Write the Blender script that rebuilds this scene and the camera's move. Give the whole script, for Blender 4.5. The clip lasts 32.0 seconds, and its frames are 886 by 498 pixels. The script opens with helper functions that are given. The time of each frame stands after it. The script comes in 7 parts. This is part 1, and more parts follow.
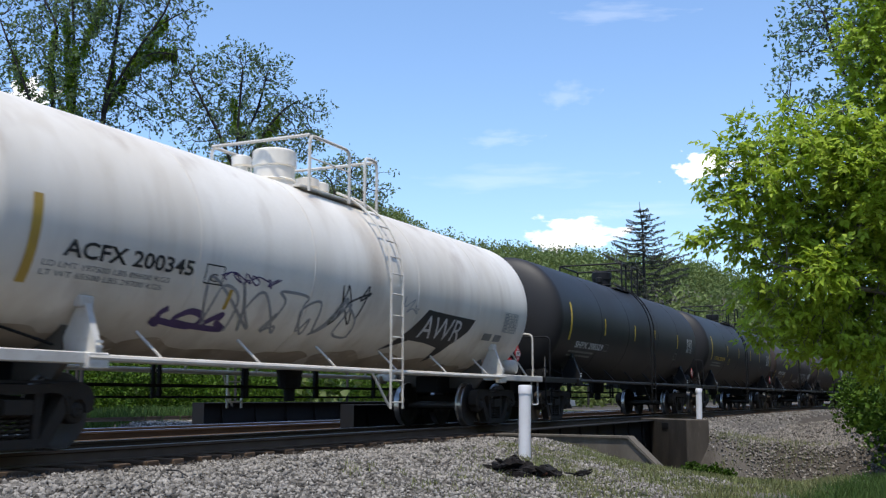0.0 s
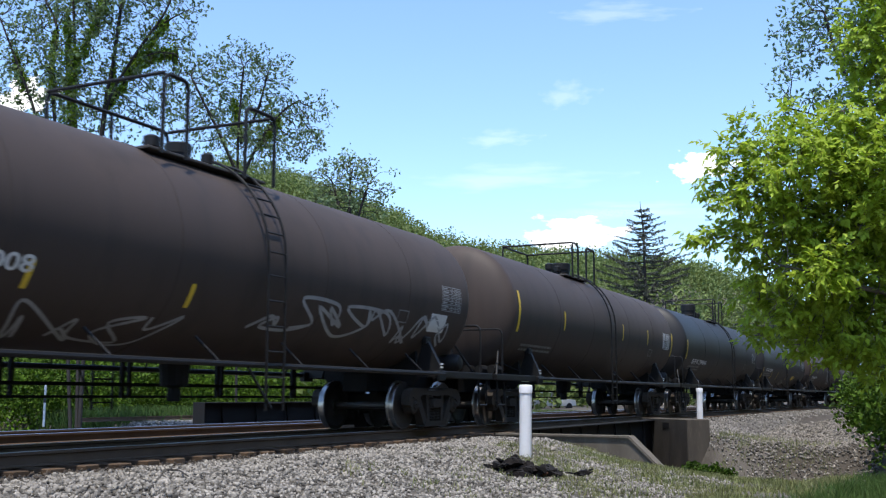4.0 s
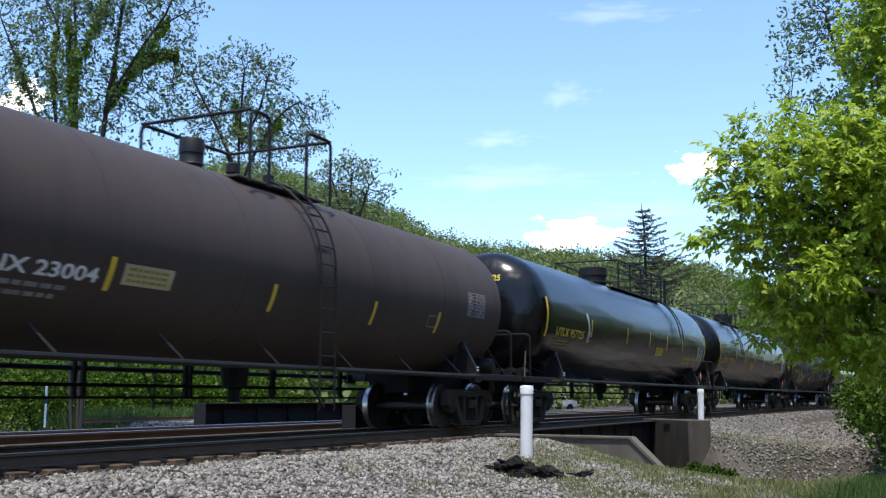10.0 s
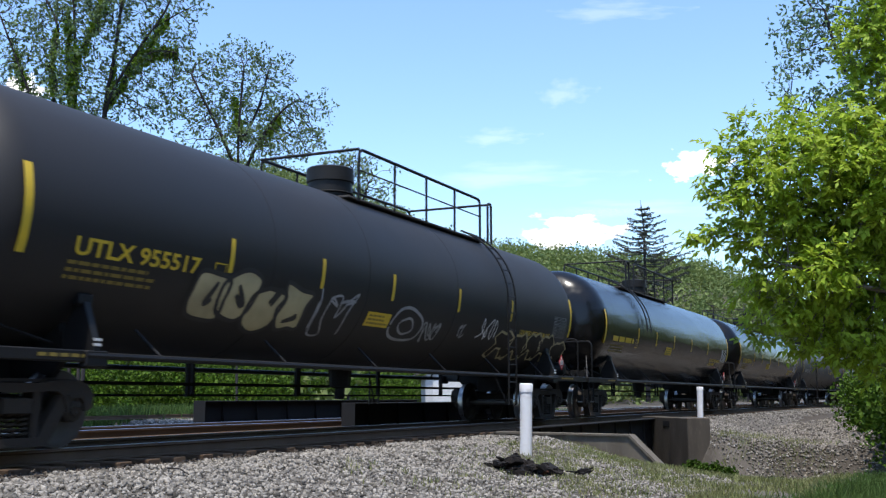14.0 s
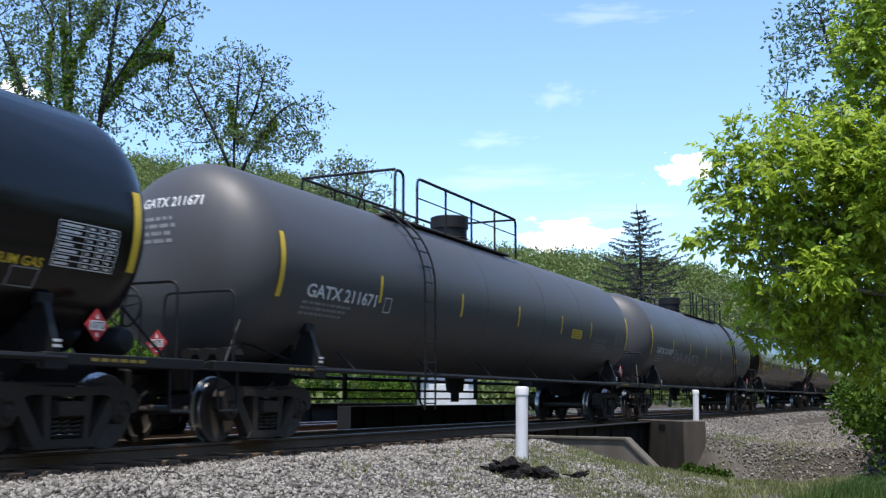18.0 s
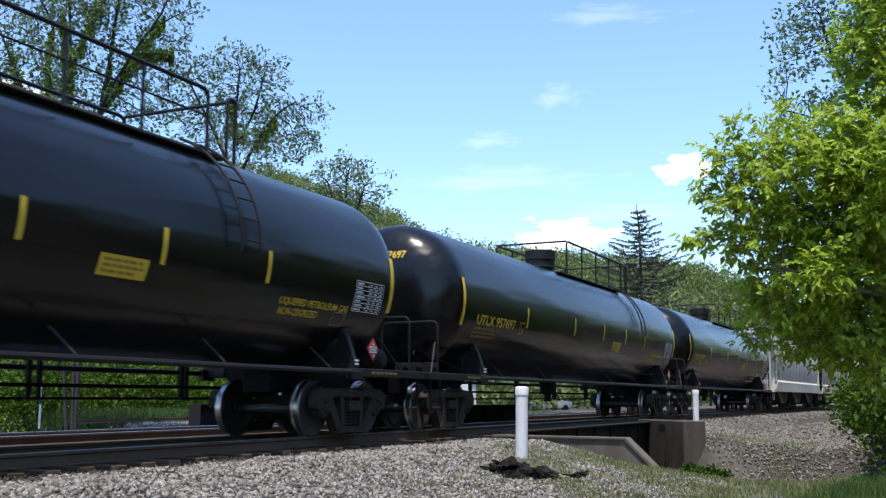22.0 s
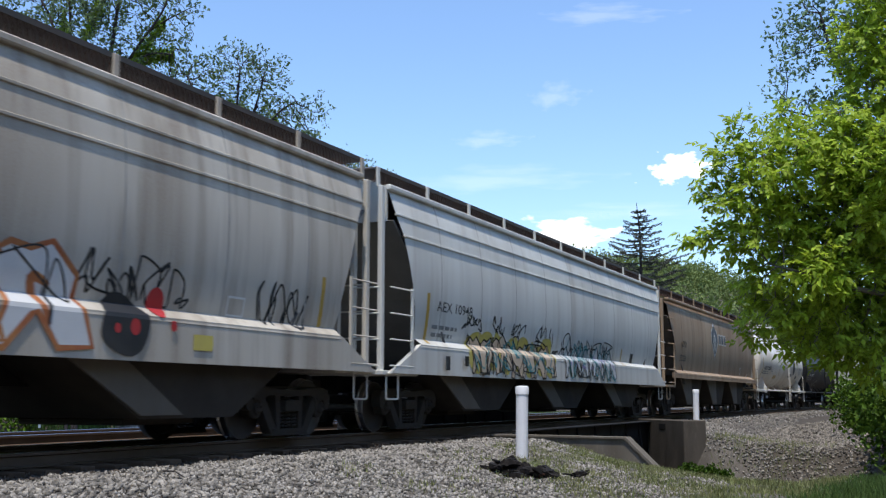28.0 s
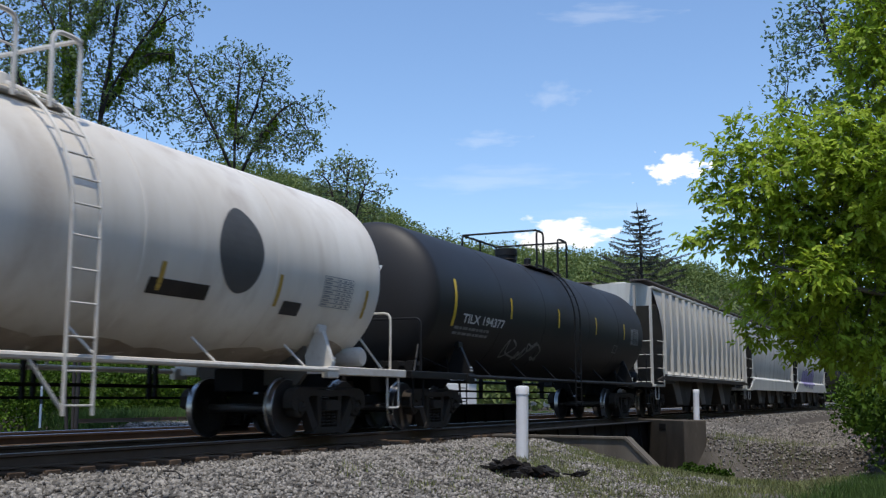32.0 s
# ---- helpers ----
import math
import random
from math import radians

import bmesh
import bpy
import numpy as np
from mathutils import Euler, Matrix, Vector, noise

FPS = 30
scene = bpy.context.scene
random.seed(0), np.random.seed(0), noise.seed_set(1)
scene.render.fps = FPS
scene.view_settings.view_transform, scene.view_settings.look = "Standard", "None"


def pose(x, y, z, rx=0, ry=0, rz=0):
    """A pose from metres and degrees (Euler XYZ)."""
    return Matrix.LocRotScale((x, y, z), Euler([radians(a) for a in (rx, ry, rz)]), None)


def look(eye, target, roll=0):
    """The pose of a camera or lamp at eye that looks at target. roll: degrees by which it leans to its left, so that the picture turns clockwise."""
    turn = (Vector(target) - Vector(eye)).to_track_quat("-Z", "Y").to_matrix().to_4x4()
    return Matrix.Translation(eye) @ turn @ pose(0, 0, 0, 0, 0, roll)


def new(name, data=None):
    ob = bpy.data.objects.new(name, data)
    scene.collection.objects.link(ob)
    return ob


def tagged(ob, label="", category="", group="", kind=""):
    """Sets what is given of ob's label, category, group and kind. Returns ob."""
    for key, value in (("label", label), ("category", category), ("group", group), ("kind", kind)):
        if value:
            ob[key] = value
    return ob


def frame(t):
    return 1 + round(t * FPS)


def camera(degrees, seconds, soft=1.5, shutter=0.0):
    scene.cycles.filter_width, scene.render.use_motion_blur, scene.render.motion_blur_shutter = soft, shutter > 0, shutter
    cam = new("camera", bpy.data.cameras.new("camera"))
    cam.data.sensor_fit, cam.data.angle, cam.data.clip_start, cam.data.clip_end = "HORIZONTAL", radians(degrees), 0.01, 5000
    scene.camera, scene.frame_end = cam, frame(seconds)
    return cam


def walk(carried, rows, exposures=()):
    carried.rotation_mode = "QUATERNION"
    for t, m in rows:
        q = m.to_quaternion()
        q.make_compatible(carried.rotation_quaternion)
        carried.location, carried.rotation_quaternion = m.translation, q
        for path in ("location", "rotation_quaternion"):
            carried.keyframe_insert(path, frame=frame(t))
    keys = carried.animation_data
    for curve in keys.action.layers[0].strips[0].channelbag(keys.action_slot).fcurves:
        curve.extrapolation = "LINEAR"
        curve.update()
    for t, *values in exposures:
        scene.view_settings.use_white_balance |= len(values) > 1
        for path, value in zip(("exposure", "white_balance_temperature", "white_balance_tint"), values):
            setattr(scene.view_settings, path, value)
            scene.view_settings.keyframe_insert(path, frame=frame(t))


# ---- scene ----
# The plan: z = 0 is the top of the rails, the camera stands at x = y = 0 and looks along +y.
# Along the line: s metres from the point (0, Y0), heading PHI, curving by K; v is metres to the camera's side.
Y0, PHI, K = 23.945, 1.12765, -0.00041


def on_line(s, v=0.0):
    a = PHI + K * s
    x = (math.sin(a) - math.sin(PHI)) / K
    y = Y0 - (math.cos(a) - math.cos(PHI)) / K
    return x + v * math.sin(a), y - v * math.cos(a), math.degrees(a)


def travelled(t):
    """Metres that the train has gone at t seconds."""
    a = (t - 16) / 16
    return 14.7405 * t + 0.037 * a ** 2 - 2.698 * a ** 3


# ---- camera ----
cam = camera(45.712, 32.0, soft=1.25, shutter=0.12)
FOCAL, TILT, EYE_Z = 1859.97, 8.102, 0.6036
# small turns of the tripod head: seconds, turn, tilt
SWAY = [(0, -3, -1), (3.5, -2, -1.5), (5.5, -0.5, -1), (6, 0, 0), (11, 0, 0), (12, 0, -1), (13, 0, -2), (14, -1, -4), (14.5, -2, -5),
        (16.5, -8, 1.5), (23, -8.5, 1.5), (25, -8, 0.8), (29, -8, 0.5), (32, -7.5, 0.5)]
walk(cam, [(t, pose(0, 0, EYE_Z, 90 + TILT + math.degrees(b / FOCAL), 0, math.degrees(a / FOCAL))) for t, a, b in SWAY],
     exposures=[(0, 0.72), (1.5, 1.02), (6, 1.09), (24, 1.08), (26, 0.9), (28, 0.82), (30, 0.74), (31, 0.64), (32, 0.45)])

# ---- world, sun ----
TO_SUN = Vector((-0.03, -0.33, 1.0)).normalized()
world = bpy.data.worlds.new("world")
scene.world = world
world.use_nodes = True
wn = world.node_tree.nodes
sky = wn.new("ShaderNodeTexSky")
sky.sky_type, sky.sun_disc = "NISHITA", False
sky.sun_elevation = math.asin(TO_SUN.z)
sky.sun_rotation = math.atan2(TO_SUN.x, TO_SUN.y)
sky.air_density, sky.dust_density, sky.ozone_density = 1.0, 0.4, 5.5
world.node_tree.links.new(sky.outputs[0], wn["Background"].inputs[0])
wn["Background"].inputs[1].default_value = 0.14
sun = new("sun", bpy.data.lights.new("sun", "SUN"))
sun.data.energy, sun.data.angle, sun.data.color = 2.5, radians(0.53), (1.0, 0.95, 0.87)
sun.matrix_world = look(TO_SUN * 100, (0, 0, 0))


# ---- materials ----
def material(name, colour, rough=0.6, metal=0.0, second=None, amount=0.5, size=1.0, stretch=(1, 1, 1), third=None, third_amount=0.35,
             fine=40.0, bump=0.15, per_piece=0.0, coat=0.0, shine=0.5, translucent=0.0, speck=None, wave=0.0, drip=None):
    """Paint, metal, stone or leaf: a base colour, a second one in blotches of the given size, a third one in small specks, fine grain and relief."""
    m = bpy.data.materials.new(name)
    m.use_nodes = True
    n, link = m.node_tree.nodes, m.node_tree.links.new
    b = n["Principled BSDF"]
    b.inputs["Roughness"].default_value, b.inputs["Metallic"].default_value = rough, metal
    b.inputs["Coat Weight"].default_value = coat
    b.inputs["Specular IOR Level"].default_value = shine
    b.inputs["Coat Roughness"].default_value = 0.12
    co = n.new("ShaderNodeTexCoord")
    mp = n.new("ShaderNodeMapping")
    mp.inputs["Scale"].default_value = stretch
    link(co.outputs["Object"], mp.inputs[0])

    def noise_tex(scale, detail, src):
        t = n.new("ShaderNodeTexNoise")
        t.inputs["Scale"].default_value, t.inputs["Detail"].default_value = scale, detail
        link(src, t.inputs["Vector"])
        return t.outputs["Fac"]

    def ramp(src, lo, hi):
        r = n.new("ShaderNodeMapRange")
        r.inputs[1].default_value, r.inputs[2].default_value = lo, hi
        link(src, r.inputs[0])
        return r.outputs[0]

    def mix(fac, a, c, value=None, kind="MIX"):
        x = n.new("ShaderNodeMix")
        x.data_type, x.blend_type = "RGBA", kind
        if value is None:
            link(fac, x.inputs[0])
        else:
            mul = n.new("ShaderNodeMath")
            mul.operation = "MULTIPLY"
            mul.inputs[1].default_value = value
            link(fac, mul.inputs[0])
            link(mul.outputs[0], x.inputs[0])
        for k, v in ((6, a), (7, c)):
            if isinstance(v, tuple):
                x.inputs[k].default_value = (*v[:3], 1)
            else:
                link(v, x.inputs[k])
        return x.outputs[2]

    big = noise_tex(1.0 / size, 5, mp.outputs[0])
    out = mix(ramp(big, 0.38, 0.68), colour, second or tuple(c * 0.72 for c in colour), amount)
    grain = noise_tex(fine, 3, co.outputs["Object"])
    if drip:
        run = n.new("ShaderNodeMapping")
        run.inputs["Scale"].default_value = (1.0, 1.0, 0.045)
        link(co.outputs["Object"], run.inputs[0])
        thin, broad = ramp(noise_tex(2.6, 4, run.outputs[0]), 0.5, 0.68), ramp(noise_tex(0.55, 3, run.outputs[0]), 0.42, 0.66)
        out = mix(broad, out, drip[0], drip[1] * 0.6)
        out = mix(thin, out, drip[0], drip[1])
    if third:
        out = mix(ramp(noise_tex(speck or fine * 0.3, 5, mp.outputs[0]), 0.55, 0.72), out, third, third_amount)
    out = mix(ramp(grain, 0.3, 0.75), out, tuple(c * 0.82 for c in colour), 0.35)
    if per_piece:
        info = n.new("ShaderNodeObjectInfo")
        geo = n.new("ShaderNodeNewGeometry")
        add = n.new("ShaderNodeMath")
        add.operation = "ADD"
        link(info.outputs["Random"], add.inputs[0])
        link(geo.outputs["Random Per Island"], add.inputs[1])
        fr = n.new("ShaderNodeMath")
        fr.operation = "FRACT"
        link(add.outputs[0], fr.inputs[0])
        hs = n.new("ShaderNodeHueSaturation")
        link(out, hs.inputs["Color"])
        val = n.new("ShaderNodeMapRange")
        val.inputs[3].default_value, val.inputs[4].default_value = 1 - per_piece, 1 + per_piece
        link(fr.outputs[0], val.inputs[0])
        link(val.outputs[0], hs.inputs["Value"])
        out = hs.outputs[0]
    link(out, b.inputs["Base Color"])
    rr = n.new("ShaderNodeMapRange")
    rr.inputs[3].default_value, rr.inputs[4].default_value = max(0.03, rough - 0.12), min(1, rough + 0.12)
    link(big, rr.inputs[0])
    link(rr.outputs[0], b.inputs["Roughness"])
    if bump:
        bp = n.new("ShaderNodeBump")
        bp.inputs["Strength"].default_value, bp.inputs["Distance"].default_value = bump, 0.02
        link(grain, bp.inputs["Height"])
        link(bp.outputs[0], b.inputs["Normal"])
    if wave:
        wv = n.new("ShaderNodeBump")
        wv.inputs["Strength"].default_value, wv.inputs["Distance"].default_value = wave, 0.05
        link(noise_tex(1.6, 2, mp.outputs[0]), wv.inputs["Height"])
        if bump:
            link(wv.outputs[0], bp.inputs["Normal"])
        else:
            link(wv.outputs[0], b.inputs["Normal"])
    if translucent:
        tr = n.new("ShaderNodeBsdfTranslucent")
        link(out, tr.inputs[0])
        ms = n.new("ShaderNodeMixShader")
        ms.inputs[0].default_value = translucent
        link(b.outputs[0], ms.inputs[1])
        link(tr.outputs[0], ms.inputs[2])
        link(ms.outputs[0], n["Material Output"].inputs[0])
    return m


STREAK = (0.35, 1, 0.18)
M = {
    "white_tank": material("white_tank", (0.84, 0.79, 0.70), 0.45, second=(0.56, 0.48, 0.37), amount=0.55, size=1.1, stretch=(0.9, 1, 0.16), third=(0.30, 0.20, 0.12), third_amount=0.4, fine=22, bump=0.03, speck=1.7, drip=((0.50, 0.42, 0.32), 0.3)),
    "black_tank": material("black_tank", (0.0145, 0.0135, 0.0135), 0.56, second=(0.023, 0.020, 0.019), amount=0.7, size=1.6, stretch=STREAK, third=(0.036, 0.030, 0.026), third_amount=0.3, bump=0.03, shine=0.42, wave=0.15, speck=1.8),
    "grey_tank": material("grey_tank", (0.060, 0.058, 0.060), 0.5, second=(0.074, 0.071, 0.07), amount=0.6, size=1.5, stretch=STREAK, third=(0.095, 0.088, 0.082), third_amount=0.25, bump=0.03, shine=0.5, wave=0.15, speck=1.8),
    "blue_black_tank": material("blue_black_tank", (0.021, 0.0205, 0.023), 0.56, second=(0.031, 0.028, 0.028), amount=0.7, size=1.6, stretch=STREAK, third=(0.048, 0.04, 0.036), third_amount=0.3, bump=0.03, shine=0.42, wave=0.15, speck=1.8),
    "brown_tank": material("brown_tank", (0.060, 0.044, 0.037), 0.6, second=(0.076, 0.056, 0.046), amount=0.7, size=1.3, stretch=STREAK, third=(0.034, 0.026, 0.022), third_amount=0.45, bump=0.03, shine=0.25, wave=0.15, speck=1.6, drip=((0.04, 0.032, 0.028), 0.5)),
    "gloss_tank": material("gloss_tank", (0.0035, 0.0035, 0.004), 0.23, second=(0.006, 0.0055, 0.0055), amount=0.5, size=2.0, stretch=(0.16, 1, 1), third=(0.02, 0.017, 0.015), third_amount=0.2, bump=0.008, shine=0.38, speck=2.0, wave=1.0),
    "hopper_grey": material("hopper_grey", (0.62, 0.60, 0.545), 0.6, second=(0.48, 0.45, 0.40), amount=0.6, size=1.2, stretch=(1.2, 1, 0.13), third=(0.20, 0.155, 0.115), third_amount=0.5, bump=0.03, speck=1.9, drip=((0.30, 0.265, 0.22), 0.42)),
    "hopper_dirty": material("hopper_dirty", (0.58, 0.535, 0.455), 0.65, second=(0.37, 0.315, 0.245), amount=0.65, size=1.2, stretch=(1.2, 1, 0.13), third=(0.17, 0.125, 0.085), third_amount=0.55, bump=0.03, speck=1.9, drip=((0.22, 0.165, 0.115), 0.6)),
    "hopper_pale": material("hopper_pale", (0.68, 0.67, 0.615), 0.55, second=(0.55, 0.53, 0.48), amount=0.6, size=1.2, stretch=(1.2, 1, 0.13), third=(0.32, 0.25, 0.18), third_amount=0.4, bump=0.03, speck=1.9, drip=((0.40, 0.37, 0.32), 0.3)),
    "hopper_brown": material("hopper_brown", (0.40, 0.295, 0.195), 0.65, second=(0.29, 0.20, 0.125), amount=0.7, size=1.1, stretch=(1.2, 1, 0.12), third=(0.28, 0.13, 0.06), third_amount=0.6, bump=0.03, speck=2.1, drip=((0.20, 0.12, 0.07), 0.6)),
    "truck_steel": material("truck_steel", (0.040, 0.034, 0.028), 0.8, second=(0.045, 0.036, 0.03), amount=0.7, size=0.3, third=(0.10, 0.062, 0.04), third_amount=0.3, bump=0.25, shine=0.2),
    "dark_steel": material("dark_steel", (0.008, 0.0075, 0.007), 0.75, second=(0.013, 0.011, 0.01), amount=0.6, size=0.5, bump=0.1, shine=0.2),
    "wheel_steel": material("wheel_steel", (0.05, 0.045, 0.042), 0.5, 0.2, second=(0.07, 0.05, 0.04), amount=0.6, size=0.3, bump=0.1),
    "bright_tread": material("bright_tread", (0.5, 0.49, 0.48), 0.3, 1.0, second=(0.2, 0.18, 0.17), amount=0.4, size=0.2, bump=0.02),
    "white_steel": material("white_steel", (0.66, 0.63, 0.57), 0.5, second=(0.42, 0.33, 0.24), amount=0.5, size=0.5, third=(0.25, 0.15, 0.09), third_amount=0.25, bump=0.05),
    "black_rail": material("black_rail", (0.008, 0.008, 0.009), 0.55, second=(0.018, 0.016, 0.014), amount=0.4, size=0.4, bump=0.04, shine=0.3),
    "grating": material("grating", (0.05, 0.045, 0.04), 0.7, second=(0.09, 0.06, 0.045), amount=0.5, size=0.5, bump=0.1),
    "rusty_mesh": material("rusty_mesh", (0.085, 0.05, 0.036), 0.8, second=(0.05, 0.034, 0.027), amount=0.6, size=0.4, bump=0.1, shine=0.2),
    "rail_side": material("rail_side", (0.125, 0.086, 0.058), 0.85, second=(0.075, 0.052, 0.037), amount=0.5, size=0.4, bump=0.15, shine=0.2),
    "rail_top": material("rail_top", (0.55, 0.56, 0.58), 0.34, 1.0, second=(0.45, 0.45, 0.47), amount=0.4, size=0.5, stretch=(0.1, 1, 1), bump=0.02),
    "tie_wood": material("tie_wood", (0.11, 0.073, 0.047), 0.85, second=(0.06, 0.042, 0.031), amount=0.6, size=0.25, stretch=(1, 0.15, 1), third=(0.025, 0.019, 0.016), fine=60, bump=0.3, per_piece=0.3, shine=0.2),
    "stone": material("stone", (0.222, 0.204, 0.18), 0.9, second=(0.10, 0.094, 0.087), amount=0.6, size=0.12, third=(0.40, 0.365, 0.31), third_amount=0.35, fine=90, bump=0.3, per_piece=0.75, shine=0.2),
    "ground": material("ground", (0.10, 0.085, 0.07), 0.95, second=(0.065, 0.055, 0.043), amount=0.7, size=0.9, third=(0.16, 0.145, 0.125), third_amount=0.5, fine=25, bump=0.6),
    "concrete": material("concrete", (0.155, 0.135, 0.11), 0.9, second=(0.085, 0.073, 0.06), amount=0.7, size=0.5, stretch=(1, 1, 0.3), third=(0.22, 0.19, 0.15), third_amount=0.35, fine=50, bump=0.3, shine=0.2),
    "girder": material("girder", (0.012, 0.0115, 0.0115), 0.7, second=(0.02, 0.016, 0.014), amount=0.5, size=0.4, bump=0.1, shine=0.25),
    "pvc": material("pvc", (0.80, 0.79, 0.80), 0.4, second=(0.66, 0.65, 0.64), amount=0.35, size=0.3, third=(0.45, 0.40, 0.34), third_amount=0.12, bump=0.02),
    "bark": material("bark", (0.048, 0.043, 0.041), 0.9, second=(0.033, 0.03, 0.028), amount=0.6, size=0.3, stretch=(1, 1, 0.25), bump=0.4, shine=0.2),
    "bark_pale": material("bark_pale", (0.17, 0.15, 0.11), 0.9, second=(0.10, 0.09, 0.07), amount=0.6, size=0.12, stretch=(1, 1, 0.4), bump=0.3, shine=0.2),
    "leaf_maple": material("leaf_maple", (0.39, 0.50, 0.045), 0.55, second=(0.22, 0.33, 0.03), amount=0.6, size=0.7, bump=0.05, per_piece=0.3, translucent=0.5, shine=0.3),
    "leaf_dark": material("leaf_dark", (0.13, 0.20, 0.105), 0.6, second=(0.19, 0.24, 0.07), amount=0.7, size=1.5, bump=0.05, per_piece=0.4, translucent=0.45, shine=0.15),
    "leaf_spring": material("leaf_spring", (0.17, 0.25, 0.11), 0.55, second=(0.19, 0.21, 0.09), amount=0.6, size=1.8, bump=0.05, per_piece=0.4, translucent=0.3),
    "leaf_slender": material("leaf_slender", (0.15, 0.24, 0.13), 0.5, second=(0.21, 0.29, 0.11), amount=0.6, size=1.2, bump=0.05, per_piece=0.4, translucent=0.4, shine=0.2),
    "leaf_vine": material("leaf_vine", (0.25, 0.40, 0.03), 0.55, second=(0.18, 0.29, 0.02), amount=0.6, size=0.7, bump=0.05, per_piece=0.35, translucent=0.4),
    # dark blotches paint the shade between sunlit patches of brush
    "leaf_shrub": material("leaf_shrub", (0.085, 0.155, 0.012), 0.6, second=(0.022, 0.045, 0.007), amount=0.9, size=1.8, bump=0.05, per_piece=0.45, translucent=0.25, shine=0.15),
    "leaf_forest": material("leaf_forest", (0.165, 0.215, 0.055), 0.65, second=(0.10, 0.15, 0.045), amount=0.7, size=14, bump=0.05, per_piece=0.18, translucent=0.35),
    "needle": material("needle", (0.05, 0.06, 0.045), 0.7, second=(0.075, 0.07, 0.05), amount=0.6, size=2.0, bump=0.05, per_piece=0.35),
    "grass": material("grass", (0.21, 0.215, 0.085), 0.75, second=(0.12, 0.165, 0.04), amount=0.6, size=0.8, bump=0.05, per_piece=0.4, translucent=0.25),
    "grass_lush": material("grass_lush", (0.048, 0.10, 0.013), 0.8, second=(0.075, 0.115, 0.02), amount=0.6, size=0.8, bump=0.05, per_piece=0.4, translucent=0.2),
    "glass_dark": material("glass_dark", (0.02, 0.022, 0.025), 0.08, bump=0.0),
    "white_wall": material("white_wall", (0.55, 0.55, 0.54), 0.6, second=(0.42, 0.42, 0.42), amount=0.4, size=0.8, bump=0.03),
    "paint_yellow": material("paint_yellow", (0.72, 0.49, 0.03), 0.5, second=(0.52, 0.35, 0.04), amount=0.5, size=0.3, bump=0.02),
    "paint_ochre": material("paint_ochre", (0.50, 0.32, 0.05), 0.55, second=(0.33, 0.2, 0.05), amount=0.6, size=0.3, bump=0.02),
    "paint_dim_yellow": material("paint_dim_yellow", (0.25, 0.18, 0.03), 0.6, second=(0.15, 0.11, 0.03), amount=0.6, size=0.3, bump=0.02),
    "paint_olive": material("paint_olive", (0.25, 0.18, 0.03), 0.6, second=(0.3, 0.22, 0.04), amount=0.5, size=0.1, bump=0.02),
    "paint_white": material("paint_white", (0.68, 0.68, 0.66), 0.55, second=(0.5, 0.49, 0.46), amount=0.5, size=0.25, bump=0.02),
    "paint_dim": material("paint_dim", (0.24, 0.24, 0.235), 0.6, second=(0.12, 0.12, 0.115), amount=0.7, size=0.2, bump=0.02),
    "paint_black": material("paint_black", (0.018, 0.018, 0.019), 0.55, second=(0.05, 0.047, 0.044), amount=0.5, size=0.3, bump=0.02),
    "placard_red": material("placard_red", (0.38, 0.018, 0.024), 0.5, second=(0.3, 0.02, 0.024), amount=0.4, size=0.1, bump=0.01),
    "spray_cream": material("spray_cream", (0.50, 0.43, 0.24), 0.6, second=(0.3, 0.25, 0.14), amount=0.7, size=0.5, bump=0.02),
    "spray_silver": material("spray_silver", (0.62, 0.62, 0.61), 0.5, second=(0.5, 0.5, 0.5), amount=0.5, size=0.4, bump=0.02),
    "spray_orange": material("spray_orange", (0.36, 0.11, 0.04), 0.6, second=(0.5, 0.24, 0.07), amount=0.6, size=0.3, bump=0.02),
    "spray_red": material("spray_red", (0.45, 0.03, 0.03), 0.55, second=(0.33, 0.03, 0.03), amount=0.5, size=0.3, bump=0.02),
    "spray_yellow": material("spray_yellow", (0.55, 0.46, 0.10), 0.6, second=(0.45, 0.36, 0.12), amount=0.6, size=0.4, bump=0.02),
    "spray_peach": material("spray_peach", (0.62, 0.50, 0.36), 0.6, second=(0.62, 0.42, 0.28), amount=0.7, size=0.4, bump=0.02),
    "spray_teal": material("spray_teal", (0.06, 0.26, 0.29), 0.6, second=(0.2, 0.45, 0.45), amount=0.6, size=0.25, bump=0.02),
    "spray_violet": material("spray_violet", (0.30, 0.25, 0.45), 0.6, second=(0.5, 0.45, 0.6), amount=0.6, size=0.3, bump=0.02),
    "spray_pale": material("spray_pale", (0.34, 0.34, 0.34), 0.6, second=(0.2, 0.2, 0.2), amount=0.7, size=0.3, bump=0.02),
    "spray_purple": material("spray_purple", (0.06, 0.035, 0.12), 0.6, second=(0.12, 0.07, 0.2), amount=0.6, size=0.3, bump=0.02),
    "logo_blue": material("logo_blue", (0.045, 0.06, 0.082), 0.55, second=(0.07, 0.08, 0.095), amount=0.5, size=0.3, bump=0.02),
    "bay_steel": material("bay_steel", (0.05, 0.040, 0.031), 0.8, second=(0.026, 0.022, 0.018), amount=0.6, size=0.6, bump=0.1, shine=0.2),
    "board_steel": material("board_steel", (0.11, 0.09, 0.08), 0.7, second=(0.07, 0.05, 0.045), amount=0.6, size=0.5, bump=0.1),
    "litter": material("litter", (0.12, 0.09, 0.065), 0.9, second=(0.07, 0.052, 0.04), amount=0.6, size=0.3, bump=0.1, per_piece=0.5, shine=0.2),
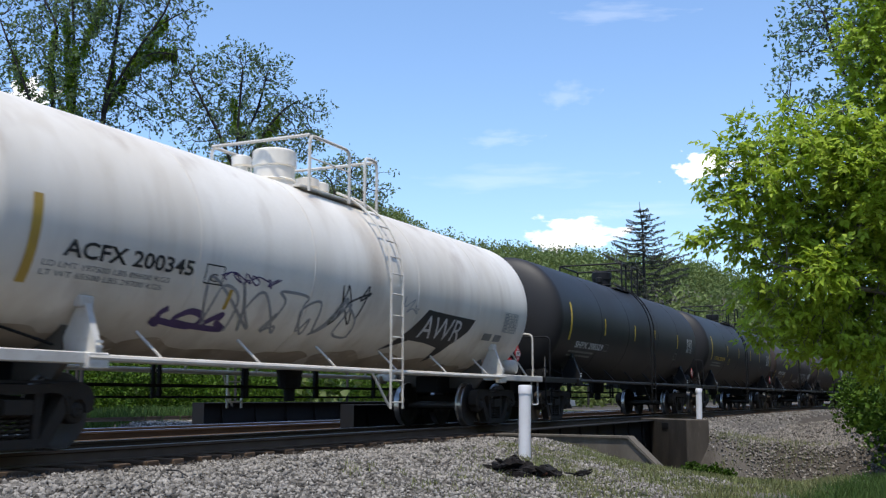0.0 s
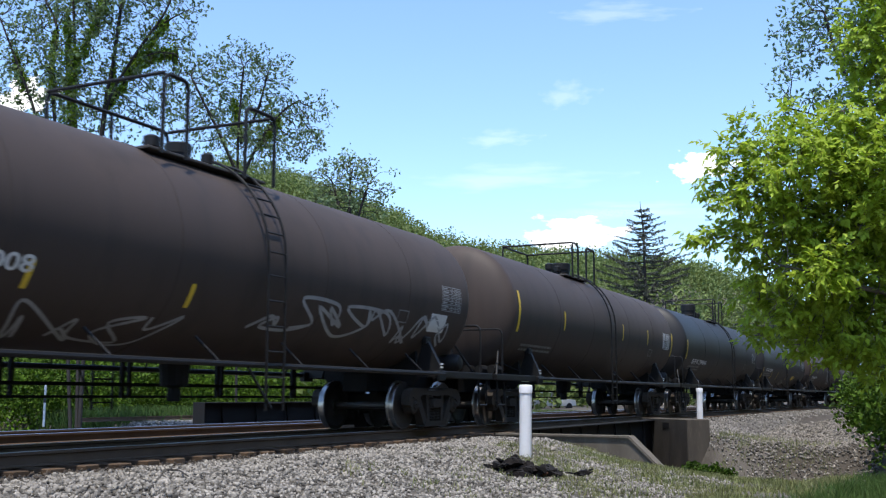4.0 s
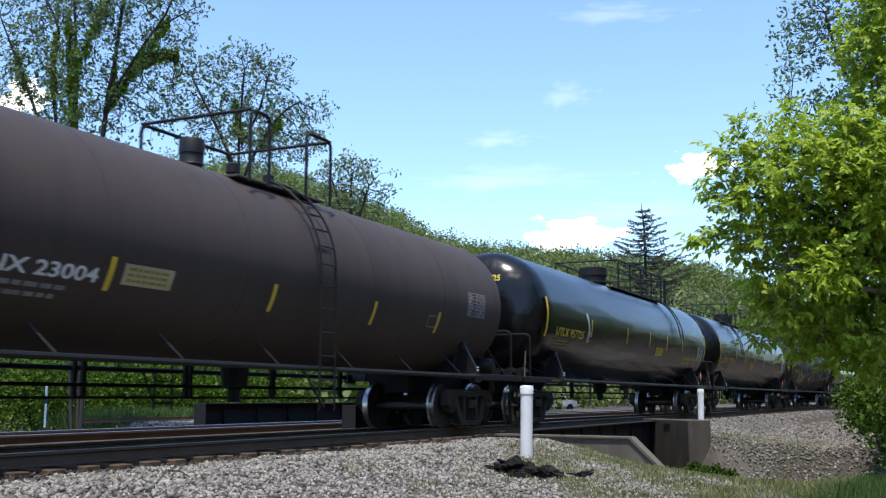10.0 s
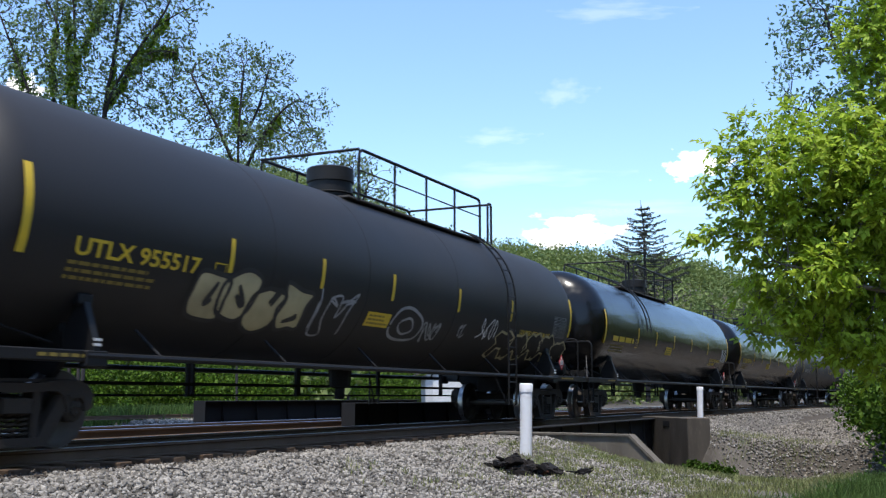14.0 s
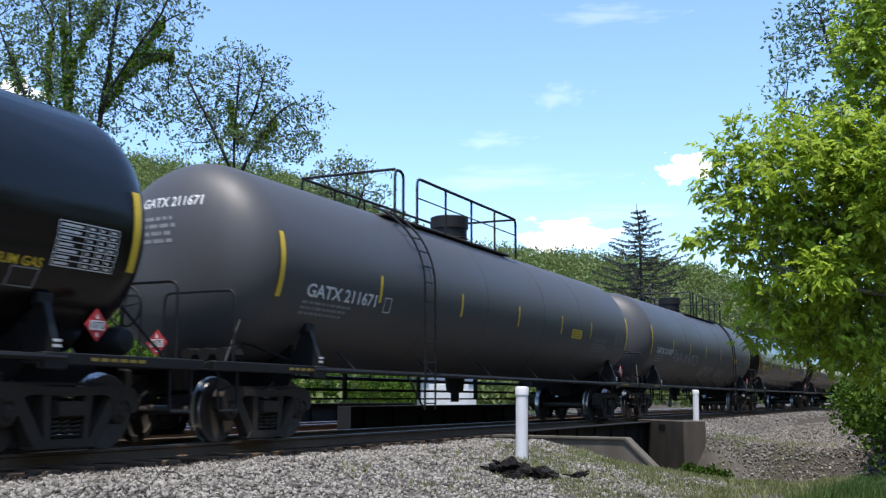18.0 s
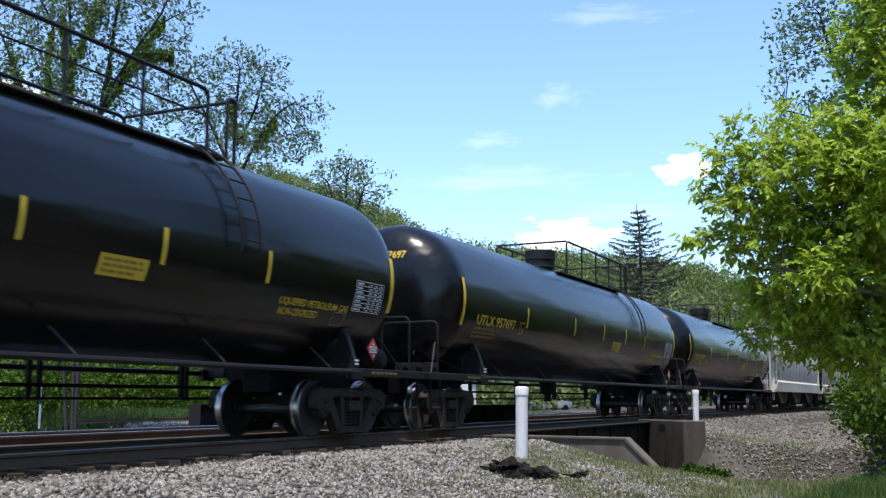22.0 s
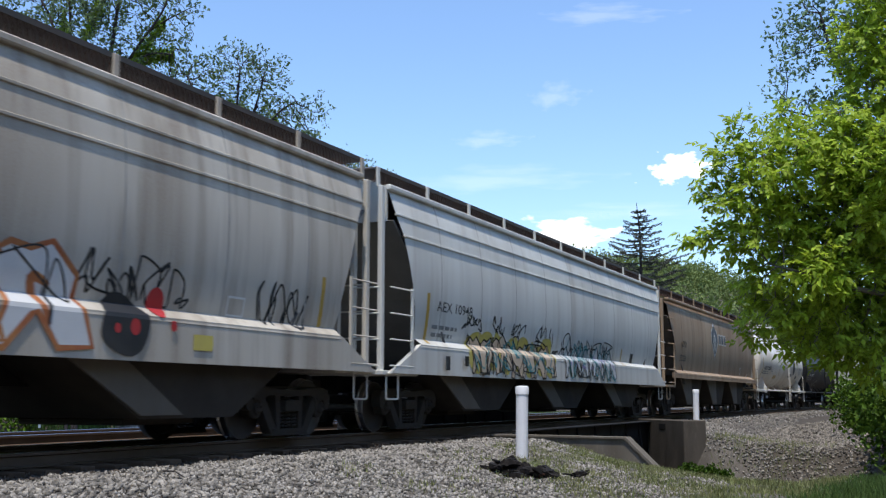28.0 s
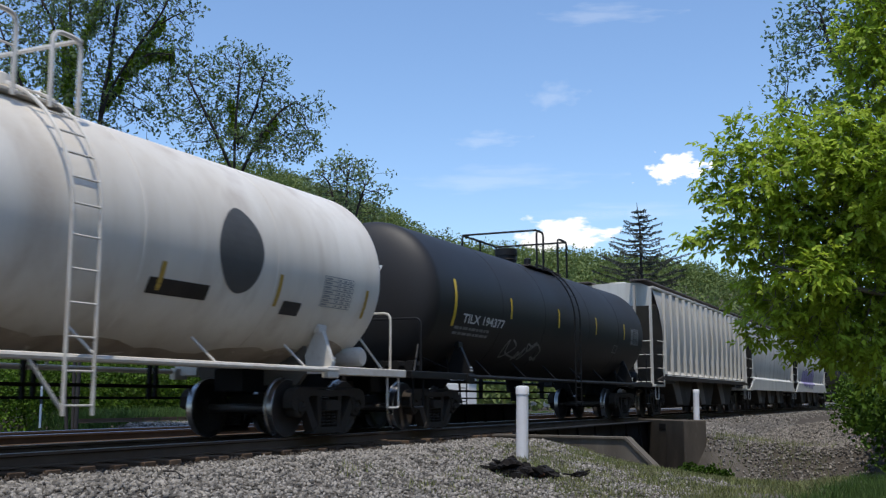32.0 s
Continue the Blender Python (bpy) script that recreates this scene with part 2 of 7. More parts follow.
    "oily_shade_stone": material("oily_shade_stone", (0.06, 0.045, 0.033), 0.85, second=(0.035, 0.027, 0.02), amount=0.6, size=0.2, third=(0.06, 0.05, 0.045), third_amount=0.3, fine=60, bump=0.3, per_piece=0.4),
    "seam_grime": material("seam_grime", (0.34, 0.31, 0.27), 0.75, second=(0.46, 0.44, 0.40), amount=0.8, size=0.5, stretch=(1, 1, 0.6), bump=0.03),
    "charred": material("charred", (0.012, 0.011, 0.011), 0.85, second=(0.03, 0.023, 0.02), amount=0.6, size=0.2, bump=0.5, shine=0.2),
    "rotten_wood": material("rotten_wood", (0.10, 0.045, 0.03), 0.9, second=(0.05, 0.028, 0.02), amount=0.6, size=0.15, bump=0.4, shine=0.2),
    "belly_grime": material("belly_grime", (0.50, 0.42, 0.325), 0.6, second=(0.27, 0.205, 0.145), amount=0.85, size=0.7, third=(0.66, 0.59, 0.49), third_amount=0.7, speck=3.0, bump=0.03),
    # earth of the bank, tree shade put into its darker colour
    "dirt": material("dirt", (0.075, 0.063, 0.05), 0.95, second=(0.045, 0.037, 0.03), amount=0.7, size=0.6, third=(0.11, 0.09, 0.07), third_amount=0.4, fine=25, bump=0.6, shine=0.2),
    "bank_stone": material("bank_stone", (0.19, 0.17, 0.145), 0.95, second=(0.10, 0.085, 0.07), amount=0.6, size=0.2, fine=60, bump=0.3, per_piece=0.75, shine=0.2),
    "old_concrete": material("old_concrete", (0.095, 0.08, 0.064), 0.9, second=(0.05, 0.042, 0.034), amount=0.7, size=0.5, stretch=(1, 1, 0.3), third=(0.14, 0.12, 0.095), third_amount=0.35, fine=50, bump=0.3, shine=0.2),
    # grey of the oval patch; also shade coloured into hopper slope sheets
    "patch_shade_grey": material("patch_shade_grey", (0.085, 0.082, 0.078), 0.6, second=(0.06, 0.058, 0.055), amount=0.5, size=0.4, bump=0.02),
    "bay_tan": material("bay_tan", (0.12, 0.10, 0.077), 0.8, second=(0.06, 0.048, 0.038), amount=0.6, size=0.6, stretch=(1, 1, 0.4), bump=0.08),
}


# ---- mesh helpers ----
def quad_box(bm, x0, x1, y0, y1, z0, z1):
    v = [bm.verts.new((x, y, z)) for x in (x0, x1) for y in (y0, y1) for z in (z0, z1)]
    for f in ((0, 1, 3, 2), (4, 6, 7, 5), (0, 4, 5, 1), (2, 3, 7, 6), (0, 2, 6, 4), (1, 5, 7, 3)):
        bm.faces.new([v[i] for i in f])
    return v


def bevelled(bm, x0, x1, y0, y1, z0, z1, r=0.015, axis=2):
    """A box whose edges along one axis are cut by r, and whose ends are drawn in a little."""
    lim = [(x0, x1), (y0, y1), (z0, z1)]
    a, b = [i for i in range(3) if i != axis]
    (a0, a1), (b0, b1), (c0, c1) = lim[a], lim[b], lim[axis]
    ring = [(a0 + r, b0), (a1 - r, b0), (a1, b0 + r), (a1, b1 - r), (a1 - r, b1), (a0 + r, b1), (a0, b1 - r), (a0, b0 + r)]
    ma, mb = (a0 + a1) / 2, (b0 + b1) / 2
    rows = []
    for c, k in ((c0, r * 0.7), (c0 + r * 0.7, 0), (c1 - r * 0.7, 0), (c1, r * 0.7)):
        row = []
        for p, q in ring:
            co = [0, 0, 0]
            co[a] = p + (k if p < ma else -k)
            co[b] = q + (k if q < mb else -k)
            co[axis] = c
            row.append(bm.verts.new(co))
        rows.append(row)
    for r0, r1 in zip(rows, rows[1:]):
        for i in range(8):
            bm.faces.new((r0[i], r0[(i + 1) % 8], r1[(i + 1) % 8], r1[i]))
    bm.faces.new(rows[0][::-1])
    bm.faces.new(rows[-1])


def tube(bm, pts, r, n=8, closed=False, taper=None):
    """A round bar along a line of points."""
    pts = [Vector(p) for p in pts]
    rows, up = [], None
    for i, p in enumerate(pts):
        d = (pts[min(i + 1, len(pts) - 1)] - pts[max(i - 1, 0)])
        if d.length < 1e-9:
            d = Vector((1, 0, 0))
        d.normalize()
        if up is None:
            up = Vector((0, 0, 1)) if abs(d.z) < 0.9 else Vector((1, 0, 0))
        side = d.cross(up)
        if side.length < 1e-4:
            side = d.cross(Vector((0, 1, 0)))
        side.normalize()
        up = side.cross(d).normalized()
        rr = r if taper is None else r + (taper - r) * i / max(1, len(pts) - 1)
        rows.append([bm.verts.new(p + rr * (math.cos(a) * side + math.sin(a) * up)) for a in (2 * math.pi * k / n for k in range(n))])
    for a, b in zip(rows, rows[1:]):
        for k in range(n):
            bm.faces.new((a[k], a[(k + 1) % n], b[(k + 1) % n], b[k]))
    bm.faces.new(rows[0][::-1])
    bm.faces.new(rows[-1])


def bend(pts, r=0.1, n=4):
    """The line of points with its inner corners rounded."""
    pts = [Vector(p) for p in pts]
    out = [pts[0]]
    for a, b, c in zip(pts, pts[1:], pts[2:]):
        u, w = (a - b), (c - b)
        k = min(r, u.length * 0.45, w.length * 0.45)
        p, q = b + u.normalized() * k, b + w.normalized() * k
        for i in range(n + 1):
            t = i / n
            out.append((1 - t) ** 2 * p + 2 * t * (1 - t) * b + t * t * q)
    out.append(pts[-1])
    return out


def lathe(bm, profile, axis, origin, n=32, cap=True):
    """A turned body: profile of (along, radius) about an axis."""
    ax = Vector(axis).normalized()
    u = ax.orthogonal().normalized()
    w = ax.cross(u)
    o = Vector(origin)
    rows = []
    for a, r in profile:
        if r < 1e-6:
            rows.append([bm.verts.new(o + ax * a)])
        else:
            rows.append([bm.verts.new(o + ax * a + r * (math.cos(t) * u + math.sin(t) * w)) for t in (2 * math.pi * k / n for k in range(n))])
    for a, b in zip(rows, rows[1:]):
        for k in range(n):
            j = (k + 1) % n
            if len(a) == 1 and len(b) == 1:
                continue
            if len(a) == 1:
                bm.faces.new((a[0], b[j], b[k]))
            elif len(b) == 1:
                bm.faces.new((a[k], a[j], b[0]))
            else:
                bm.faces.new((a[k], a[j], b[j], b[k]))
    if cap:
        if len(rows[0]) > 1:
            bm.faces.new(rows[0][::-1])
        if len(rows[-1]) > 1:
            bm.faces.new(rows[-1])


def prism(bm, outline, y0, y1, plane="xz"):
    """An outline drawn in a plane and given depth."""
    def at(a, b, c):
        return {"xz": (a, c, b), "yz": (c, a, b), "xy": (a, b, c)}[plane]
    lo = [bm.verts.new(at(a, b, y0)) for a, b in outline]
    hi = [bm.verts.new(at(a, b, y1)) for a, b in outline]
    k = len(outline)
    bm.faces.new(lo)
    bm.faces.new(hi[::-1])
    for i in range(k):
        bm.faces.new((lo[i], hi[i], hi[(i + 1) % k], lo[(i + 1) % k]))


MESHES = {}


def to_mesh(name, build, mat, smooth=False, key=None):
    if key and key in MESHES:
        return MESHES[key]
    me = bpy.data.meshes.new(name)
    bm = bmesh.new()
    build(bm)
    bmesh.ops.recalc_face_normals(bm, faces=bm.faces)
    bm.to_mesh(me)
    bm.free()
    me.materials.append(mat)
    if smooth:
        me.shade_smooth()
        me.set_sharp_from_angle(angle=radians(38))
    if key:
        MESHES[key] = me
    return me


def part(name, build, mat, parent=None, label="", smooth=False, key=None, at=None):
    """One mesh object under a thing or under a part; alike parts share a mesh by their key."""
    ob = new(name, to_mesh(name, build, mat, smooth, key))
    if parent:
        ob.parent = parent
    if at:
        ob.matrix_basis = at
    if label:
        ob["label"] = label
    return ob


def arrays_mesh(name, verts, faces, mat, smooth=False):
    """A mesh from numpy arrays: verts (n, 3) and faces (m, k)."""
    me = bpy.data.meshes.new(name)
    verts, faces = np.asarray(verts, np.float32), np.asarray(faces, np.int32)
    m, k = faces.shape
    me.vertices.add(len(verts))
    me.vertices.foreach_set("co", verts.ravel())
    me.loops.add(m * k)
    me.loops.foreach_set("vertex_index", faces.ravel())
    me.polygons.add(m)
    me.polygons.foreach_set("loop_start", np.arange(0, m * k, k, dtype=np.int32))
    me.update(calc_edges=True)
    me.materials.append(mat)
    if smooth:
        me.shade_smooth()
    return me


# ---- ground ----
def smooth01(a, lo, hi):
    k = np.clip((a - lo) / (hi - lo), 0, 1)
    return k * k * (3 - 2 * k)


NEAR = ([-2, 1.4, 2.8, 4.0, 5.5, 7.0, 10, 14, 30, 200], [-0.25, -0.23, -0.24, -0.42, -0.62, -0.78, -0.92, -0.9, -0.6, 0])
BANK = ([-2, 1.4, 2.6, 4.0, 5.5, 7.5, 10, 14, 30, 200], [-0.25, -0.23, -0.3, -0.7, -0.95, -0.7, 0.1, 1.0, 4, 20])
FAR = ([-400, -60, -30, -14, -9.5, -7.4, -6.5, -2], [2.0, 0.5, -0.3, -0.5, -0.45, -0.24, -0.22, -0.25])


def wavy(x, y, f):
    return (np.sin(x * f + 1.3 * np.sin(y * f * 0.7)) + np.sin(y * f * 1.31 + 1.7 * np.sin(x * f * 0.53 + 2)) + np.sin((x + y) * f * 0.61 + 4)) / 3


def hill_height(x, y, v):
    """The wooded ridge beyond the valley floor, on the far side of the line."""
    ridge = np.interp(x, [-400, -120, -60, -24, -4, 15, 62, 110, 300, 900], [95, 83, 77, 64, 52, 47, 43.5, 38, 33, 30])
    rise = smooth01(y, 120, 400) - 0.55 * smooth01(y, 430, 900)
    return ridge * rise * smooth01(-v, 22, 85)


def ground_height(s, v):
    """Height of the ground s metres along the line and v metres to its side."""
    s, v = np.asarray(s, float), np.asarray(v, float)
    near, bank, far = np.interp(v, *NEAR), np.interp(v, *BANK), np.interp(v, *FAR)
    over = smooth01(s + 1.1 * np.maximum(v - 6.3, 0), 9.5, 13)
    z = np.where(v > -2, near * (1 - over) + bank * over, far)
    edge = np.maximum(11.3 - 1.35 * np.maximum(v - 2, 0), 6.5 + 0.3 * v)
    creek = np.exp(-((s - edge / 2 - 0.2) / (edge / 2 - 0.1)) ** 8) * smooth01(-v, -16, -5)
    z = z - creek * (1.9 - 0.5 * smooth01(v, 3, 9))
    z = z - 0.22 * np.exp(-((s + 0.5) / 1.9) ** 2) * smooth01(v, 2.6, 4.9) * (1 - smooth01(v, 7.2, 9.0))
    a = PHI + K * s
    x = (np.sin(a) - math.sin(PHI)) / K + v * np.sin(a)
    y = Y0 - (np.cos(a) - math.cos(PHI)) / K - v * np.cos(a)
    z = z + hill_height(x, y, v) + 60 * smooth01(v, 60, 320)
    rough = 0.03 * wavy(x, y, 2.1) + 0.018 * wavy(x, y, 6.3)
    z = z + rough * np.where(np.abs(v + 2.2) < 3.9, 0.25, 1.0)
    return x, y, z


def spaced(*runs):
    out = []
    for a, b, step in runs:
        out += list(np.arange(a, b, step))
    return np.array(out)


S_LINES = spaced((-1500, -300, 150), (-300, -40, 20), (-40, -18, 2), (-18, 22, 0.3), (22, 60, 1.0), (60, 140, 4), (140, 500, 15), (500, 2200, 130))
V_LINES = spaced((-1800, -400, 120), (-400, -80, 12), (-80, -14, 4), (-14, -2, 0.6), (-2, 8.5, 0.25), (8.5, 20, 1.2), (20, 80, 8), (80, 600, 60), (600, 1600, 200))
gs, gv = np.meshgrid(S_LINES, V_LINES, indexing="ij")
gx, gy, gz = ground_height(gs, gv)
ni, nj = gs.shape
idx = np.arange(ni * nj).reshape(ni, nj)
gf = np.stack([idx[:-1, :-1], idx[1:, :-1], idx[1:, 1:], idx[:-1, 1:]], -1).reshape(-1, 4)[:, ::-1]
ground = new("ground", arrays_mesh("ground", np.stack([gx, gy, gz], -1).reshape(-1, 3), gf, M["ground"], True))
ground.data.materials.append(M["dirt"])
cs, cv = gs[:-1, :-1], gv[:-1, :-1]
# faces of the bank that take the colour darkened for tree shade
dirt = (cv + 0.10 * cs + 0.25 * np.sin(cs * 2.1) > 6.3) & (cs > 0.8) & (cv < 60)
ground.data.polygons.foreach_set("material_index", dirt.astype(np.int32).ravel())
tagged(ground, "grey-brown earth and gravel ground with weeds", "ground", kind="structure")


# ---- rails, ties, ballast ----
def along(bm, outline, s0, s1, v, step=2.0):
    """A bar of the given cross-section (side, height) laid along the line."""
    n = max(1, int(round((s1 - s0) / step)))
    rows = []
    for i in range(n + 1):
        s = s0 + (s1 - s0) * i / n
        row = []
        for a, b in outline:
            x, y, _ = on_line(s, v + a)
            row.append(bm.verts.new((x, y, b)))
        rows.append(row)
    k = len(outline)
    for r0, r1 in zip(rows, rows[1:]):
        for i in range(k):
            bm.faces.new((r0[i], r0[(i + 1) % k], r1[(i + 1) % k], r1[i]))
    bm.faces.new(rows[0][::-1])
    bm.faces.new(rows[-1])


RAIL = [(-0.07, -0.17), (-0.07, -0.158), (-0.012, -0.145), (-0.009, -0.05), (-0.036, -0.038), (-0.036, -0.006), (0.036, -0.006), (0.036, -0.038), (0.009, -0.05),
        (0.012, -0.145), (0.07, -0.158), (0.07, -0.17)]
HEAD = [(-0.034, -0.006), (-0.028, 0.0), (0.028, 0.0), (0.034, -0.006)]
SECOND = -4.55
for v in (0.755, -0.755, SECOND + 0.755, SECOND - 0.755):
    rail = part("rail", lambda bm: along(bm, RAIL, -60, 600, v, 4), M["rail_side"], label="rusty steel railway rail with a polished head")
    tagged(rail, category="rail", kind="structure")
    part("rail_head", lambda bm: along(bm, HEAD, -60, 600, v, 4), M["rail_top"], rail, "bright worn running surface")


def tie_mesh(bm):
    bevelled(bm, -0.115, 0.115, -1.3, 1.3, -0.33, -0.165, 0.012, 1)


tie_bed = tagged(new("tie_bed", None), "dark creosoted wooden railway ties", "ties", kind="structure")
tie_data = to_mesh("tie", tie_mesh, M["tie_wood"])
rng = random.Random(4)
for v0, s0, s1, every in ((0, -20, 60, 0.52), (SECOND, -20, 40, 0.52)):
    s = s0
    while s < s1:
        x, y, a = on_line(s, v0 + rng.uniform(-0.03, 0.03))
        t = new("tie", tie_data)
        t.parent = tie_bed
        t.matrix_basis = pose(x, y, rng.uniform(-0.012, 0.004), 0, rng.uniform(-0.6, 0.6), a + rng.uniform(-0.7, 0.7))
        s += every


def stones(name, n, where, size, seed, mat, label):
    """Broken stones strewn over the ground: n squashed, uneven octahedra."""
    r = np.random.default_rng(seed)
    s, v = where(r, n)
    x, y, z = ground_height(s, v)
    base = np.array([(1, 0, 0), (-1, 0, 0), (0, 1, 0), (0, -1, 0), (0, 0, 1), (0, 0, -1)], float)
    tri = np.array([(0, 2, 4), (2, 1, 4), (1, 3, 4), (3, 0, 4), (2, 0, 5), (1, 2, 5), (3, 1, 5), (0, 3, 5)])
    k = len(s)
    co = base[None] * (1 + 0.45 * (r.random((k, 6, 1)) - 0.5)) + 0.35 * (r.random((k, 6, 3)) - 0.5)
    q = r.normal(size=(k, 4))
    q /= np.linalg.norm(q, axis=1, keepdims=True)
    w, a, b, c = q.T
    rot = np.stack([np.stack([1 - 2 * (b * b + c * c), 2 * (a * b - c * w), 2 * (a * c + b * w)], -1),
                    np.stack([2 * (a * b + c * w), 1 - 2 * (a * a + c * c), 2 * (b * c - a * w)], -1),
                    np.stack([2 * (a * c - b * w), 2 * (b * c + a * w), 1 - 2 * (a * a + b * b)], -1)], 1)
    co = np.einsum("kij,kpj->kpi", rot, co * np.array([1, 0.8, 0.65])) * (size * (0.55 + 0.9 * r.random(k) ** 1.5))[:, None, None]
    co += np.stack([x, y, z + size * 0.25], -1)[:, None]
    faces = (tri[None] + 6 * np.arange(k)[:, None, None]).reshape(-1, 3)
    return tagged(new(name, arrays_mesh(name, co.reshape(-1, 3), faces, mat)), label, "ballast", kind="stuff")


def near_bed(r, n):
    s, v = r.uniform(-19, 1.5, n * 2), r.uniform(1.4, 7.0, n * 2)
    keep = (r.random(n * 2) < np.clip(1.15 - 0.13 * np.maximum(v - 2, 0) - 0.35 * smooth01(s, -6, 0) * smooth01(v, 4, 5), 0.1, 1)) & ~((s > -0.2) & (v > -1)) & (v > 1.62 + 0.12 * np.sin(5 * s))
    return s[keep][:n], v[keep][:n]


def far_bed(r, n):
    s, v = np.where(r.random(n) < 0.45, r.uniform(7.5, 18, n), r.uniform(12, 60, n)), r.uniform(-2, 7, n)
    keep = ((v < 3.2) & (s > 11.5)) | ((v > 3) & (s + 1.35 * v > 14.3) & (v + 0.10 * s < 6.9))
    return s[keep], v[keep]


def bank_bed(r, n):
    s, v = np.where(r.random(n) < 0.6, r.uniform(1, 20, n), r.uniform(18, 50, n)), r.uniform(3.8, 10, n)
    keep = (v + 0.10 * s > 6.1) & (s + 1.35 * v > 8.4) & (s > 1.2)
    return s[keep], v[keep]


def second_bed(r, n):
    return r.uniform(-25, 0, n), r.uniform(-7.6, -2, n)


def oily_shade_bed(r, n):
    s, v = r.uniform(-25, 0, n), r.uniform(-2.3, 1.75, n)
    return s, v


# oil stain and the shade under the train, both in the stone colour
stones("ballast", 16000, oily_shade_bed, 0.030, 14, M["oily_shade_stone"], "dark oil-stained ballast between the ties")
stones("ballast", 42000, near_bed, 0.034, 11, M["stone"], "crushed grey stone ballast along the track")
stones("ballast", 30000, far_bed, 0.042, 12, M["stone"], "crushed grey stone ballast beyond the bridge")
stones("loose_stones", 42000, bank_bed, 0.05, 15, M["bank_stone"], "scattered brown stones on the dirt bank")
def lane_bed(r, n):
    return r.uniform(4, 24, n), r.uniform(-20.3, -17.6, n)


stones("gravel_lane", 7000, lane_bed, 0.07, 16, M["stone"], "pale gravel lane beyond the second track")
spare = part("spare_rail", lambda bm: along(bm, [(a, b - 0.16) for a, b in RAIL], 9.5, 17.5, -20.1, 4), M["rail_side"], label="rusty spare rail lying beside the gravel lane")
tagged(spare, category="rail")
stones("ballast", 12000, second_bed, 0.035, 13, M["stone"], "crushed grey stone ballast under the second track")


# ---- bridge ----
def place(s, v, z=0.0):
    x, y, a = on_line(s, v)
    return pose(x, y, z, 0, 0, a)


bridge = tagged(new("railway_bridge"), "short dark steel plate-girder railway bridge over a creek", "bridge", kind="structure")
bridge.matrix_basis = place(0, 0)


def girder_mesh(y, z0, z1, length):
    def build(bm):
        quad_box(bm, 0.02, length, y - 0.012, y + 0.012, z0, z1)
        bevelled(bm, 0, length, y - 0.19, y + 0.19, z1, z1 + 0.03, 0.006, 0)
        bevelled(bm, 0, length, y - 0.19, y + 0.19, z0 - 0.03, z0, 0.006, 0)
        quad_box(bm, 0, 0.025, y - 0.18, y + 0.18, z0, z1)
    return build


def stiffener(y, z0, z1, x):
    def build(bm):
        for d in (-1, 1):
            prism(bm, [(y + d * 0.012, z0), (y + d * 0.17, z0), (y + d * 0.05, z1), (y + d * 0.012, z1)], x, x + 0.02, "yz")
    return build


for y, z0, z1 in ((2.45, -0.75, 0.42), (6.8, -0.75, 0.46), (-1.95, -1.3, -0.10)):
    g = part("girder", girder_mesh(y, z0, z1, 12.2), M["girder"], bridge)
    for i in range(8):
        part("stiffener", stiffener(y, z0, z1, 0.9 + i * 1.5), M["girder"], g)
part("deck", lambda bm: quad_box(bm, 0, 12.0, -1.75, 6.6, -0.60, -0.36), M["girder"], bridge)


def wing_wall(bm):
    prism(bm, [(1.5, -2.2), (1.5, -0.19), (4.36, -0.21), (5.0, -0.84), (5.0, -2.2)], -0.32, 0.0, "yz")


def wing_cap(bm):
    prism(bm, [(1.45, -0.188), (1.45, -0.15), (4.39, -0.17), (5.06, -0.82), (5.02, -0.85), (4.36, -0.208)], -0.36, 0.03, "yz")


def flip(build):
    """The same mesh with the camera's side made local -y."""
    def made(bm):
        build(bm)
        for v in bm.verts:
            v.co.y = -v.co.y
    return made


wall = tagged(part("wing_wall", flip(wing_wall), M["concrete"], label="weathered concrete wing wall with a sloping end"), category="retaining wall", kind="structure")
wall.matrix_basis = place(0, 0)
part("coping", flip(wing_cap), M["concrete"], wall)

abutment = tagged(new("abutment"), "weathered concrete bridge abutment with a corner pier", "abutment", kind="structure")
abutment.matrix_basis = pose(6.8, 33.5, 0, 0, 0, -79.6)
part("wall", lambda bm: bevelled(bm, -0.4, 2.1, -0.4, 0.2, -2.6, -0.02, 0.02, 2), M["old_concrete"], abutment)
part("pier", lambda bm: bevelled(bm, 2.1, 3.45, -0.52, 0.16, -2.6, 0.0, 0.03, 2), M["old_concrete"], abutment)
# no hollow here: a near-black block paints the shade of the notch
part("pocket", lambda bm: bevelled(bm, 1.35, 1.85, -0.408, -0.3, -0.3, -0.12, 0.012, 1), M["girder"], abutment, "dark recess left by a bearing plate")
part("seat", lambda bm: quad_box(bm, -4.5, -0.4, -0.3, 1.2, -2.6, -0.62), M["old_concrete"], abutment)


# ---- marker pipes ----
def vent_pipe(x, y, z, h, r):
    ob = tagged(new("vent_pipe"), "white plastic vent pipe with a rounded cap standing in the ballast", "pipe", group="vent pipes beside the track")
    ob.matrix_basis = pose(x, y, z, 0.4, 0.8)
    part("pipe", lambda bm: lathe(bm, [(-0.2, r), (h - 0.13, r)], (0, 0, 1), (0, 0, 0), 24), M["pvc"], ob, smooth=True, key=("vp", h))
    part("cap", lambda bm: lathe(bm, [(h - 0.14, r * 1.1), (h - 0.02, r * 1.1), (h, r * 1.0), (h + 0.006, r * 0.6), (h + 0.008, 0)], (0, 0, 1), (0, 0, 0), 24), M["pvc"], ob, smooth=True, key=("vc", h))


vent_pipe(1.42, 18.2, -0.38, 1.2, 0.105)
vent_pipe(8.97, 37.0, -0.2, 1.13, 0.105)


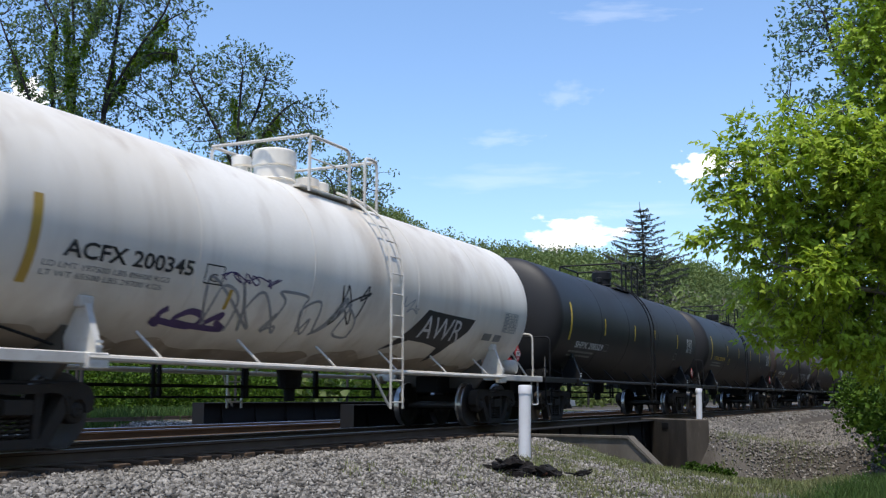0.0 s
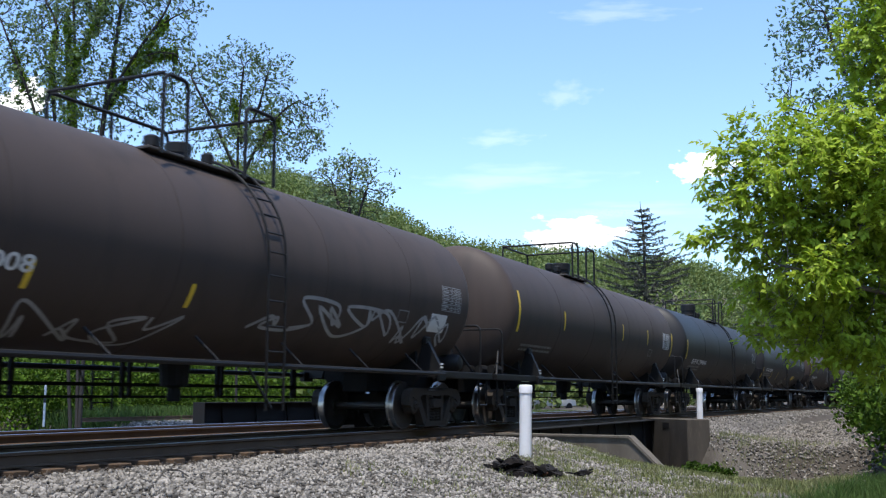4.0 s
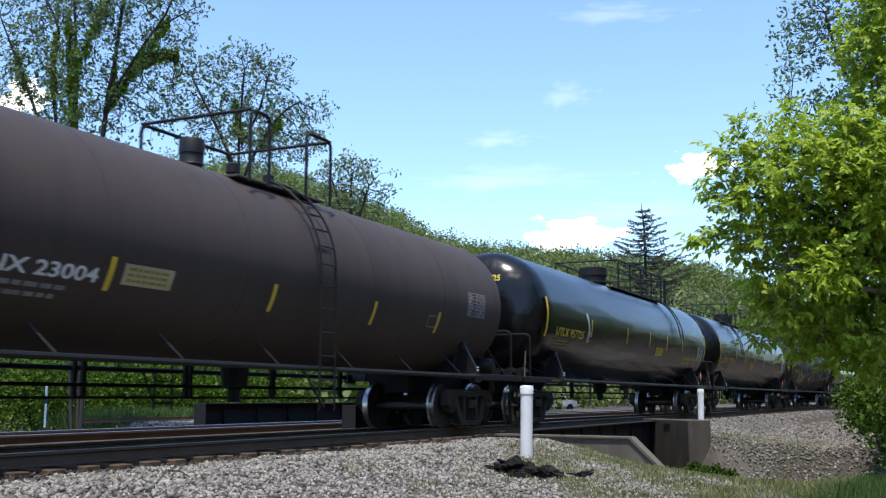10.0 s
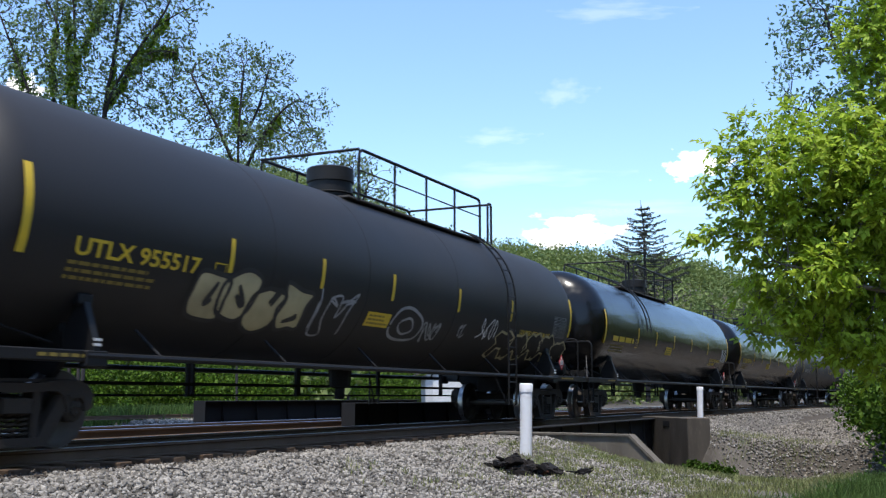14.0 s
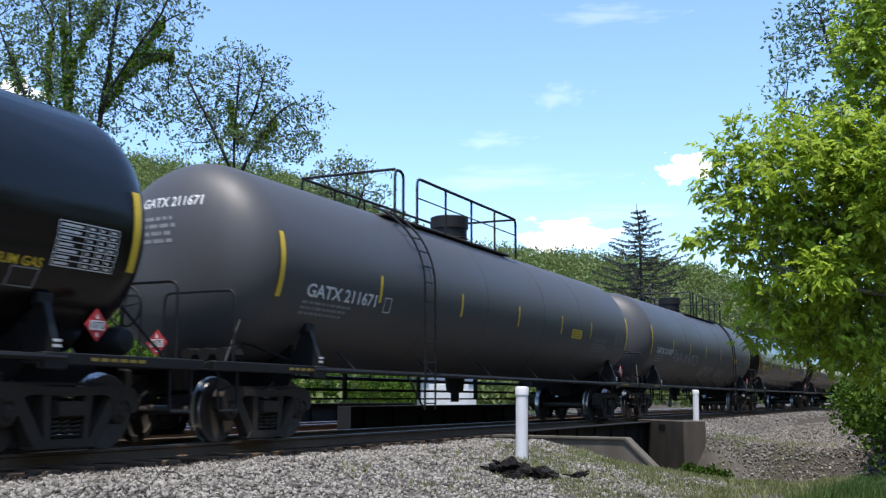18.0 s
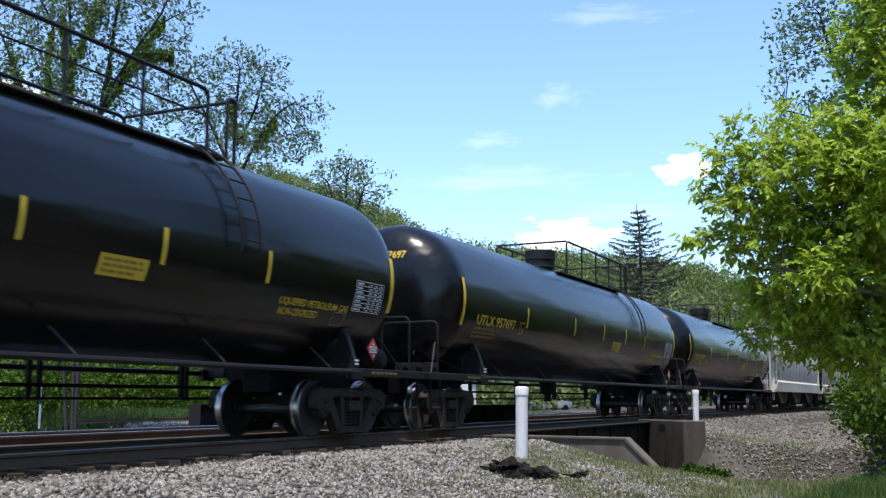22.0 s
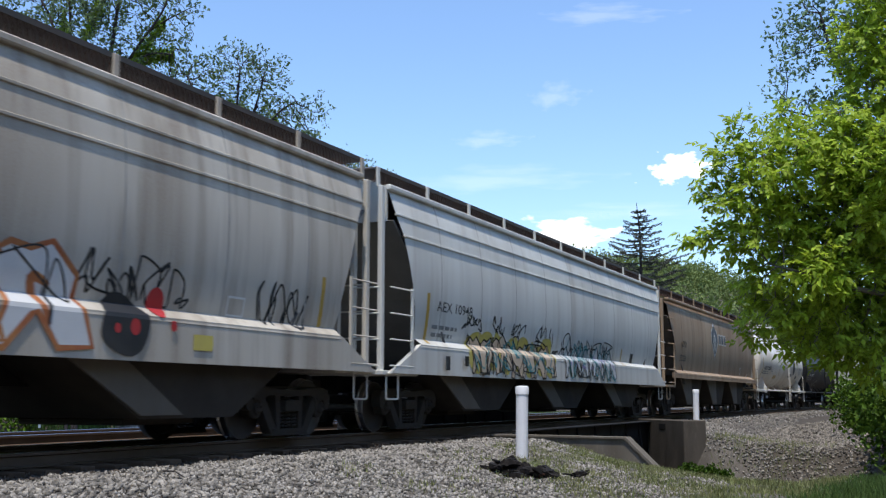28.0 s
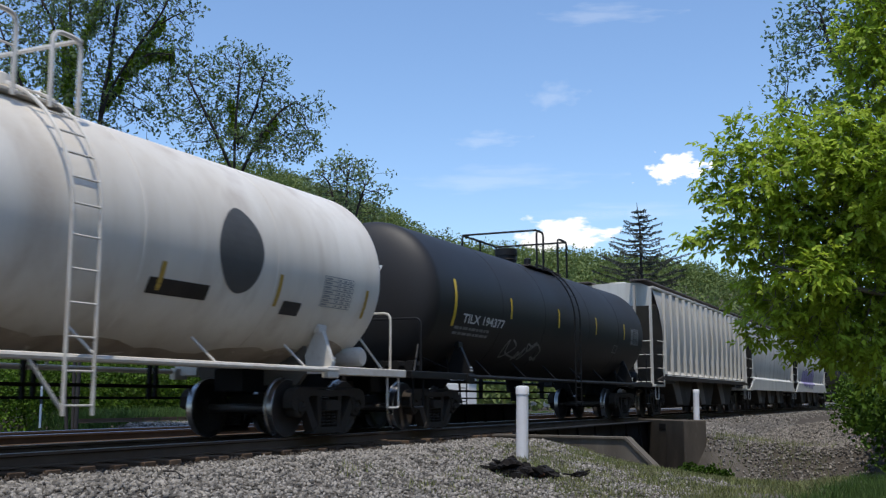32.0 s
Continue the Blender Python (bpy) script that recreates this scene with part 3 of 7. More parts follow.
# ---- trees ----
def curve_through(pts, n=6, closed=False):
    """A smooth line through points."""
    p = [Vector((a, b)) for a, b in pts]
    m = len(p)
    out = []
    for i in range(m if closed else m - 1):
        g = (lambda j: p[j % m]) if closed else (lambda j: p[max(0, min(m - 1, j))])
        a, b, c, d = g(i - 1), g(i), g(i + 1), g(i + 2)
        for k in range(n):
            t = k / n
            q = 0.5 * ((2 * b) + (c - a) * t + (2 * a - 5 * b + 4 * c - d) * t * t + (3 * b - a - 3 * c + d) * t ** 3)
            out.append((q.x, q.y))
    if not closed:
        out.append(tuple(p[-1]))
    return out


def leaf_mesh(name, centres, size, r, mat, fold=0.25, up=0.0, slim=0.55):
    """Leaves as small folded four-cornered blades about the given points."""
    k = len(centres)
    d = r.normal(size=(k, 3))
    d /= np.linalg.norm(d, axis=1, keepdims=True)
    nrm = r.normal(size=(k, 3)) + np.array([0, 0, up])
    side = np.cross(d, nrm)
    side /= np.linalg.norm(side, axis=1, keepdims=True) + 1e-9
    nn = np.cross(side, d)
    ln = (size * (0.6 + 0.8 * r.random(k)))[:, None]
    p = np.empty((k, 4, 3))
    p[:, 0] = centres - d * ln * 0.5
    p[:, 1] = centres + side * ln * slim * 0.5 + nn * ln * fold
    p[:, 2] = centres + d * ln * 0.5
    p[:, 3] = centres - side * ln * slim * 0.5 + nn * ln * fold
    f = np.arange(k * 4).reshape(k, 4)
    tri = np.concatenate([f[:, [0, 1, 2]], f[:, [0, 2, 3]]])
    return arrays_mesh(name, p.reshape(-1, 3), tri, mat)


def colonise(starts, targets, step, kill, r, rise=0.0, rounds=160):
    """Branches that fork from the given lines until they reach the targets: the nodes and the parent of each."""
    pts, par = [], []
    for line in starts:
        for k, p in enumerate(line):
            par.append(len(pts) - 1 if k else -1)
            pts.append(tuple(p))
    pts = np.array(pts, float)
    alive = np.ones(len(targets), bool)
    dist = np.linalg.norm(targets[:, None] - pts[None], axis=2)
    near, gap = dist.argmin(1), dist.min(1)
    kids = np.zeros(len(pts), int)
    for _ in range(rounds):
        use = alive & (kids[near] < 4)
        if not use.any():
            break
        acc = np.zeros((len(pts), 3))
        np.add.at(acc, near[use], (targets[use] - pts[near[use]]) / gap[use][:, None])
        grow = np.unique(near[use])
        d = acc[grow]
        d /= np.linalg.norm(d, axis=1, keepdims=True) + 1e-6
        d += r.normal(size=d.shape) * 0.22 + np.array([0, 0, rise])
        d /= np.linalg.norm(d, axis=1, keepdims=True)
        tips = pts[grow] + d * step
        kids[grow] += 1
        kids = np.concatenate([kids, np.zeros(len(tips), int)])
        par.extend(grow.tolist())
        dd = np.linalg.norm(targets[:, None] - tips[None], axis=2)
        closer = dd.min(1) < gap
        near[closer] = len(pts) + dd.argmin(1)[closer]
        gap = np.minimum(gap, dd.min(1))
        pts = np.concatenate([pts, tips])
        alive &= gap > kill
    return pts, np.array(par)


def branch_mesh(name, pts, par, tip, power, most, mat, sides=5):
    """Round tapering wood along the nodes; a limb is as thick as what it carries. Also gives the radii and the outer nodes."""
    rad = np.zeros(len(pts))
    for i in range(len(pts) - 1, -1, -1):
        rad[i] = max(rad[i], tip ** power)
        if par[i] >= 0:
            rad[par[i]] += rad[i]
    rad = np.minimum(rad ** (1 / power), most)
    i = np.nonzero(par >= 0)[0]
    a, b = pts[par[i]], pts[i]
    d = b - a
    d /= np.linalg.norm(d, axis=1, keepdims=True) + 1e-9
    u = np.cross(d, np.array([0.31, 0.95, 0.05]))
    u /= np.linalg.norm(u, axis=1, keepdims=True) + 1e-9
    w = np.cross(d, u)
    ang = 2 * np.pi * np.arange(sides) / sides
    ring = np.cos(ang)[None, :, None] * u[:, None] + np.sin(ang)[None, :, None] * w[:, None]
    r0 = np.minimum(rad[par[i]], rad[i] * 1.35)[:, None, None]
    verts = np.concatenate([(a - d * rad[i][:, None] * 0.3)[:, None] + ring * r0, b[:, None] + ring * rad[i][:, None, None]], 1)
    k = np.arange(sides)
    quad = np.stack([k, (k + 1) % sides, (k + 1) % sides + sides, k + sides], -1)
    faces = (quad[None] + 2 * sides * np.arange(len(i))[:, None, None]).reshape(-1, 4)
    ends = np.ones(len(pts), bool)
    ends[par[i]] = False
    return arrays_mesh(name, verts.reshape(-1, 3), faces, mat, True), rad, ends


def spray_mesh(name, base, out, size, r, mat, droop=0.3, up=1.0):
    """Compound leaves: on each stalk one leaflet at the tip and two pairs below it, pointed and folded."""
    k = len(base)
    d = out * 0.7 + r.normal(size=(k, 3)) * 0.55
    d /= np.linalg.norm(d, axis=1, keepdims=True)
    nrm = np.array([-0.2, -0.5, up]) + r.normal(size=(k, 3)) * 0.42
    side = np.cross(d, nrm)
    side /= np.linalg.norm(side, axis=1, keepdims=True) + 1e-9
    ln = (size * (0.7 + 0.6 * r.random(k)))[:, None]
    down = np.array([0, 0, -1.0])
    allp = []
    for t, sd, big in ((1.0, 0.0, 1.15), (0.75, 0.85, 1.0), (0.75, -0.85, 1.0), (0.4, 0.8, 0.8), (0.4, -0.8, 0.8)):
        e = d * (1.0 if sd == 0 else 0.55) + side * sd + down * droop * r.random((k, 1)) + r.normal(size=(k, 3)) * 0.12
        e /= np.linalg.norm(e, axis=1, keepdims=True)
        q = np.cross(e, nrm)
        q /= np.linalg.norm(q, axis=1, keepdims=True) + 1e-9
        f = np.cross(q, e)
        root = base + d * ln * t * 1.1 + down * ln * 0.12 * t
        m = ln * big
        p = np.empty((k, 4, 3))
        p[:, 0] = root
        p[:, 1] = root + e * m * 0.42 + q * m * 0.27 + f * m * 0.07
        p[:, 2] = root + e * m + down * m * 0.12
        p[:, 3] = root + e * m * 0.42 - q * m * 0.27 + f * m * 0.07
        allp.append(p)
    p = np.concatenate(allp)
    f = np.arange(len(p) * 4).reshape(-1, 4)
    return arrays_mesh(name, p.reshape(-1, 3), np.concatenate([f[:, [0, 1, 2]], f[:, [0, 2, 3]]]), mat)


def in_clumps(r, clumps, z, dense, depth, lean=0.0, shell=0.42):
    """Points strewn through clumps: side offset, height over the rails and half-sizes in metres."""
    out = []
    for cx, cz, rx, rz in clumps:
        n = max(4, int(dense * rx * rx ** 0.5 * rz ** 0.5))
        d = r.normal(size=(n, 3))
        d /= np.linalg.norm(d, axis=1, keepdims=True)
        d *= r.random((n, 1)) ** shell * (1 + 0.22 * np.sin(5 * d[:, :1] + cx) * np.sin(4 * d[:, 2:] + cz))
        out.append(d * np.array([rx, rx * depth, rz]) + np.array([cx, r.normal() * rx * 0.3 * depth - lean * (cz - 2.2), cz - z]))
    return np.concatenate(out)


def tree(x, y, z, label, seed, clumps, stems, leaf, bark, dense, step, tip, per_tip, size, spread, depth=0.9, most=0.2, vine=(), fold=0.2, up=0.0, compound=False, rise=0.05, inner=0.0, power=2.3, lean=0.0):
    """A tree: stems (lines of side offset and height), branches that fork through the clumps, and leaves about their outer twigs."""
    r = np.random.default_rng(seed)
    ob = tagged(new("tree"), label, "tree")
    ob.matrix_basis = pose(x, y, z)
    starts = []
    for line in stems:
        bent = curve_through([(a, b - z) for a, b in line], 5)
        sway = r.normal(size=2) * 0.12
        starts.append([(a, sway[0] * math.sin(2.1 * k / len(bent)) * (k > 0) * 3 * depth, b) for k, (a, b) in enumerate(bent)])
    pts, par = colonise(starts, in_clumps(r, clumps, z, dense, depth, lean), step, step * 1.25, r, rise)
    me, rad, ends = branch_mesh("trunk", pts, par, tip, power, most, bark)
    trunk = new("trunk", me)
    trunk.parent = ob
    pick = ends | ((rad < tip * 2.1) & (r.random(len(pts)) < inner))
    pick[:sum(len(line) for line in starts)] = False
    at, out = pts[pick], pts[pick] - pts[np.maximum(par[pick], 0)]
    out /= np.linalg.norm(out, axis=1, keepdims=True) + 1e-9
    c, out = np.repeat(at, per_tip, 0), np.repeat(out, per_tip, 0)
    if compound:
        me = spray_mesh("crown", c + r.normal(size=c.shape) * spread, out, size, r, leaf, up=1.0)
    else:
        me = leaf_mesh("crown", c + r.normal(size=c.shape) * spread + out * spread, size, r, leaf, fold, up)
    crown = new("crown", me)
    crown.parent = ob
    if vine:
        cs = []
        for line, wide in vine:
            p = np.array(curve_through([(a, b - z) for a, b in line], 8))
            n = int(len(p) * 130 * wide / 0.3)
            k = r.uniform(0, len(p) - 1.001, n)
            i = k.astype(int)
            q = p[i] + (p[i + 1] - p[i]) * (k - i)[:, None]
            w = wide * (0.55 + 0.45 * np.sin(k * 1.7 + wide * 9)) * (1 - 0.6 * (k / len(p)) ** 2)
            cs.append(np.stack([q[:, 0] + r.normal(size=n) * w * 0.55, r.normal(size=n) * w * 0.55, q[:, 1] + r.normal(size=n) * 0.15], -1))
        vines = new("vine", leaf_mesh("vine", np.concatenate(cs), 0.12, r, M["leaf_vine"], up=0.5))
        vines.parent = ob
        vines["label"] = "bright green climbing vine"
    return ob


SPARSE = "tall deciduous tree with sparse dark spring leaves and bare twigs"
# stems of the vine-clad tree: side offset and height
STEM = [[(0.0, -0.9), (-0.3, 6), (-0.75, 10.6), (-0.92, 12.9), (-1.08, 15.0), (-1.2, 16.6)], [(-0.85, 11.8), (-0.65, 13.2), (0.1, 15.0), (0.6, 16.6)],
        [(0.1, -0.9), (0.2, 6), (0.5, 11.3), (0.75, 13.0), (1.0, 15.7), (1.1, 17.2)], [(0.45, 10.4), (0.75, 11.7), (1.63, 13.2), (2.77, 14.9), (3.2, 16.2)],
        [(1.5, 13.0), (1.9, 13.3), (2.4, 13.5), (3.15, 13.45)], [(-0.2, -0.9), (-0.8, 6), (-1.4, 10.9), (-1.6, 13.0), (-1.5, 14.6), (-2.3, 16.2)],
        [(0.65, 11.5), (1.1, 12.2), (2.0, 14.2), (3.4, 15.2)], [(-0.9, 7), (-2.0, 11), (-2.8, 13.1), (-3.6, 15.0)]]
tree(-13.2, 38.5, -0.5, "tall deciduous tree with sparse spring leaves, bare twigs and vines", 3,
     [(-1.79, 12.9, 1.9, 1.9), (-0.13, 14.2, 2.1, 2.0), (1.9, 12.7, 1.7, 1.8), (1.3, 15.9, 2.6, 1.7), (2.7, 14.6, 1.2, 1.2), (-0.34, 11.3, 2.3, 1.4), (-2.61, 14.6, 1.5, 1.7), (-1.79, 16.8, 2.6, 1.8), (2.5, 11.6, 1.0, 1.2),
      (0.6, 17.6, 2.2, 1.2), (-3.2, 12.6, 1.0, 1.3), (3.75, 15.35, 0.55, 0.3), (3.2, 13.3, 0.8, 0.5)],
     STEM, M["leaf_dark"], M["bark"], 105, 0.2, 0.008, 11, 0.15, 0.11, most=0.13,
     vine=((STEM[0][2:5], 0.42), (STEM[1], 0.34), (STEM[3][1:4], 0.36), (STEM[4], 0.26), ([(-1.5, 11.9), (-1.6, 13.0), (-1.55, 14.2)], 0.22), ([(0.55, 11.4), (0.75, 13.0)], 0.25), ([(-2.6, 12.2), (-3.0, 13.4)], 0.3)))
tree(-8.4, 44, -0.5, SPARSE, 8,
     [(-2.1, 14.3, 1.3, 1.1), (-0.09, 14.6, 1.7, 1.2), (1.0, 14.3, 1.0, 1.1), (-0.68, 12.7, 2.2, 1.4), (1.8, 12.5, 1.5, 1.3), (-2.1, 12.2, 1.2, 1.4), (0.5, 11.2, 2.2, 0.8), (3.0, 12.9, 0.7, 0.7), (2.4, 11.5, 1.0, 0.7), (-3.0, 12.9, 0.5, 0.5)],
     [[(-0.1, -0.9), (-0.2, 6), (-0.26, 11.0), (-0.2, 12.6), (-0.1, 14.6)], [(-0.25, 9.6), (0.6, 11.4), (1.5, 12.6), (2.3, 13.2)], [(-0.25, 9.8), (-1.0, 11.6), (-1.8, 13.2), (-2.3, 14.2)], [(-0.22, 11.4), (0.5, 12.8), (0.9, 14.4)]],
     M["leaf_dark"], M["bark"], 190, 0.2, 0.008, 10, 0.155, 0.12, most=0.15, vine=(([(-0.3, 11.6), (-0.6, 13.2)], 0.35), ([(0.6, 11.4), (1.4, 12.4)], 0.35)))
tree(-5.5, 62, -0.5, "deciduous tree in fresh grey-green spring leaf", 9, [(-0.13, 14.1, 1.5, 1.1), (0.87, 13.43, 1.1, 0.9), (-1.3, 13.5, 1.3, 1.0), (-0.2, 12.2, 2.2, 1.2), (1.8, 12.9, 0.9, 0.5), (2.3, 14.1, 0.3, 0.15)],
     [[(0, -0.9), (0, 8), (0, 13.6)], [(0, 9), (0.6, 11.5), (1.1, 13.2)], [(0, 9), (-0.6, 11.5), (-1.1, 13.4)]], M["leaf_spring"], M["bark"], 210, 0.26, 0.014, 9, 0.22, 0.17)
tree(5.6, 11.5, -0.9, "leafy young box elder with bright yellow-green leaves beside the track", 21,
     [(-2.26, 3.2, 0.33, 0.3), (-2.35, 2.83, 0.3, 0.33), (-2.45, 2.4, 0.25, 0.2), (-1.79, 3.1, 0.5, 0.46), (-1.23, 3.35, 0.53, 0.46), (-1.92, 2.4, 0.46, 0.42), (-1.3, 2.42, 0.57, 0.57), (-1.95, 1.8, 0.38, 0.35),
      (-1.17, 1.5, 0.5, 0.45), (-0.77, 2.79, 0.49, 0.66), (-0.6, 3.95, 0.4, 0.5), (-0.74, 1.13, 0.45, 0.35), (-0.25, 2.49, 0.68, 1.2), (0.6, 3.2, 1.0, 1.2), (-1.5, 1.95, 0.5, 0.45), (-0.9, 2.0, 0.55, 0.5),
      (-0.4, 1.45, 0.5, 0.5), (-0.25, 4.5, 0.4, 0.5), (0.7, 5.0, 0.8, 0.7), (0.6, 1.6, 0.8, 0.8), (-1.65, 1.5, 0.3, 0.25), (-1.25, 1.25, 0.42, 0.28), (0.3, 1.1, 0.6, 0.35), (-0.85, 4.1, 0.33, 0.4),
      (-0.45, 4.75, 0.35, 0.4), (-1.0, 3.0, 0.5, 0.6), (-0.9, 3.65, 0.43, 0.4), (-2.78, 2.3, 0.14, 0.07), (-2.66, 2.92, 0.13, 0.2), (-2.6, 3.28, 0.13, 0.1), (-2.3, 3.62, 0.1, 0.1), (-2.1, 3.58, 0.1, 0.08), (-1.79, 3.68, 0.15, 0.1),
      (-2.05, 1.35, 0.16, 0.16), (-1.6, 1.16, 0.2, 0.12), (-0.95, 4.5, 0.35, 0.35), (-0.9, 4.9, 0.25, 0.3), (-0.5, 5.2, 0.4, 0.4), (-0.85, 1.75, 0.5, 0.45), (-1.0, 2.5, 0.5, 0.5)],
     [[(0.1, -0.9), (-0.1, 0.9), (-0.6, 1.9), (-1.2, 2.6), (-2.0, 3.0)], [(0.0, 0.2), (-0.3, 2.0), (-0.3, 3.4), (-0.3, 4.6)], [(0.1, 0.3), (0.5, 2.2), (0.6, 4.6)], [(-0.5, 1.7), (-1.2, 1.8), (-1.9, 2.0)], [(-0.3, 2.4), (-0.7, 3.2), (-0.8, 4.0)]],
     M["leaf_maple"], M["bark_pale"], 1400, 0.078, 0.0028, 5, 0.076, 0.06, depth=1.15, most=0.045, compound=True, inner=0.35, lean=0.2)
tree(9.9, 22, -0.6, "tall slender tree with small grey-green leaves", 22,
     [(-1.67, 8.7, 1.0, 0.55), (-2.2, 7.82, 0.5, 0.45), (-0.96, 7.87, 0.59, 0.71), (-2.55, 6.99, 0.33, 0.3), (-1.43, 6.93, 0.65, 0.45), (-0.25, 8.23, 1.06, 1.42), (-0.8, 10.2, 1.5, 0.9), (-2.75, 7.25, 0.12, 0.1)],
     [[(0.3, -0.9), (0.2, 4), (-0.3, 7), (-0.6, 10)], [(0.2, 4), (-0.5, 6), (-1.4, 7.6), (-1.7, 8.8)], [(-0.2, 5.6), (-1.4, 6.6), (-2.4, 6.95)]], M["leaf_slender"], M["bark"], 330, 0.12, 0.005, 8, 0.115, 0.09, most=0.09, inner=0.2)
MID = "deciduous tree in fresh spring leaf at the foot of the hill"
for i, (x, y, h) in enumerate(((21, 96, 10.5), (27, 105, 11), (34, 118, 12), (14, 101, 9), (6, 112, 9.5), (43, 122, 12), (30, 92, 8))):
    tree(x, y, 0.4, MID, 40 + i, [(0, h * 0.8, h * 0.22, h * 0.18), (-h * 0.2, h * 0.62, h * 0.2, h * 0.18), (h * 0.2, h * 0.6, h * 0.2, h * 0.2), (0, h * 0.45, h * 0.28, h * 0.18)], [[(0, 0), (0.1, h * 0.5), (0, h * 0.85)]],
         M["leaf_forest"], M["bark"], 22, 0.5, 0.02, 16, 0.42, 0.36, depth=1.0, up=0.6)


def conifer(x, y, z, h, seed):
    rnd, r = random.Random(seed), np.random.default_rng(seed)
    ob = tagged(new("conifer"), "tall spruce with thin open tiers of dark branches", "tree")
    ob.matrix_basis = pose(x, y, z)
    cs = []

    def wood(bm):
        tube(bm, [(0, 0, -0.3), (0.05, 0, h * 0.5), (0, 0, h * 0.85), (-0.25, 0, h)], 0.24, 8, taper=0.02)

    def limbs(bm):
        at = h * 0.46
        while at < h - 0.5:
            for k in range(5):
                a = 2 * math.pi * k / 5 + at * 1.9 + rnd.uniform(-0.35, 0.35)
                ln = min(4.9, (h - at) * 0.74 + 0.15) * rnd.uniform(0.72, 1.08)
                u = Vector((math.cos(a), math.sin(a), 0))
                o = Vector((0, 0, at + rnd.uniform(-0.12, 0.12)))
                p = [o, o + u * ln * 0.45 - Vector((0, 0, 0.02 * ln)), o + u * ln + Vector((0, 0, 0.16 * ln))]
                tube(bm, p, 0.05, 4, taper=0.015)
                for _ in range(int(10 + ln * (26 if at > h * 0.7 else 44))):
                    q = 0.12 + 0.88 * rnd.random()
                    b = p[0].lerp(p[1], q / 0.45) if q < 0.45 else p[1].lerp(p[2], (q - 0.45) / 0.55)
                    wide = 0.05 + 0.09 * math.sin(math.pi * q)
                    cs.append((b.x + rnd.gauss(0, wide), b.y + rnd.gauss(0, wide), b.z - abs(rnd.gauss(0, 0.07))))
            at += 0.5 + 0.12 * rnd.random()
    part("trunk", wood, M["bark"], ob, smooth=True)
    tagged(part("branchwork", limbs, M["bark"], ob), kind="stuff")
    crown = new("crown", leaf_mesh("crown", np.array(cs), 0.2, r, M["needle"], slim=0.45))
    crown.parent = ob


conifer(19.4, 100, 0.4, 19.0, 5)


def side_of_line(x, y):
    cx, cy = -math.sin(PHI) / K, Y0 + math.cos(PHI) / K
    return 1 / abs(K) - np.hypot(x - cx, y - cy)


def crowns(name, label, category, r, x, y, z, tall, leaf, per, mat, low=0.58, wide=0.36):
    """Many crowns of clumped leaves, in one object."""
    k = len(x)
    h = tall * r.uniform(0.6, 1.25, k)
    d = r.normal(size=(k, per, 3))
    d /= np.linalg.norm(d, axis=2, keepdims=True)
    lump = 1 + 0.3 * np.sin(d[:, :, :1] * 5 + r.uniform(0, 6, (k, 1, 1))) * np.sin(d[:, :, 1:2] * 6 + r.uniform(0, 6, (k, 1, 1)))
    c = d * lump * (0.65 + 0.4 * r.random((k, per, 1))) * (h * wide)[:, None, None] * np.array([1, 1, 1.15])
    c += np.stack([x, y, z + h * low], -1)[:, None]
    return tagged(new(name, leaf_mesh(name, c.reshape(-1, 3), leaf, r, mat, up=0.6, slim=0.8)), label, category, kind="stuff")


def hill_woods():
    r = np.random.default_rng(31)
    for n, per, leaf, wide in ((3000, 150, 0.78, True), (900, 50, 1.3, False)):
        y = 130 + 300 * r.random(n) ** 0.85
        x = y * r.uniform(-0.46, 0.46, n) if wide else r.uniform(-190, 240, n)
        v = side_of_line(x, y)
        keep = (v < -26) & (wide | (np.abs(x) > 0.46 * y))
        x, y, v = x[keep], y[keep], v[keep]
        crowns("hillside_woods", "dense green spring woods covering the far hillside", "woods", r, x, y, hill_height(x, y, v), 9, leaf, per, M["leaf_forest"], 0.5, 0.42)


def strip(name, label, seed, n, s0, s1, v0, v1, tall, leaf, per, mat, low=0.5, wide=0.45):
    """Brush along the line, s0 to s1 metres on and v0 to v1 metres to its side."""
    r = np.random.default_rng(seed)
    x, y, z = ground_height(r.uniform(s0, s1, n), r.uniform(v0, v1, n))
    crowns(name, label, "shrubs", r, x, y, z, tall, leaf, per, mat, low, wide)


hill_woods()
strip("hedgerow", "bright green shrubs and brush beyond the second track", 32, 190, -8, 46, -31, -23.5, 3.2, 0.15, 520, M["leaf_shrub"])
strip("hedgerow", "green brush behind the shrubs beyond the tracks", 33, 190, -12, 60, -46, -30, 6.5, 0.24, 480, M["leaf_shrub"])
strip("thicket", "dark green thicket along the valley floor", 34, 230, 30, 170, -60, -22, 6.5, 0.6, 150, M["leaf_forest"])
# raised to 11 m, mostly out of view, to darken the glossy tanks' reflections
strip("undergrowth", "shaded green undergrowth and young trees above the bank", 35, 100, 24, 130, 11, 30, 11, 0.5, 300, M["leaf_forest"])
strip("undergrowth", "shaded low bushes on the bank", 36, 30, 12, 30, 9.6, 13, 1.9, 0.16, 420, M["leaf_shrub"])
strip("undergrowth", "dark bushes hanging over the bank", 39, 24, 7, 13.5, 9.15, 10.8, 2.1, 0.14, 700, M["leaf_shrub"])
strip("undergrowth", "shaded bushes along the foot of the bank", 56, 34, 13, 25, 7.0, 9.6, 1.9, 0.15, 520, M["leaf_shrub"])
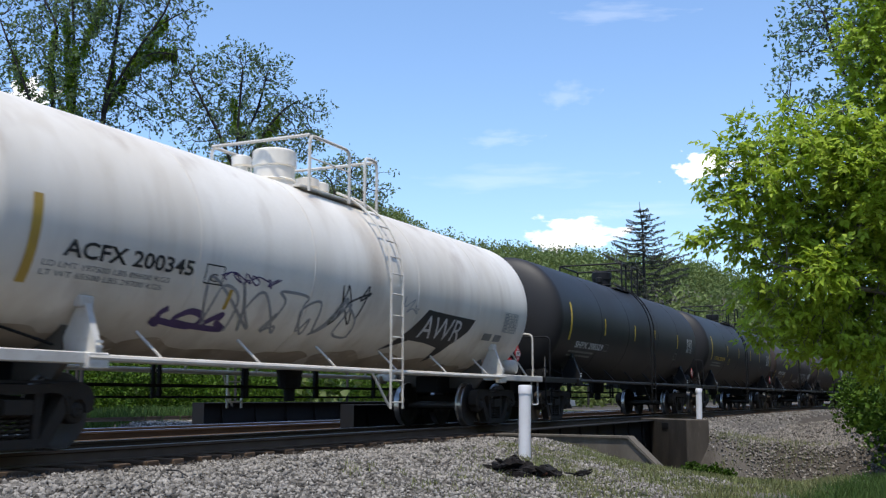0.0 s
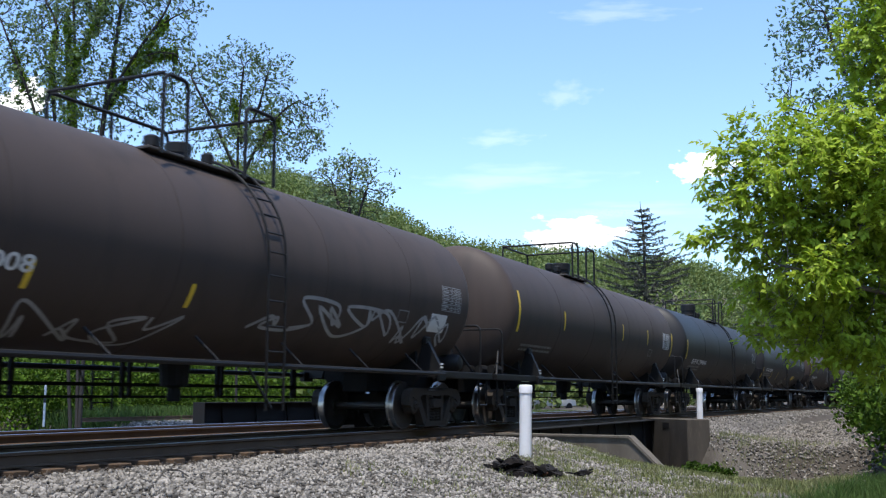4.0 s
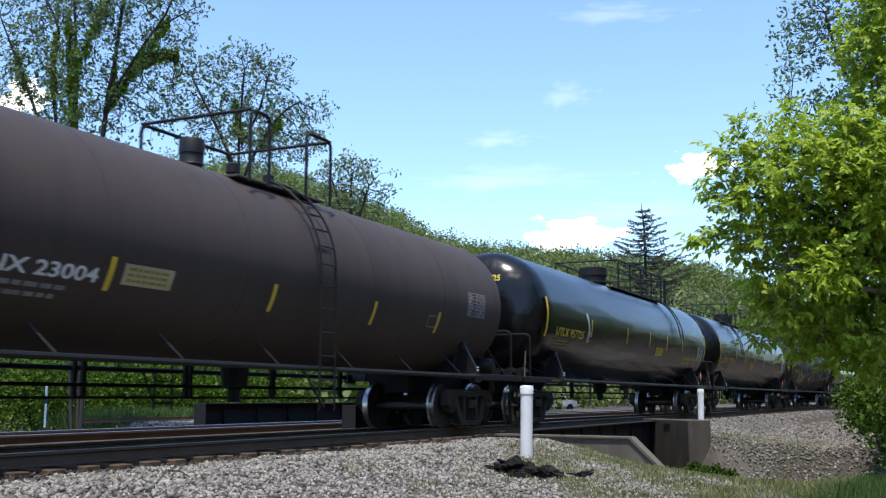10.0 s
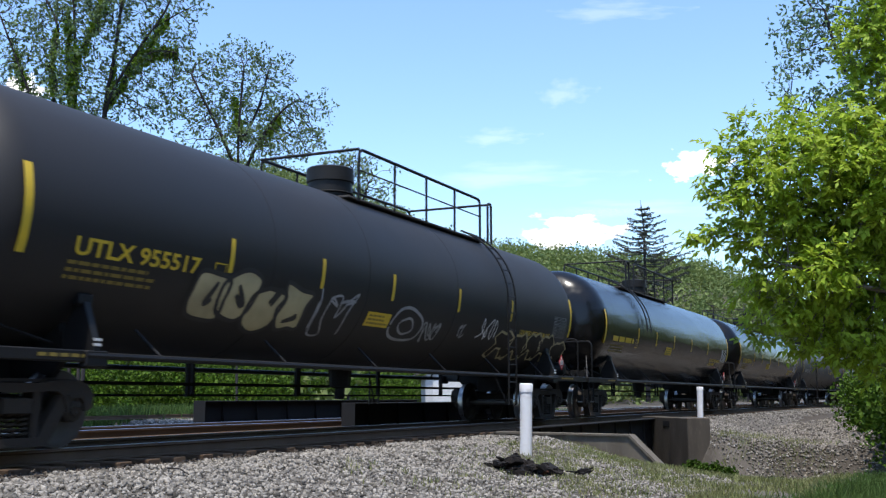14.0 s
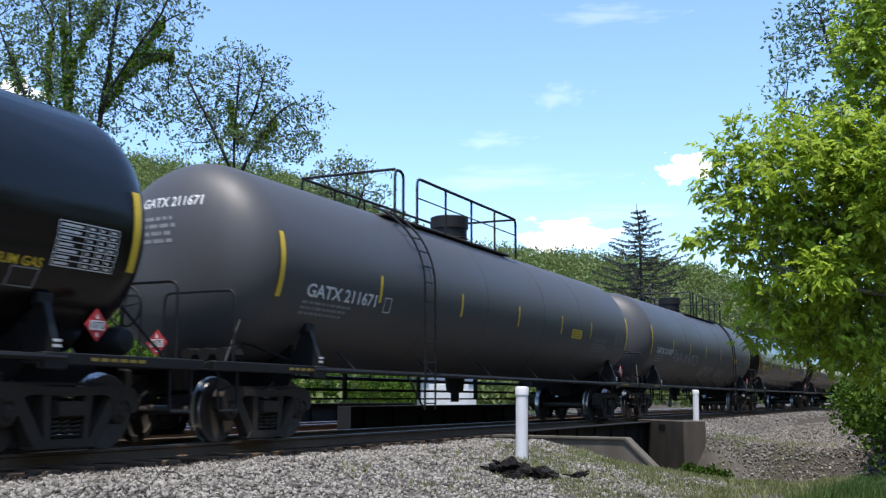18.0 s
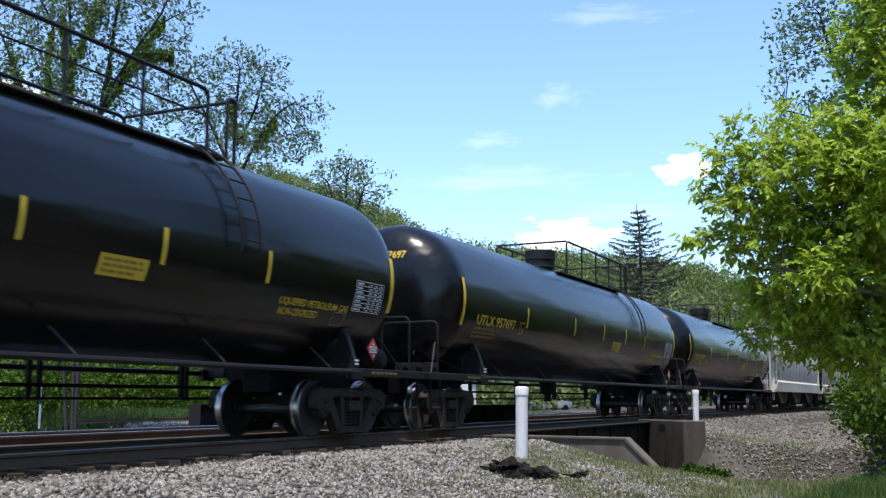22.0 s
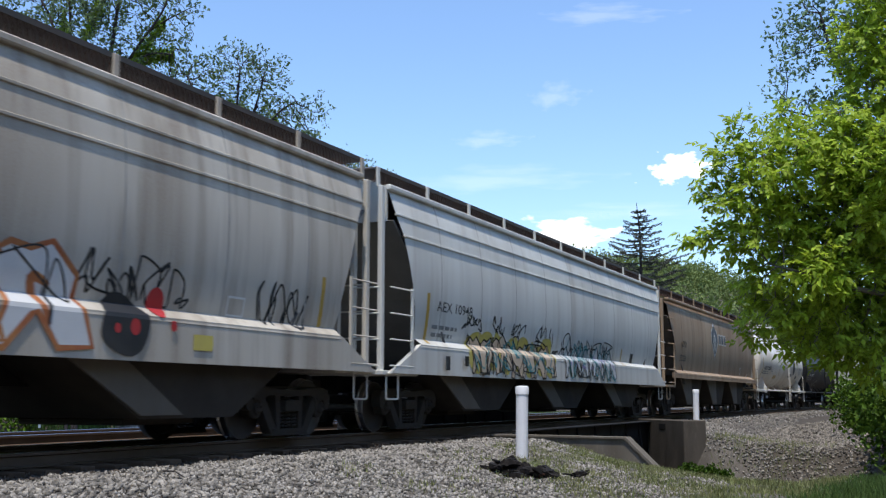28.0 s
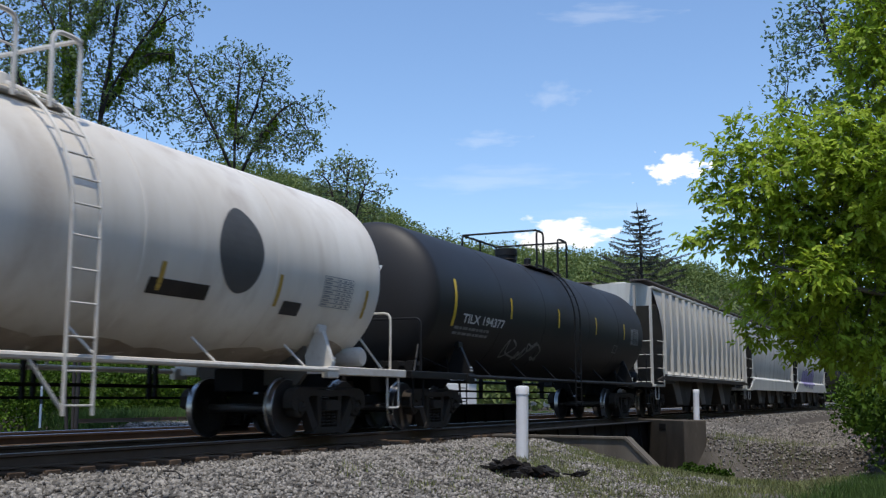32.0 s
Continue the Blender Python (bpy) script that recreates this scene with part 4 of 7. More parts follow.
# added beyond the right edge of the view to cast shade on the bank
strip("undergrowth", "leafy saplings at the top of the bank", 37, 34, 2, 24, 9.6, 15, 5.5, 0.22, 520, M["leaf_forest"], 0.62, 0.3)

# added behind the camera: darkens tank reflections and blocks low sky light
strip("treeline", "tall dense green trees behind the railway meadow", 38, 130, -90, 70, 27, 48, 15, 0.6, 260, M["leaf_forest"], 0.5, 0.36)


# ---- weeds, grass ----
def blades(name, label, seed, spots, tall, width, mat):
    """Grass blades as thin upright triangles."""
    r = np.random.default_rng(seed)
    s, v = spots(r)
    x, y, z = ground_height(s, v)
    k = len(x)
    a = r.uniform(0, 2 * np.pi, k)
    h = tall * r.uniform(0.4, 1.3, k)
    lean = r.normal(size=(k, 2)) * 0.35 * h[:, None]
    p = np.empty((k, 3, 3))
    base = np.stack([x, y, z - 0.01], -1)
    side = np.stack([np.cos(a), np.sin(a), 0 * a], -1) * width
    p[:, 0], p[:, 1] = base - side, base + side
    p[:, 2] = base + np.stack([lean[:, 0], lean[:, 1], h], -1)
    return tagged(new(name, arrays_mesh(name, p.reshape(-1, 3), np.arange(k * 3).reshape(k, 3), mat)), label, "grass", kind="stuff")


def tufts(n, per, s0, s1, v0, v1, size, thin=None):
    def spots(r):
        s, v = r.uniform(s0, s1, n), r.uniform(v0, v1, n)
        if thin:
            keep = r.random(n) < thin(s, v)
            s, v = s[keep], v[keep]
        s, v = np.repeat(s, per), np.repeat(v, per)
        return s + r.normal(size=len(s)) * size, v + r.normal(size=len(v)) * size
    return spots


blades("weeds", "dry yellow-green weeds among the stones", 51, tufts(6200, 15, -10.5, 1.0, 3.0, 8.6, 0.10, lambda s, v: 0.03 + 0.8 * smooth01(s + 1.2 * v, -3.5, 3.5) * (0.45 + 0.55 * np.sin(2.3 * s + 1.1 * v) * np.sin(1.7 * v - 0.6 * s))), 0.10, 0.010, M["grass"])
blades("grass", "lush green grass in the foreground", 52, tufts(3400, 22, -11, 6, 7.0, 9.8, 0.14, lambda s, v: smooth01(v - 0.13 * s, 8.7, 9.8)), 0.17, 0.007, M["grass_lush"])
blades("weeds", "green weeds along the creek", 53, tufts(260, 20, 0.5, 11, 4.4, 7.5, 0.15), 0.2, 0.008, M["grass"])
blades("grass", "bright green low growth at the edge of the brush", 55, tufts(2600, 14, -6, 30, -25, -20.6, 0.3), 0.55, 0.03, M["grass_lush"])
blades("lawn", "strip of mown grass beyond the tracks", 54, tufts(2600, 10, 14, 60, -30, -9, 0.3), 0.14, 0.02, M["grass_lush"])


# leaves added to darken the bank where tree shade lies
def litter():
    r = np.random.default_rng(61)
    n = 5000
    s, v = r.uniform(1.5, 22, n), r.uniform(4.6, 10.5, n)
    keep = r.random(n) < smooth01(v + 0.12 * s, 5.4, 7.6)
    x, y, z = ground_height(s[keep], v[keep])
    c = np.stack([x, y, z + 0.02], -1)
    tagged(new("leaf_litter", leaf_mesh("leaf_litter", c, 0.07, r, M["litter"], 0.12, 3.0)), "dead brown leaves and twigs on the shaded bank", "litter", kind="stuff")


litter()


def weed_bush(s, v, h, seed):
    r = np.random.default_rng(seed)
    x, y, z = ground_height(np.array([s]), np.array([v]))
    c = r.normal(size=(420, 3)) * np.array([0.3, 0.3, 0.22]) * h + np.array([x[0], y[0], z[0] + 0.35 * h])
    ob = tagged(new("weed_bush", leaf_mesh("weed_bush", c, 0.09, r, M["leaf_shrub"], up=0.8)), "low green weeds growing by the abutment", "weeds")


for k, (s, v, h) in enumerate(((-0.75, 5.75, 0.24), (-0.5, 6.1, 0.28), (-1.0, 6.0, 0.2), (0.0, 6.0, 0.36), (-0.85, 6.45, 0.2), (0.35, 6.2, 0.4), (0.9, 6.0, 0.5))):
    weed_bush(s, v, h, 70 + k)


# ---- debris at the foot of the pipe ----
def debris():
    rnd = random.Random(9)
    for k in range(66):
        far = k > 50
        x = (1.75 + rnd.uniform(-0.35, 0.4)) if far else 1.2 + rnd.gauss(0, 0.3)
        y = 15.6 + rnd.gauss(0, 0.2)
        lift = max(0.0, 0.17 - 0.25 * abs(x - 1.05)) * rnd.random()
        ln, w = rnd.uniform(0.15, 0.46) * (0.6 if far else 1), rnd.uniform(0.02, 0.085) * (0.6 if far else 1)

        def chunk(bm):
            n = 5
            rows = []
            for i in range(n + 1):
                t = i / n
                k2 = 1.0 - 0.55 * abs(2 * t - 1) ** 3
                cx, cy, cz = (t - 0.5) * ln, rnd.uniform(-0.015, 0.015), rnd.uniform(-0.012, 0.012)
                rows.append([bm.verts.new((cx, cy + sy * w * k2 * rnd.uniform(0.7, 1.2), cz + sz * w * 0.6 * k2 * rnd.uniform(0.6, 1.2))) for sy, sz in ((-1, -1), (1, -1), (1, 1), (-1, 1))])
            for p, q in zip(rows, rows[1:]):
                for m in range(4):
                    bm.faces.new((p[m], p[(m + 1) % 4], q[(m + 1) % 4], q[m]))
            bm.faces.new(rows[0][::-1])
            bm.faces.new(rows[-1])
        ob = part("charred_wood", chunk, M["charred"] if k % 17 else M["rotten_wood"], label="charred splintered piece of old tie on the ballast")
        tagged(ob, category="wood", group="broken tie pieces")
        ob.matrix_basis = pose(x, y, -0.50 + 0.02 + lift, rnd.uniform(-25, 25), rnd.uniform(-28, 28), rnd.uniform(-60, 60))


debris()


def stick(x, y, z, ln, turn, r=0.012):
    ob = part("stick", lambda bm: tube(bm, [(-ln / 2, 0, 0), (-ln * 0.1, 0.03, 0.02), (ln / 2, -0.02, 0)], r, 5, taper=r * 0.5), M["bark"], label="thin dry stick lying on the ballast")
    tagged(ob, category="stick")
    ob.matrix_basis = pose(x, y, z, 0, 4, turn)


stick(-2.85, 11.6, -0.20, 0.55, -50)
stick(9.3, 33.0, -0.75, 1.0, 20, 0.02)


# ---- beyond the tracks ----
def white_garage():
    ob = tagged(new("garage"), "small white garage with a low grey roof beyond the tracks", "building")
    ob.matrix_basis = pose(0.45, 66, -0.6, 0, 0, 4)
    part("wall", lambda bm: bevelled(bm, -1.65, 1.65, -2.5, 2.5, 0, 2.5, 0.03, 2), M["white_wall"], ob)
    part("roof", lambda bm: prism(bm, [(-2.2, 2.45), (0, 3.3), (2.2, 2.45), (2.2, 2.55), (0, 3.42), (-2.2, 2.55)], -2.8, 2.8), M["concrete"], ob)
    part("door", lambda bm: bevelled(bm, -1.2, 1.2, -2.56, -2.48, 0, 2.1, 0.02, 2), M["paint_white"], ob)


white_garage()


def pickup(x, y, z, turn):
    ob = tagged(new("pickup_truck"), "white parked pickup truck beyond the tracks", "vehicle")
    ob.matrix_basis = pose(x, y, z, 0, 0, turn)
    part("body", lambda bm: prism(bm, [(-2.6, 0.45), (-2.6, 0.95), (-0.6, 1.0), (-0.4, 1.75), (0.9, 1.75), (1.4, 1.1), (2.5, 1.0), (2.6, 0.45)], -0.9, 0.9), M["white_wall"], ob)
    part("window", lambda bm: prism(bm, [(-0.3, 1.1), (-0.2, 1.65), (0.8, 1.65), (1.15, 1.1)], -0.93, 0.93), M["glass_dark"], ob)
    for wx in (-1.7, 1.7):
        for wy in (-0.85, 0.85):
            part("wheel", lambda bm: lathe(bm, [(-0.1, 0.2), (-0.1, 0.36), (0.1, 0.36), (0.1, 0.2)], (0, 1, 0), (0, 0, 0), 18), M["black_rail"], ob, key="car_wheel", at=pose(wx, wy, 0.36))


pickup(10.1, 100, -0.6, 35)


def marker_post(x, y, z):
    ob = tagged(new("marker_post"), "thin white marker post beyond the second track", "post")
    ob.matrix_basis = pose(x, y, z)
    part("post", lambda bm: bevelled(bm, -0.04, 0.04, -0.03, 0.03, -0.2, 1.55, 0.006, 2), M["pvc"], ob)
    part("band", lambda bm: quad_box(bm, -0.043, 0.043, -0.033, 0.033, 0.75, 0.95), M["paint_black"], ob)


marker_post(-16.0, 42.8, -0.35)


# ---- clouds ----
def cloud_material(name, strength, soft, scale, lo):
    m = bpy.data.materials.new(name)
    m.use_nodes = True
    n, link = m.node_tree.nodes, m.node_tree.links.new
    co = n.new("ShaderNodeTexCoord")
    tex = n.new("ShaderNodeTexNoise")
    tex.inputs["Scale"].default_value, tex.inputs["Detail"].default_value = scale, 7
    link(co.outputs["Object"], tex.inputs["Vector"])
    ln = n.new("ShaderNodeVectorMath")
    ln.operation = "LENGTH"
    link(co.outputs["Object"], ln.inputs[0])
    sub = n.new("ShaderNodeMath")
    sub.operation = "SUBTRACT"
    gain = n.new("ShaderNodeMapRange")
    gain.inputs[1].default_value, gain.inputs[2].default_value, gain.inputs[3].default_value, gain.inputs[4].default_value = 0.25, 0.75, -0.15, 1.0
    link(tex.outputs["Fac"], gain.inputs[0])
    link(gain.outputs[0], sub.inputs[0])
    fall = n.new("ShaderNodeMapRange")
    fall.inputs[1].default_value, fall.inputs[2].default_value, fall.inputs[3].default_value, fall.inputs[4].default_value = 0.25, 1.0, 0.0, 0.75
    link(ln.outputs["Value"], fall.inputs[0])
    link(fall.outputs[0], sub.inputs[1])
    al = n.new("ShaderNodeMapRange")
    al.inputs[1].default_value, al.inputs[2].default_value = lo, lo + soft
    al.inputs[4].default_value = strength
    link(sub.outputs[0], al.inputs[0])
    em, tr, mx = n.new("ShaderNodeEmission"), n.new("ShaderNodeBsdfTransparent"), n.new("ShaderNodeMixShader")
    em.inputs[0].default_value, em.inputs[1].default_value = (1.0, 1.0, 1.0, 1), CLOUD_GLOW
    link(al.outputs[0], mx.inputs[0])
    link(tr.outputs[0], mx.inputs[1])
    link(em.outputs[0], mx.inputs[2])
    link(mx.outputs[0], n["Material Output"].inputs[0])
    return m


CLOUD_GLOW = 0.85
CLOUDS = []


def cloud(x, z, w, h, mat, drift):
    """A far cloud in the sky, three kilometres off, drifting sideways by drift metres over the clip."""
    d = 3000.0
    ob = part("cloud", lambda bm: [bm.faces.new([bm.verts.new(p) for p in ((-1, 0, -1), (1, 0, -1), (1, 0, 1), (-1, 0, 1))])], mat, label="soft white cloud in the blue sky")
    tagged(ob, category="backdrop", kind="structure")
    ob.scale = (w, 1, h)
    CLOUDS.append((ob, x, d, z, drift))


PUFF, PUFF2, WISP = cloud_material("cumulus", 1.0, 0.22, 2.0, 0.02), cloud_material("cumulus_small", 1.0, 0.2, 1.8, 0.02), cloud_material("wisp", 0.14, 0.6, 1.6, 0.02)
cloud(372, 470, 200, 78, PUFF, -25)
cloud(762, 672, 130, 62, PUFF2, -70)
cloud(170, 755, 140, 40, WISP, -30)
cloud(370, 890, 110, 60, WISP, -30)
cloud(-1230, 880, 120, 90, PUFF2, -40)
cloud(520, 1140, 260, 50, WISP, -30)
cloud(560, 540, 420, 40, WISP, -20)
cloud(200, 640, 380, 60, WISP, -20)


# ---- rolling stock: trucks and couplers ----
WHEELSETS = []


def wheelset(bm):
    for y in (-0.745, 0.745):
        o = 1 if y > 0 else -1
        prof = [(0.0, 0.07), (0.0, 0.36), (-0.01, 0.38), (-0.01, 0.450), (0.0, 0.457), (0.03, 0.4575), (0.09, 0.463), (0.10, 0.482), (0.118, 0.488), (0.132, 0.48), (0.132, 0.40), (0.10, 0.37), (0.07, 0.2), (0.09, 0.12), (0.14, 0.12), (0.14, 0.07)]
        lathe(bm, prof, (0, -o, 0), (0, y + o * 0.07, 0), 40, cap=False)
    lathe(bm, [(-0.98, 0.07), (0.98, 0.07)], (0, 1, 0), (0, 0, 0), 12)
    for f in bm.faces:
        if all(0.449 < math.hypot(v.co.x, v.co.z) < 0.4885 for v in f.verts):
            f.material_index = 1


def side_frame(bm):
    """A cast side frame in x and z: arched top member over the axle boxes, slanting legs, columns and bottom member."""
    a, b = -0.10, 0.08
    half = [(1.16, 0.47), (1.17, 0.62), (1.10, 0.73), (0.96, 0.785), (0.6, 0.775), (0.3, 0.75)]
    under = [(0.3, 0.655), (0.60, 0.66), (0.70, 0.61), (0.74, 0.50), (0.745, 0.43), (0.80, 0.42), (0.83, 0.55), (0.89, 0.60), (0.96, 0.59), (1.02, 0.53), (1.03, 0.44), (1.08, 0.43)]
    for k in (-1, 1):
        outline = [(0, 0.75)] + [(k * x, z) for x, z in half[::-1]] + [(k * x, z) for x, z in under[::-1]] + [(0, 0.635)]
        prism(bm, outline, a, b)
        prism(bm, [(k * 0.84, 0.58), (k * 0.70, 0.66), (k * 0.37, 0.17), (k * 0.32, 0.06), (k * 0.48, 0.06), (k * 0.54, 0.13)], a + 0.015, b - 0.005)
        prism(bm, [(k * 0.345, 0.10), (k * 0.255, 0.10), (k * 0.27, 0.66), (k * 0.39, 0.66)], a + 0.02, b + 0.012)
        prism(bm, [(k * 0.80, 0.60), (k * 0.755, 0.615), (k * 0.455, 0.18), (k * 0.48, 0.14)], b - 0.006, b + 0.02)
        lathe(bm, [(-0.12, 0.15), (0.05, 0.155), (0.075, 0.135), (0.085, 0.09), (0.115, 0.085), (0.125, 0.07), (0.125, 0)], (0, -1, 0), (k * 0.889, 0, 0.457), 18)
        for q in range(3):
            lathe(bm, [(0.12, 0.018), (0.14, 0.018), (0.14, 0)], (0, -1, 0), (k * 0.889 + 0.045 * math.cos(q * 2.09 + 0.5), 0, 0.457 + 0.045 * math.sin(q * 2.09 + 0.5)), 6)
        quad_box(bm, k * 0.889 - 0.13, k * 0.889 + 0.13, a - 0.02, b + 0.01, 0.585, 0.625)
    prism(bm, [(-0.52, 0.05), (-0.44, 0.15), (0.44, 0.15), (0.52, 0.05)], a, b + 0.02)
    prism(bm, [(-1.0, 0.765), (-0.94, 0.80), (0.94, 0.80), (1.0, 0.765)], -0.03, 0.02)


def bolster(bm):
    prism(bm, [(-1.13, 0.42), (-1.13, 0.575), (-0.5, 0.68), (0.5, 0.68), (1.13, 0.575), (1.13, 0.42), (0.5, 0.36), (-0.5, 0.36)], -0.2, 0.2, "yz")
    lathe(bm, [(0.66, 0.22), (0.74, 0.22)], (0, 0, 1), (0, 0, 0), 18)
    for x in (-0.42, 0.42):
        tube(bm, [(x, -0.8, 0.40), (x, 0.8, 0.40)], 0.06, 6)
        for y in (-0.745, 0.745):
            quad_box(bm, x - 0.06, x + 0.02, y - 0.06, y + 0.06, 0.28, 0.56)


def spring(bm):
    tube(bm, [(0.066 * math.cos(a), 0.066 * math.sin(a), 0.155 + 0.265 * k / 40) for k in range(41) for a in (k * math.pi / 4.0,)], 0.016, 5)


def bogie(parent, x):
    """A freight truck: bolster, side frames, springs and two wheelsets."""
    fr = part("truck", bolster, M["truck_steel"], parent, "rusty cast-steel freight truck", key="bolster", at=pose(x, 0, 0))
    for k in (-1, 1):
        part("side_frame", side_frame, M["truck_steel"], fr, smooth=True, key="side_frame", at=pose(0, k * 0.99, 0, 0, 0, 0 if k < 0 else 180))
        for dx in (-0.17, 0.0, 0.17):
            part("spring", spring, M["truck_steel"], fr, key="spring", at=pose(dx, k * 0.99, 0))
    for dx in (-0.889, 0.889):
        w = part("wheelset", wheelset, M["wheel_steel"], fr, "steel wheelset with bright worn treads", True, "wheelset", pose(dx, 0, 0.457))
        if len(w.data.materials) < 2:
            w.data.materials.append(M["bright_tread"])
        WHEELSETS.append((w, parent, dx))


def coupler(bm):
    bevelled(bm, -0.55, 0.0, -0.07, 0.07, 0.80, 0.95, 0.02, 0)
    bevelled(bm, -0.12, 0.08, -0.17, 0.06, 0.74, 1.02, 0.04, 2)
    bevelled(bm, -0.04, 0.06, 0.06, 0.17, 0.76, 1.0, 0.03, 2)


def hose(bm):
    tube(bm, bend([(-0.35, 0.30, 0.75), (-0.10, 0.30, 0.66), (-0.06, 0.26, 0.42), (0.0, 0.12, 0.32), (0.02, 0.02, 0.33)], 0.15), 0.025, 6)


def ends(car, half):
    for k in (-1, 1):
        turn = pose(k * half, 0, 0, 0, 0, 0 if k > 0 else 180)
        part("coupler", coupler, M["truck_steel"], car, "rusty knuckle coupler", key="coupler", at=turn)
        part("air_hose", hose, M["black_rail"], car, "black rubber brake hose", key="hose", at=turn, smooth=True)


def draft_sill(length):
    def build(bm):
        bevelled(bm, -length, -0.55, -0.27, 0.27, 0.72, 1.08, 0.02, 0)
        quad_box(bm, -0.55, -0.50, -0.42, 0.42, 0.68, 1.12)
    return build


# ---- painted marks: drawn flat as (x, b), then laid on a curved shell or a side sheet ----
class Shell:
    """The camera's side of a round tank; b is metres round the shell from the level of its axis."""
    def __init__(self, radius, zc, usual=2.64):
        self.r, self.zc, self.usual = radius, zc, usual

    def at(self, x, b, off=0.006):
        a = b / self.r
        return x, -(self.r + off) * math.cos(a), self.zc + (self.r + off) * math.sin(a)

    def level(self, a):
        """Metres round the shell to the height that the angle a has on a tank of the usual size."""
        return self.r * math.asin(max(-0.99, min(0.99, (self.usual + 1.53 * math.sin(radians(a)) - self.zc) / self.r)))


class Head:
    """The front end of a tank; the flat drawing's x runs to the camera's side, b is height over the axis."""
    def __init__(self, half, radius, zc, crown, square):
        self.h, self.r, self.zc, self.c, self.n = half, radius, zc, crown, square

    def at(self, x, b, off=0.006):
        k = max(0.0, 1 - (math.hypot(x, b) / self.r) ** self.n) ** (1 / self.n)
        return -self.h + self.c * (1 - k) - off, -x, self.zc + b


class Sheet:
    """The camera's side of a hopper; b is height over the rails."""
    def __init__(self, width, creases=()):
        self.w, self.creases = width, creases

    def at(self, x, b, off=0.008):
        return x, -(self.w(b) + off), b


def lay(surface, bm, off=0.006):
    for v in bm.verts:
        v.co = surface.at(v.co.x, v.co.y, off + v.co.z)


def patch(bm, x0, x1, b0, b1, nx=1, nb=4, slant=0.0):
    rows = [[bm.verts.new((x0 + (x1 - x0) * i / nx + slant * j / nb, b0 + (b1 - b0) * j / nb, 0)) for j in range(nb + 1)] for i in range(nx + 1)]
    for i in range(nx):
        for j in range(nb):
            bm.faces.new((rows[i][j], rows[i + 1][j], rows[i + 1][j + 1], rows[i][j + 1]))


def mark(name, build, mat, surface, parent, label="", off=0.006, fine=False):
    """One painted mark or plate on a surface."""
    def made(bm):
        build(bm)
        lo, hi = min(v.co.y for v in bm.verts), max(v.co.y for v in bm.verts)
        cuts = surface.creases if isinstance(surface, Sheet) else [lo + 0.12 * (k + 1) for k in range(int((hi - lo) / 0.12))] if fine else ()
        for b in cuts:
            if lo < b < hi:
                bmesh.ops.bisect_plane(bm, geom=bm.verts[:] + bm.edges[:] + bm.faces[:], plane_co=(0, b, 0), plane_no=(0, 1, 0), dist=1e-5)
        lay(surface, bm, off)
    ob = part(name, made, mat, parent, label)
    return ob


def lettering(body, x0, x1, b0, b1, mat, surface, parent, bold=0.022, off=0.006):
    """Stencilled writing that fills the given width and height."""
    cu = bpy.data.curves.new("writing", "FONT")
    cu.body, cu.resolution_u, cu.offset = body, 3, bold
    tmp = bpy.data.objects.new("writing", cu)
    me = tmp.to_mesh()
    co = [v.co.copy() for v in me.vertices]
    polys = [list(p.vertices) for p in me.polygons]
    tmp.to_mesh_clear()
    bpy.data.objects.remove(tmp)
    bpy.data.curves.remove(cu)
    ax, bx = min(c.x for c in co), max(c.x for c in co)
    ay, by = min(c.y for c in co), max(c.y for c in co)

    def build(bm):
        vs = [bm.verts.new((x0 + (c.x - ax) / (bx - ax) * (x1 - x0), b0 + (c.y - ay) / (by - ay) * (b1 - b0), 0)) for c in co]
        for p in polys:
            try:
                bm.faces.new([vs[i] for i in p])
            except ValueError:
                pass
        for k in range(1, 3):
            bmesh.ops.bisect_plane(bm, geom=list(bm.verts) + list(bm.edges) + list(bm.faces), plane_co=(0, b0 + (b1 - b0) * k / 3, 0), plane_no=(0, 1, 0))
    return mark("lettering", build, mat, surface, parent, off=off)


def bars(x0, x1, b0, b1, rows, seed):
    """Small print that cannot be read, as bars of its size."""
    rnd = random.Random(seed)

    def build(bm):
        step = (b1 - b0) / rows
        for i in range(rows):
            x, b = x0, b1 - step * (i + 0.75)
            end = x1 - rnd.uniform(0, 0.25) * (x1 - x0)
            while x < end:
                w = min(end - x, rnd.uniform(2, 6) * step * 0.35)
                patch(bm, x, x + w, b, b + step * 0.5, 1, 1)
                x += w + step * 0.35
    return build


def chart(x0, x1, b0, b1, seed, slant=0.0):
    """A ruled table of small print."""
    rnd = random.Random(seed)

    def build(bm):
        t = 0.012
        n = 7
        for i in range(n + 1):
            b = b0 + (b1 - b0) * i / n
            patch(bm, x0, x1, b, b + t, 4, 1)
        for x in (x0, x0 + (x1 - x0) * 0.45, x0 + (x1 - x0) * 0.65, x0 + (x1 - x0) * 0.83, x1):
            patch(bm, x, x + t, b0, b1, 1, 5)
        for i in range(n):
            for a, c in ((0.04, 0.40), (0.5, 0.60), (0.69, 0.79), (0.87, 0.96)):
                k = rnd.uniform(0.5, 1)
                patch(bm, x0 + (x1 - x0) * a, x0 + (x1 - x0) * (a + (c - a) * k), b0 + (b1 - b0) * (i + 0.35) / n, b0 + (b1 - b0) * (i + 0.75) / n, 1, 1)
    return build


